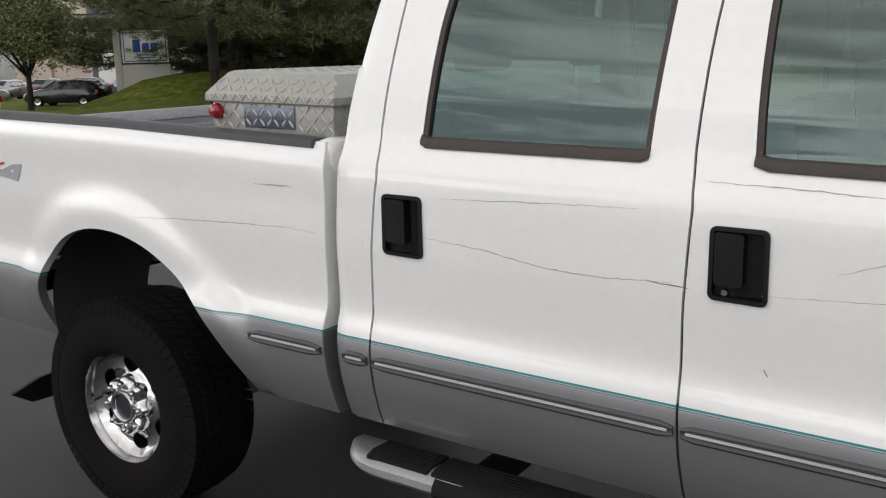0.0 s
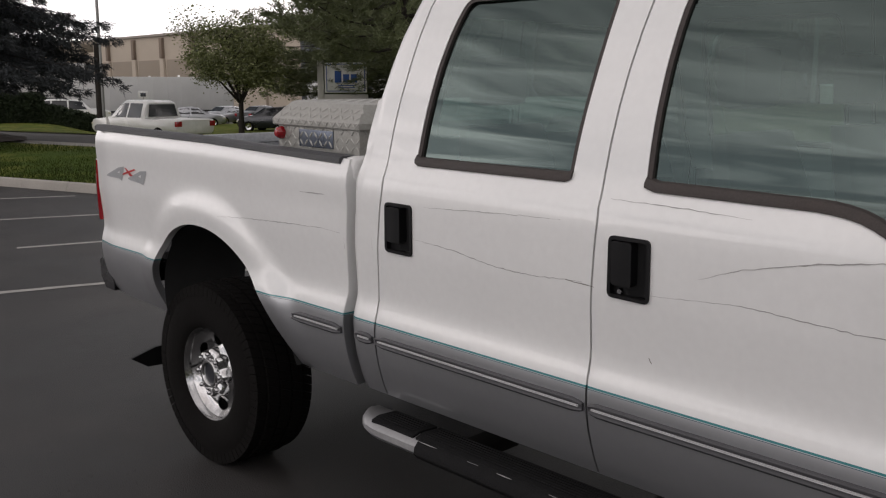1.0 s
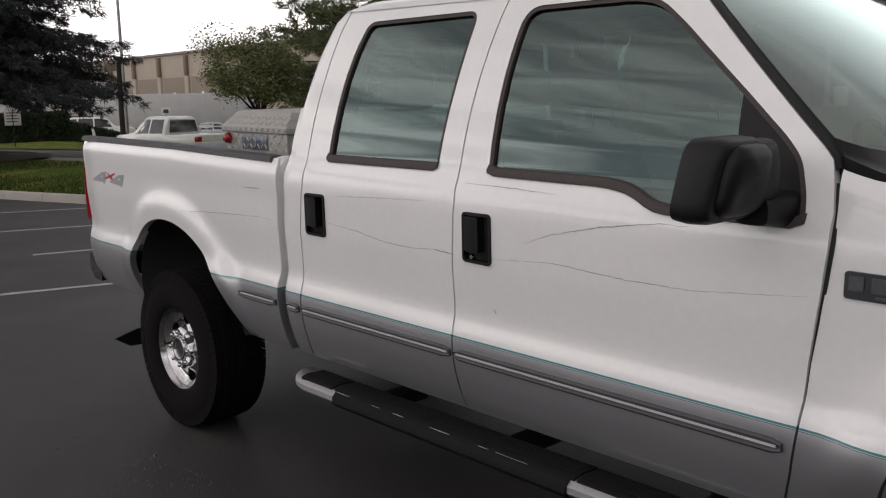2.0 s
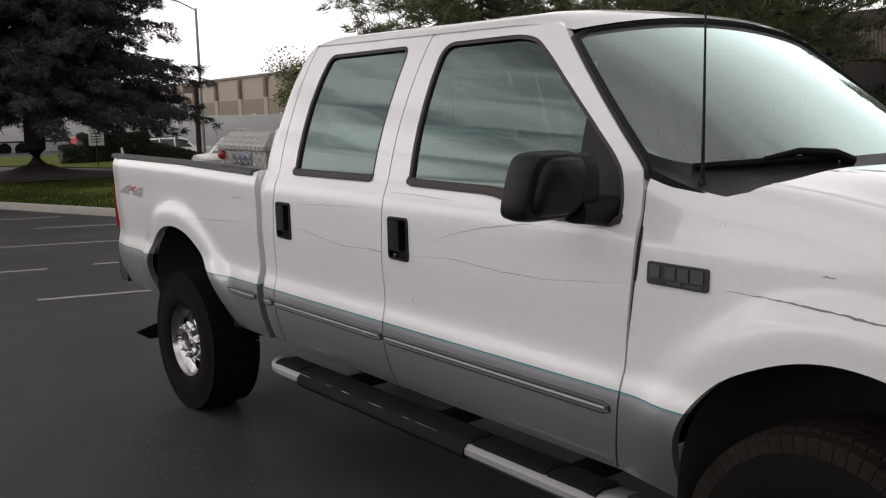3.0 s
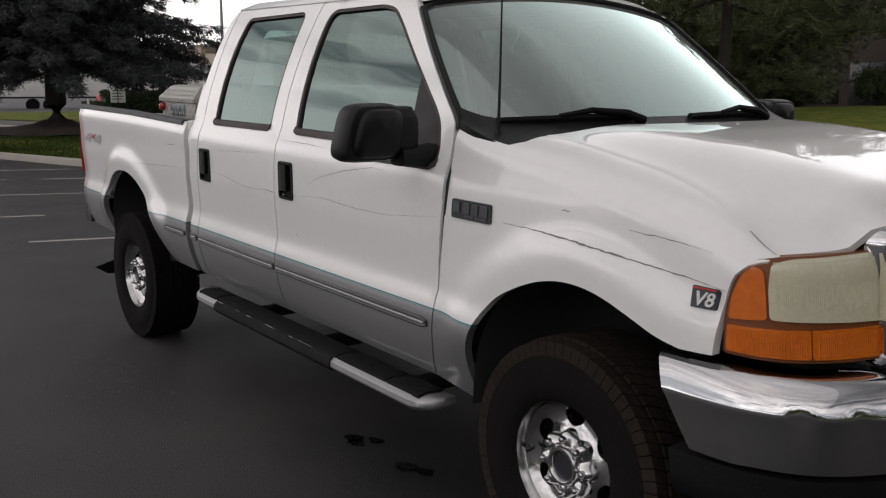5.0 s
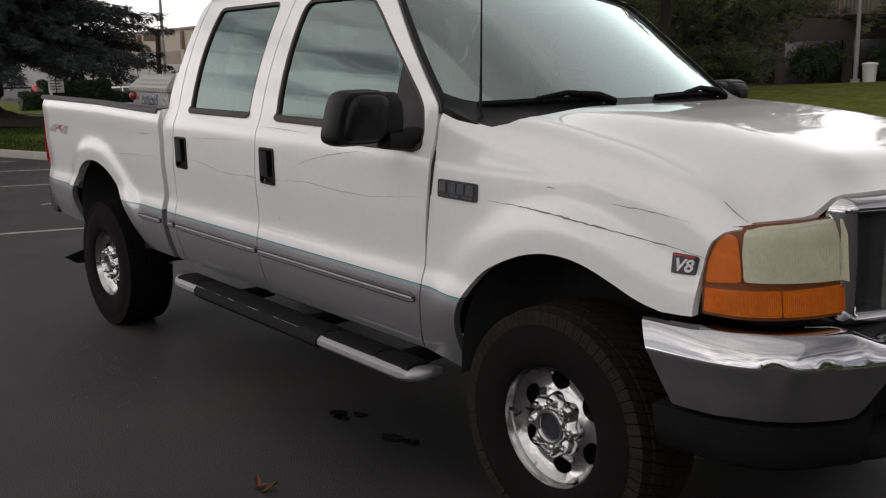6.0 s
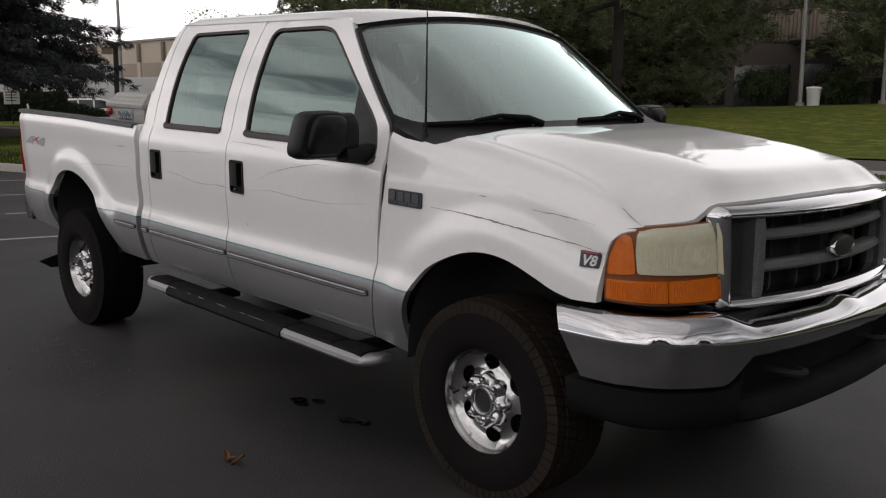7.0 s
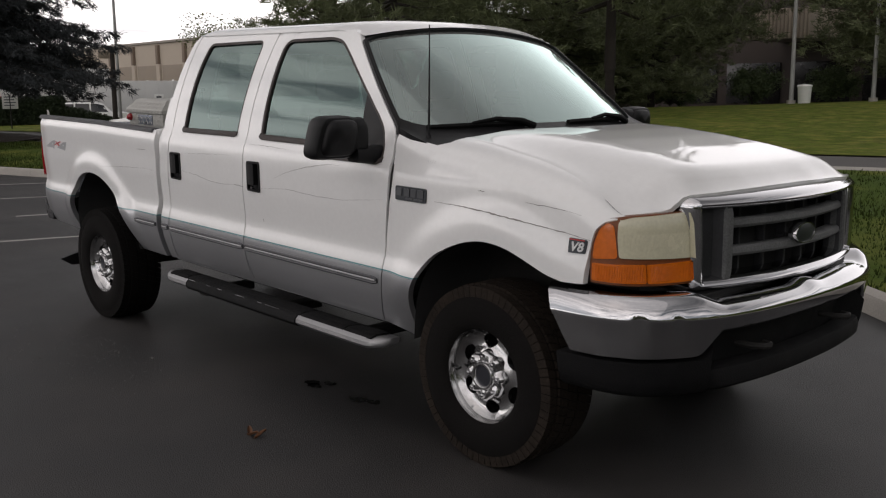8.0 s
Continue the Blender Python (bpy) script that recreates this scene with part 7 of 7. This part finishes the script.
# the low dark office block among the trees
office = thing("office_building", "dark office building with a beige fascia among trees", "building")
BROWNGLASS = shader("brown_black_glazing", (0.012, 0.011, 0.011), 0.25, 0, 0.2, 0.5, 10)
bm = bmesh.new()
box(bm, (-62, 66, -1.5), (30, 90, 9.0), 0.05)
part("wall", bm, shader("dark_brick", (0.055, 0.043, 0.037), 0.9, 0, 0.2, 0.6, 20, 0.2), office)
for k in range(15):
    bm = bmesh.new()
    x = -56 + 5.5 * k
    box(bm, (x, 65.9, 0.5), (x + 4.6, 66.05, 3.6), 0.02)
    part("window", bm, BROWNGLASS, office)
bm = bmesh.new()
box(bm, (-29.5, 60.5, 5.1), (-24.6, 66.0, 7.2), 0.05)
fascia = part("canopy", bm, BEIGE, office, "ribbed beige canopy")
for k in range(17):
    bm = bmesh.new()
    x = -29.4 + 0.285 * k
    box(bm, (x, 60.42, 5.15), (x + 0.1, 60.52, 7.15), 0.01)
    part("rib", bm, TAN, fascia)

# unseen trees added round the lot: close the horizon, block low sky light
rnd = random.Random(9)
verts, faces = [], []
for k in range(26000):
    a = rnd.uniform(-2.9, 0.9) if rnd.random() < 0.8 else rnd.uniform(0.9, 3.4)
    d = rnd.uniform(120, 150) if abs(a) > 0.95 else rnd.uniform(38, 52)
    top = (13 if abs(a) > 0.95 else 12) + 5.0 * noise.noise((a * 6, 0.2, 0)) + 3.5 * noise.noise((a * 25, 1.7, 0))
    p = Vector((d * math.cos(a), d * math.sin(a), rnd.random() ** 0.8 * top - 1.0))
    if p.x < -40 and p.y > 20:
        continue
    x, y = Vector((rnd.gauss(0, 1), rnd.gauss(0, 1), rnd.gauss(0, 1))).normalized(), Vector((rnd.gauss(0, 1), rnd.gauss(0, 1), rnd.gauss(0, 1))).normalized()
    k2 = len(verts)
    verts += [p, p + x * 1.3, p + y * 1.3]
    faces.append((k2, k2 + 1, k2 + 2))
tagged(new("far_trees", mesh_of("far_trees", verts, faces, PINE)), label="unseen dark tree line added round the lots", category="trees", kind="stuff")


# small things on the truck
def un(x, z):
    """From true x and height to the truck's unraked drawing."""
    x0 = x
    for _ in range(6):
        x0 = x - float(np.interp(x0, LONG[0], LONG[1]))
    return x0, z - 0.012 + RAKE * x


def scratch(points, place, parent, width=0.003, mat=None, seed=1, name="scratch"):
    """A thin line laid on a panel: a scratch worn into the paint, also a crease's shade."""
    rnd = random.Random(seed)
    pts = [un(*p) for p in points]
    bm = bmesh.new()
    rows = []
    cum = [0.0]
    for a, b in zip(pts, pts[1:]):
        cum.append(cum[-1] + math.dist(a, b))
    for c in np.linspace(0, cum[-1], max(6, int(cum[-1] / 0.015))):
        x, z = float(np.interp(c, cum, [p[0] for p in pts])), float(np.interp(c, cum, [p[1] for p in pts]))
        e = 0.25 + 0.75 * math.sin(math.pi * min(1, max(0.0, c / cum[-1])))
        w = width * e * rnd.uniform(0.5, 1.2) / 2
        z += rnd.gauss(0, 0.0008)
        rows.append([place(x, z - w, -0.0012), place(x, z + w, -0.0012)])
    loft(bm, rows, closed=False)
    return part(name, bm, mat or SCRATCH, parent, smooth=0)


rs, fs = on_side(-1), on_fender(-1)
DARKLINE = shader("dark_scratch_crease", (0.21, 0.195, 0.18), 0.8)
for k, (pts, w, mat) in enumerate((
        ([(1.402, 1.181), (1.59, 1.164), (1.76, 1.136), (1.918, 1.129), (2.09, 1.138)], 0.0028, None),
        ([(2.444, 1.193), (2.567, 1.234), (2.742, 1.27), (2.945, 1.296), (3.032, 1.293)], 0.0034, None),
        ([(2.291, 1.13), (2.569, 1.144), (2.829, 1.125), (3.054, 1.123), (3.188, 1.135), (3.37, 1.15)], 0.0024, None),
        ([(0.251, 1.149), (0.595, 1.161), (0.92, 1.167), (1.032, 1.159)], 0.0024, None),
        ([(1.462, 1.287), (1.752, 1.297), (2.009, 1.301)], 0.0020, None),
        ([(2.161, 1.37), (2.364, 1.362), (2.567, 1.352)], 0.0022, None),
        ([(0.80, 1.285), (0.95, 1.286)], 0.004, None), ([(1.05, 1.15), (1.052, 1.09)], 0.02, DARKLINE),
        ([(1.20, 1.165), (1.202, 1.12)], 0.016, DARKLINE), ([(2.03, 1.135), (2.13, 1.128)], 0.004, DARKLINE), ([(2.30, 0.96), (2.31, 0.945)], 0.008, DARKLINE))):
    scratch(pts, rs, truck, w, mat, k)
# dark line painting the shade along the flare's top crease
crease = [(3.712, 1.166), (3.83, 1.163), (3.944, 1.158), (4.06, 1.150), (4.174, 1.138), (4.327, 1.118), (4.472, 1.096), (4.56, 1.080)]
scratch(crease, fs, truck, 0.0055, DARKLINE, 31)
scratch([(4.247, 1.205), (4.515, 1.185)], fs, truck, 0.003, DARKLINE, 32)
scratch([(3.98, 1.235), (4.02, 1.234)], fs, truck, 0.004, DARKLINE, 33)
for k in range(4):
    scratch([(3.648 + 0.014 * k, 1.334), (3.655 + 0.015 * k, 1.356)], fs, truck, 0.002, None, 40 + k)
# front end of the hood's shut line
seam = bmesh.new()
rows = []
for x, z in ((4.566, 1.264), (4.590, 1.250), (4.612, 1.232), (4.632, 1.211), (4.648, 1.190)):
    x0 = un(x, z)[0]
    best = min(np.linspace(ZS(x0) - 0.12, ZS(x0) + 0.11, 60), key=lambda v: abs(fs(x0, v, 0).z - z))
    rows.append([fs(x0 - 0.003, best, -0.0015), fs(x0 + 0.003, best, -0.0015)])
loft(seam, rows, closed=False)
part("shut_line", seam, GAP, truck, smooth=0)


def lettering(text, x0, z0, size, place, mat, parent, lift, shear=0.0, name="lettering", fat=0.0, wide=1.0):
    """Raised letters carried on to a panel."""
    c = bpy.data.curves.new("lettering", "FONT")
    c.body, c.size, c.shear, c.extrude, c.offset = text, size, shear, 0.002, fat
    c.resolution_u = 3
    tmp = bpy.data.objects.new("lettering", c)
    me = bpy.data.meshes.new_from_object(tmp)
    bpy.data.objects.remove(tmp)
    bpy.data.curves.remove(c)
    for v in me.vertices:
        v.co = place(x0 + v.co.x * wide, z0 + v.co.y, -lift - v.co.z)
    me.materials.append(mat)
    ob = new(name, me)
    ob.parent = parent
    return ob


# bed-side decal: two slanted grey figures and a red cross between them
def decal(points, holes, mat, lift):
    bm = bmesh.new()
    sheet(bm, [un(*p) for p in points], [[un(*p) for p in h] for h in holes], lambda u, v, d: rs(u, v, -lift), 0.05, 0.03, 0)
    return part("decal", bm, mat, truck)


decal([(-0.776, 1.251), (-0.644, 1.287), (-0.584, 1.294), (-0.613, 1.233), (-0.644, 1.242), (-0.724, 1.244), (-0.777, 1.246)], [[(-0.655, 1.266), (-0.630, 1.276), (-0.635, 1.263)]], DECAL, 0.002)
decal([(-0.556, 1.247), (-0.428, 1.282), (-0.368, 1.285), (-0.404, 1.227), (-0.443, 1.233), (-0.533, 1.241)], [[(-0.448, 1.260), (-0.421, 1.268), (-0.427, 1.255)]], DECAL, 0.002)
decal([(-0.580, 1.290), (-0.563, 1.288), (-0.499, 1.260), (-0.528, 1.256)], [], DECALRED, 0.003)
decal([(-0.601, 1.258), (-0.595, 1.266), (-0.480, 1.289), (-0.468, 1.284)], [], DECALRED, 0.004)
# model badge, its lettering kept to plain bars
x0, z0 = un(3.556, 1.189)
bm = bmesh.new()
shape = rounded([(x0 - 0.106, z0 - 0.033), (x0 + 0.106, z0 - 0.033), (x0 + 0.106, z0 + 0.032), (x0 - 0.106, z0 + 0.032)], 0.010)
sheet(bm, shape, [], lambda u, v, d: fs(u, v, d - 0.008), 0.05, 0.03, 0.01)
badge = part("model_badge", bm, BADGE, truck, "dark badge with grey raised bars")
for a, b, c, d in ((-0.094, -0.058, -0.012, 0.023), (-0.040, -0.003, -0.012, 0.023), (0.005, 0.042, -0.012, 0.023), (0.050, 0.092, -0.012, 0.023), (-0.030, 0.020, -0.026, -0.019), (0.028, 0.088, -0.026, -0.019)):
    bm = bmesh.new()
    sheet(bm, [(x0 + a, z0 + c), (x0 + b, z0 + c), (x0 + b, z0 + d), (x0 + a, z0 + d)], [], lambda u, v, dd: fs(u, v, dd - 0.0115), 0.05, 0.05, 0.004)
    part("badge_bar", bm, BADGEGREY, badge)
# engine badge
x0, z0 = un(4.508, 1.056)
bm = bmesh.new()
sheet(bm, rounded([(x0 - 0.036, z0 - 0.028), (x0 + 0.032, z0 - 0.028), (x0 + 0.040, z0 + 0.020), (x0 + 0.034, z0 + 0.026), (x0 - 0.040, z0 + 0.028)], 0.004), [], lambda u, v, d: fs(u, v, d - 0.006), 0.03, 0.03, 0.008)
v8 = part("engine_badge", bm, BADGE, truck, "small dark engine badge")
lettering("V8", x0 - 0.030, z0 - 0.020, 0.050, fs, shader("silver_letter", (0.62, 0.62, 0.62), 0.4), v8, 0.0085, 0.2, "lettering", 0.001)
bm = bmesh.new()
sheet(bm, [(x0 - 0.036, z0 + 0.0215), (x0 + 0.030, z0 + 0.0205), (x0 + 0.030, z0 + 0.0245), (x0 - 0.036, z0 + 0.0255)], [], lambda u, v, d: fs(u, v, d - 0.009), 0.05, 0.05, 0.002)
part("text_bar", bm, DECALRED, v8)

# tread-plate tool box across the bed
chest = thing("tool_box", "bright tread-plate aluminium tool box across the truck bed", "tool box", at=pose(0.803, 0, 1.434, 0, radians(1) * 57.3 * 0.0235 * 57.3, 0))
HX, HY = 0.245, 0.905
bm = bmesh.new()
box(bm, (-HX, -HY, 0.0), (HX, HY, 0.105), 0.006)
part("body", bm, TREADPLATE, chest)
bm = bmesh.new()
rings = []
for hx, hy, z in ((HX + 0.012, HY + 0.012, 0.088), (HX + 0.015, HY + 0.015, 0.092), (HX + 0.015, HY + 0.015, 0.112), (HX + 0.012, HY + 0.010, 0.118), (HX - 0.030, HY - 0.045, 0.176), (HX - 0.045, HY - 0.06, 0.182)):
    rings.append([(-hx, -hy, z), (hx, -hy, z), (hx, hy, z), (-hx, hy, z)])
loft(bm, rings)
lid = part("lid", bm, TREADPLATE, chest, "bevelled tread-plate lid", 20)


def lozenges(origin, u, v, nu, nv, pitch, parent, mat=None):
    """Raised diamonds of tread plate, turned left and right by turns."""
    origin, u, v = Vector(origin), Vector(u).normalized(), Vector(v).normalized()
    n = u.cross(v).normalized()
    verts, faces = [], []
    for i in range(nu):
        for j in range(nv):
            c = origin + u * pitch * (i + 0.5) + v * pitch * (j + 0.5)
            ang = radians(48 if (i + j) % 2 else -48)
            a = u * math.cos(ang) + v * math.sin(ang)
            b = n.cross(a)
            k = len(verts)
            verts += [c - a * 0.016, c - a * 0.006 - b * 0.0042, c + a * 0.006 - b * 0.0042, c + a * 0.016, c + a * 0.006 + b * 0.0042, c - a * 0.006 + b * 0.0042, c + n * 0.0020 - a * 0.006, c + n * 0.0020 + a * 0.006]
            faces += [(k, k + 1, k + 6), (k + 1, k + 2, k + 7, k + 6), (k + 2, k + 3, k + 7), (k + 3, k + 4, k + 7), (k + 4, k + 5, k + 6, k + 7), (k + 5, k, k + 6)]
    ob = new("tread_diamond", mesh_of("tread_diamond", verts, faces, mat or TREADPLATE))
    ob.parent = parent
    return tagged(ob, kind="stuff")


body = chest.children[0]
lozenges((-HX + 0.004, -HY - 0.0005, 0.004), (1, 0, 0), (0, 0, 1), 17, 3, 0.029, body)
lozenges((-HX + 0.004, -HY - 0.011, 0.119), (1, 0, 0), (0, 0.055, 0.058), 16, 2, 0.031, lid)
lozenges((-HX - 0.010, -HY - 0.0152, 0.0935), (1, 0, 0), (0, 0, 1), 24, 1, 0.0215, lid)
lozenges((-HX + 0.047, -HY + 0.062, 0.1822), (1, 0, 0), (0, 1, 0), 13, 52, 0.031, lid)
lozenges((HX + 0.0005, -HY + 0.01, 0.004), (0, 1, 0), (0, 0, 1), 56, 3, 0.031, body)
bm = bmesh.new()
box(bm, (-0.105, -HY - 0.004, 0.014), (0.100, -HY - 0.0005, 0.078), 0.003)
plate = part("name_plate", bm, shader("blue_grey_plate", (0.13, 0.15, 0.19), 0.3, 0.7, 0.1, 8, 90), chest, "blue-grey tread plate panel")
lozenges((-0.103, -HY - 0.0045, 0.016), (1, 0, 0), (0, 0, 1), 7, 2, 0.029, plate)
bm = bmesh.new()
lathe(bm, [(0.0, -0.026), (0.014, -0.024), (0.022, -0.014), (0.025, 0.0), (0.025, 0.008)], 20, Matrix.Translation((-HX + 0.025, -HY - 0.004, 0.058)))
part("marker_lamp", bm, RED, chest, "round red marker lamp")
# small upright clip on the tailgate corner
bm = bmesh.new()
tube(bm, [R(-0.93, -0.90, 1.44), R(-0.935, -0.90, 1.475), R(-0.945, -0.90, 1.495)], [0.010, 0.008, 0.006], 8)
part("tailgate_latch", bm, TREADPLATE, truck)
# tie-downs on the far bed wall
for x in (0.15, 0.52):
    bm = bmesh.new()
    lathe(bm, [(0.0, 0.0), (0.022, 0.0), (0.028, 0.008), (0.028, 0.014)], 16, Matrix.Translation(R(x, 0.832, 1.30)))
    part("tie_down", bm, TREADPLATE, truck)
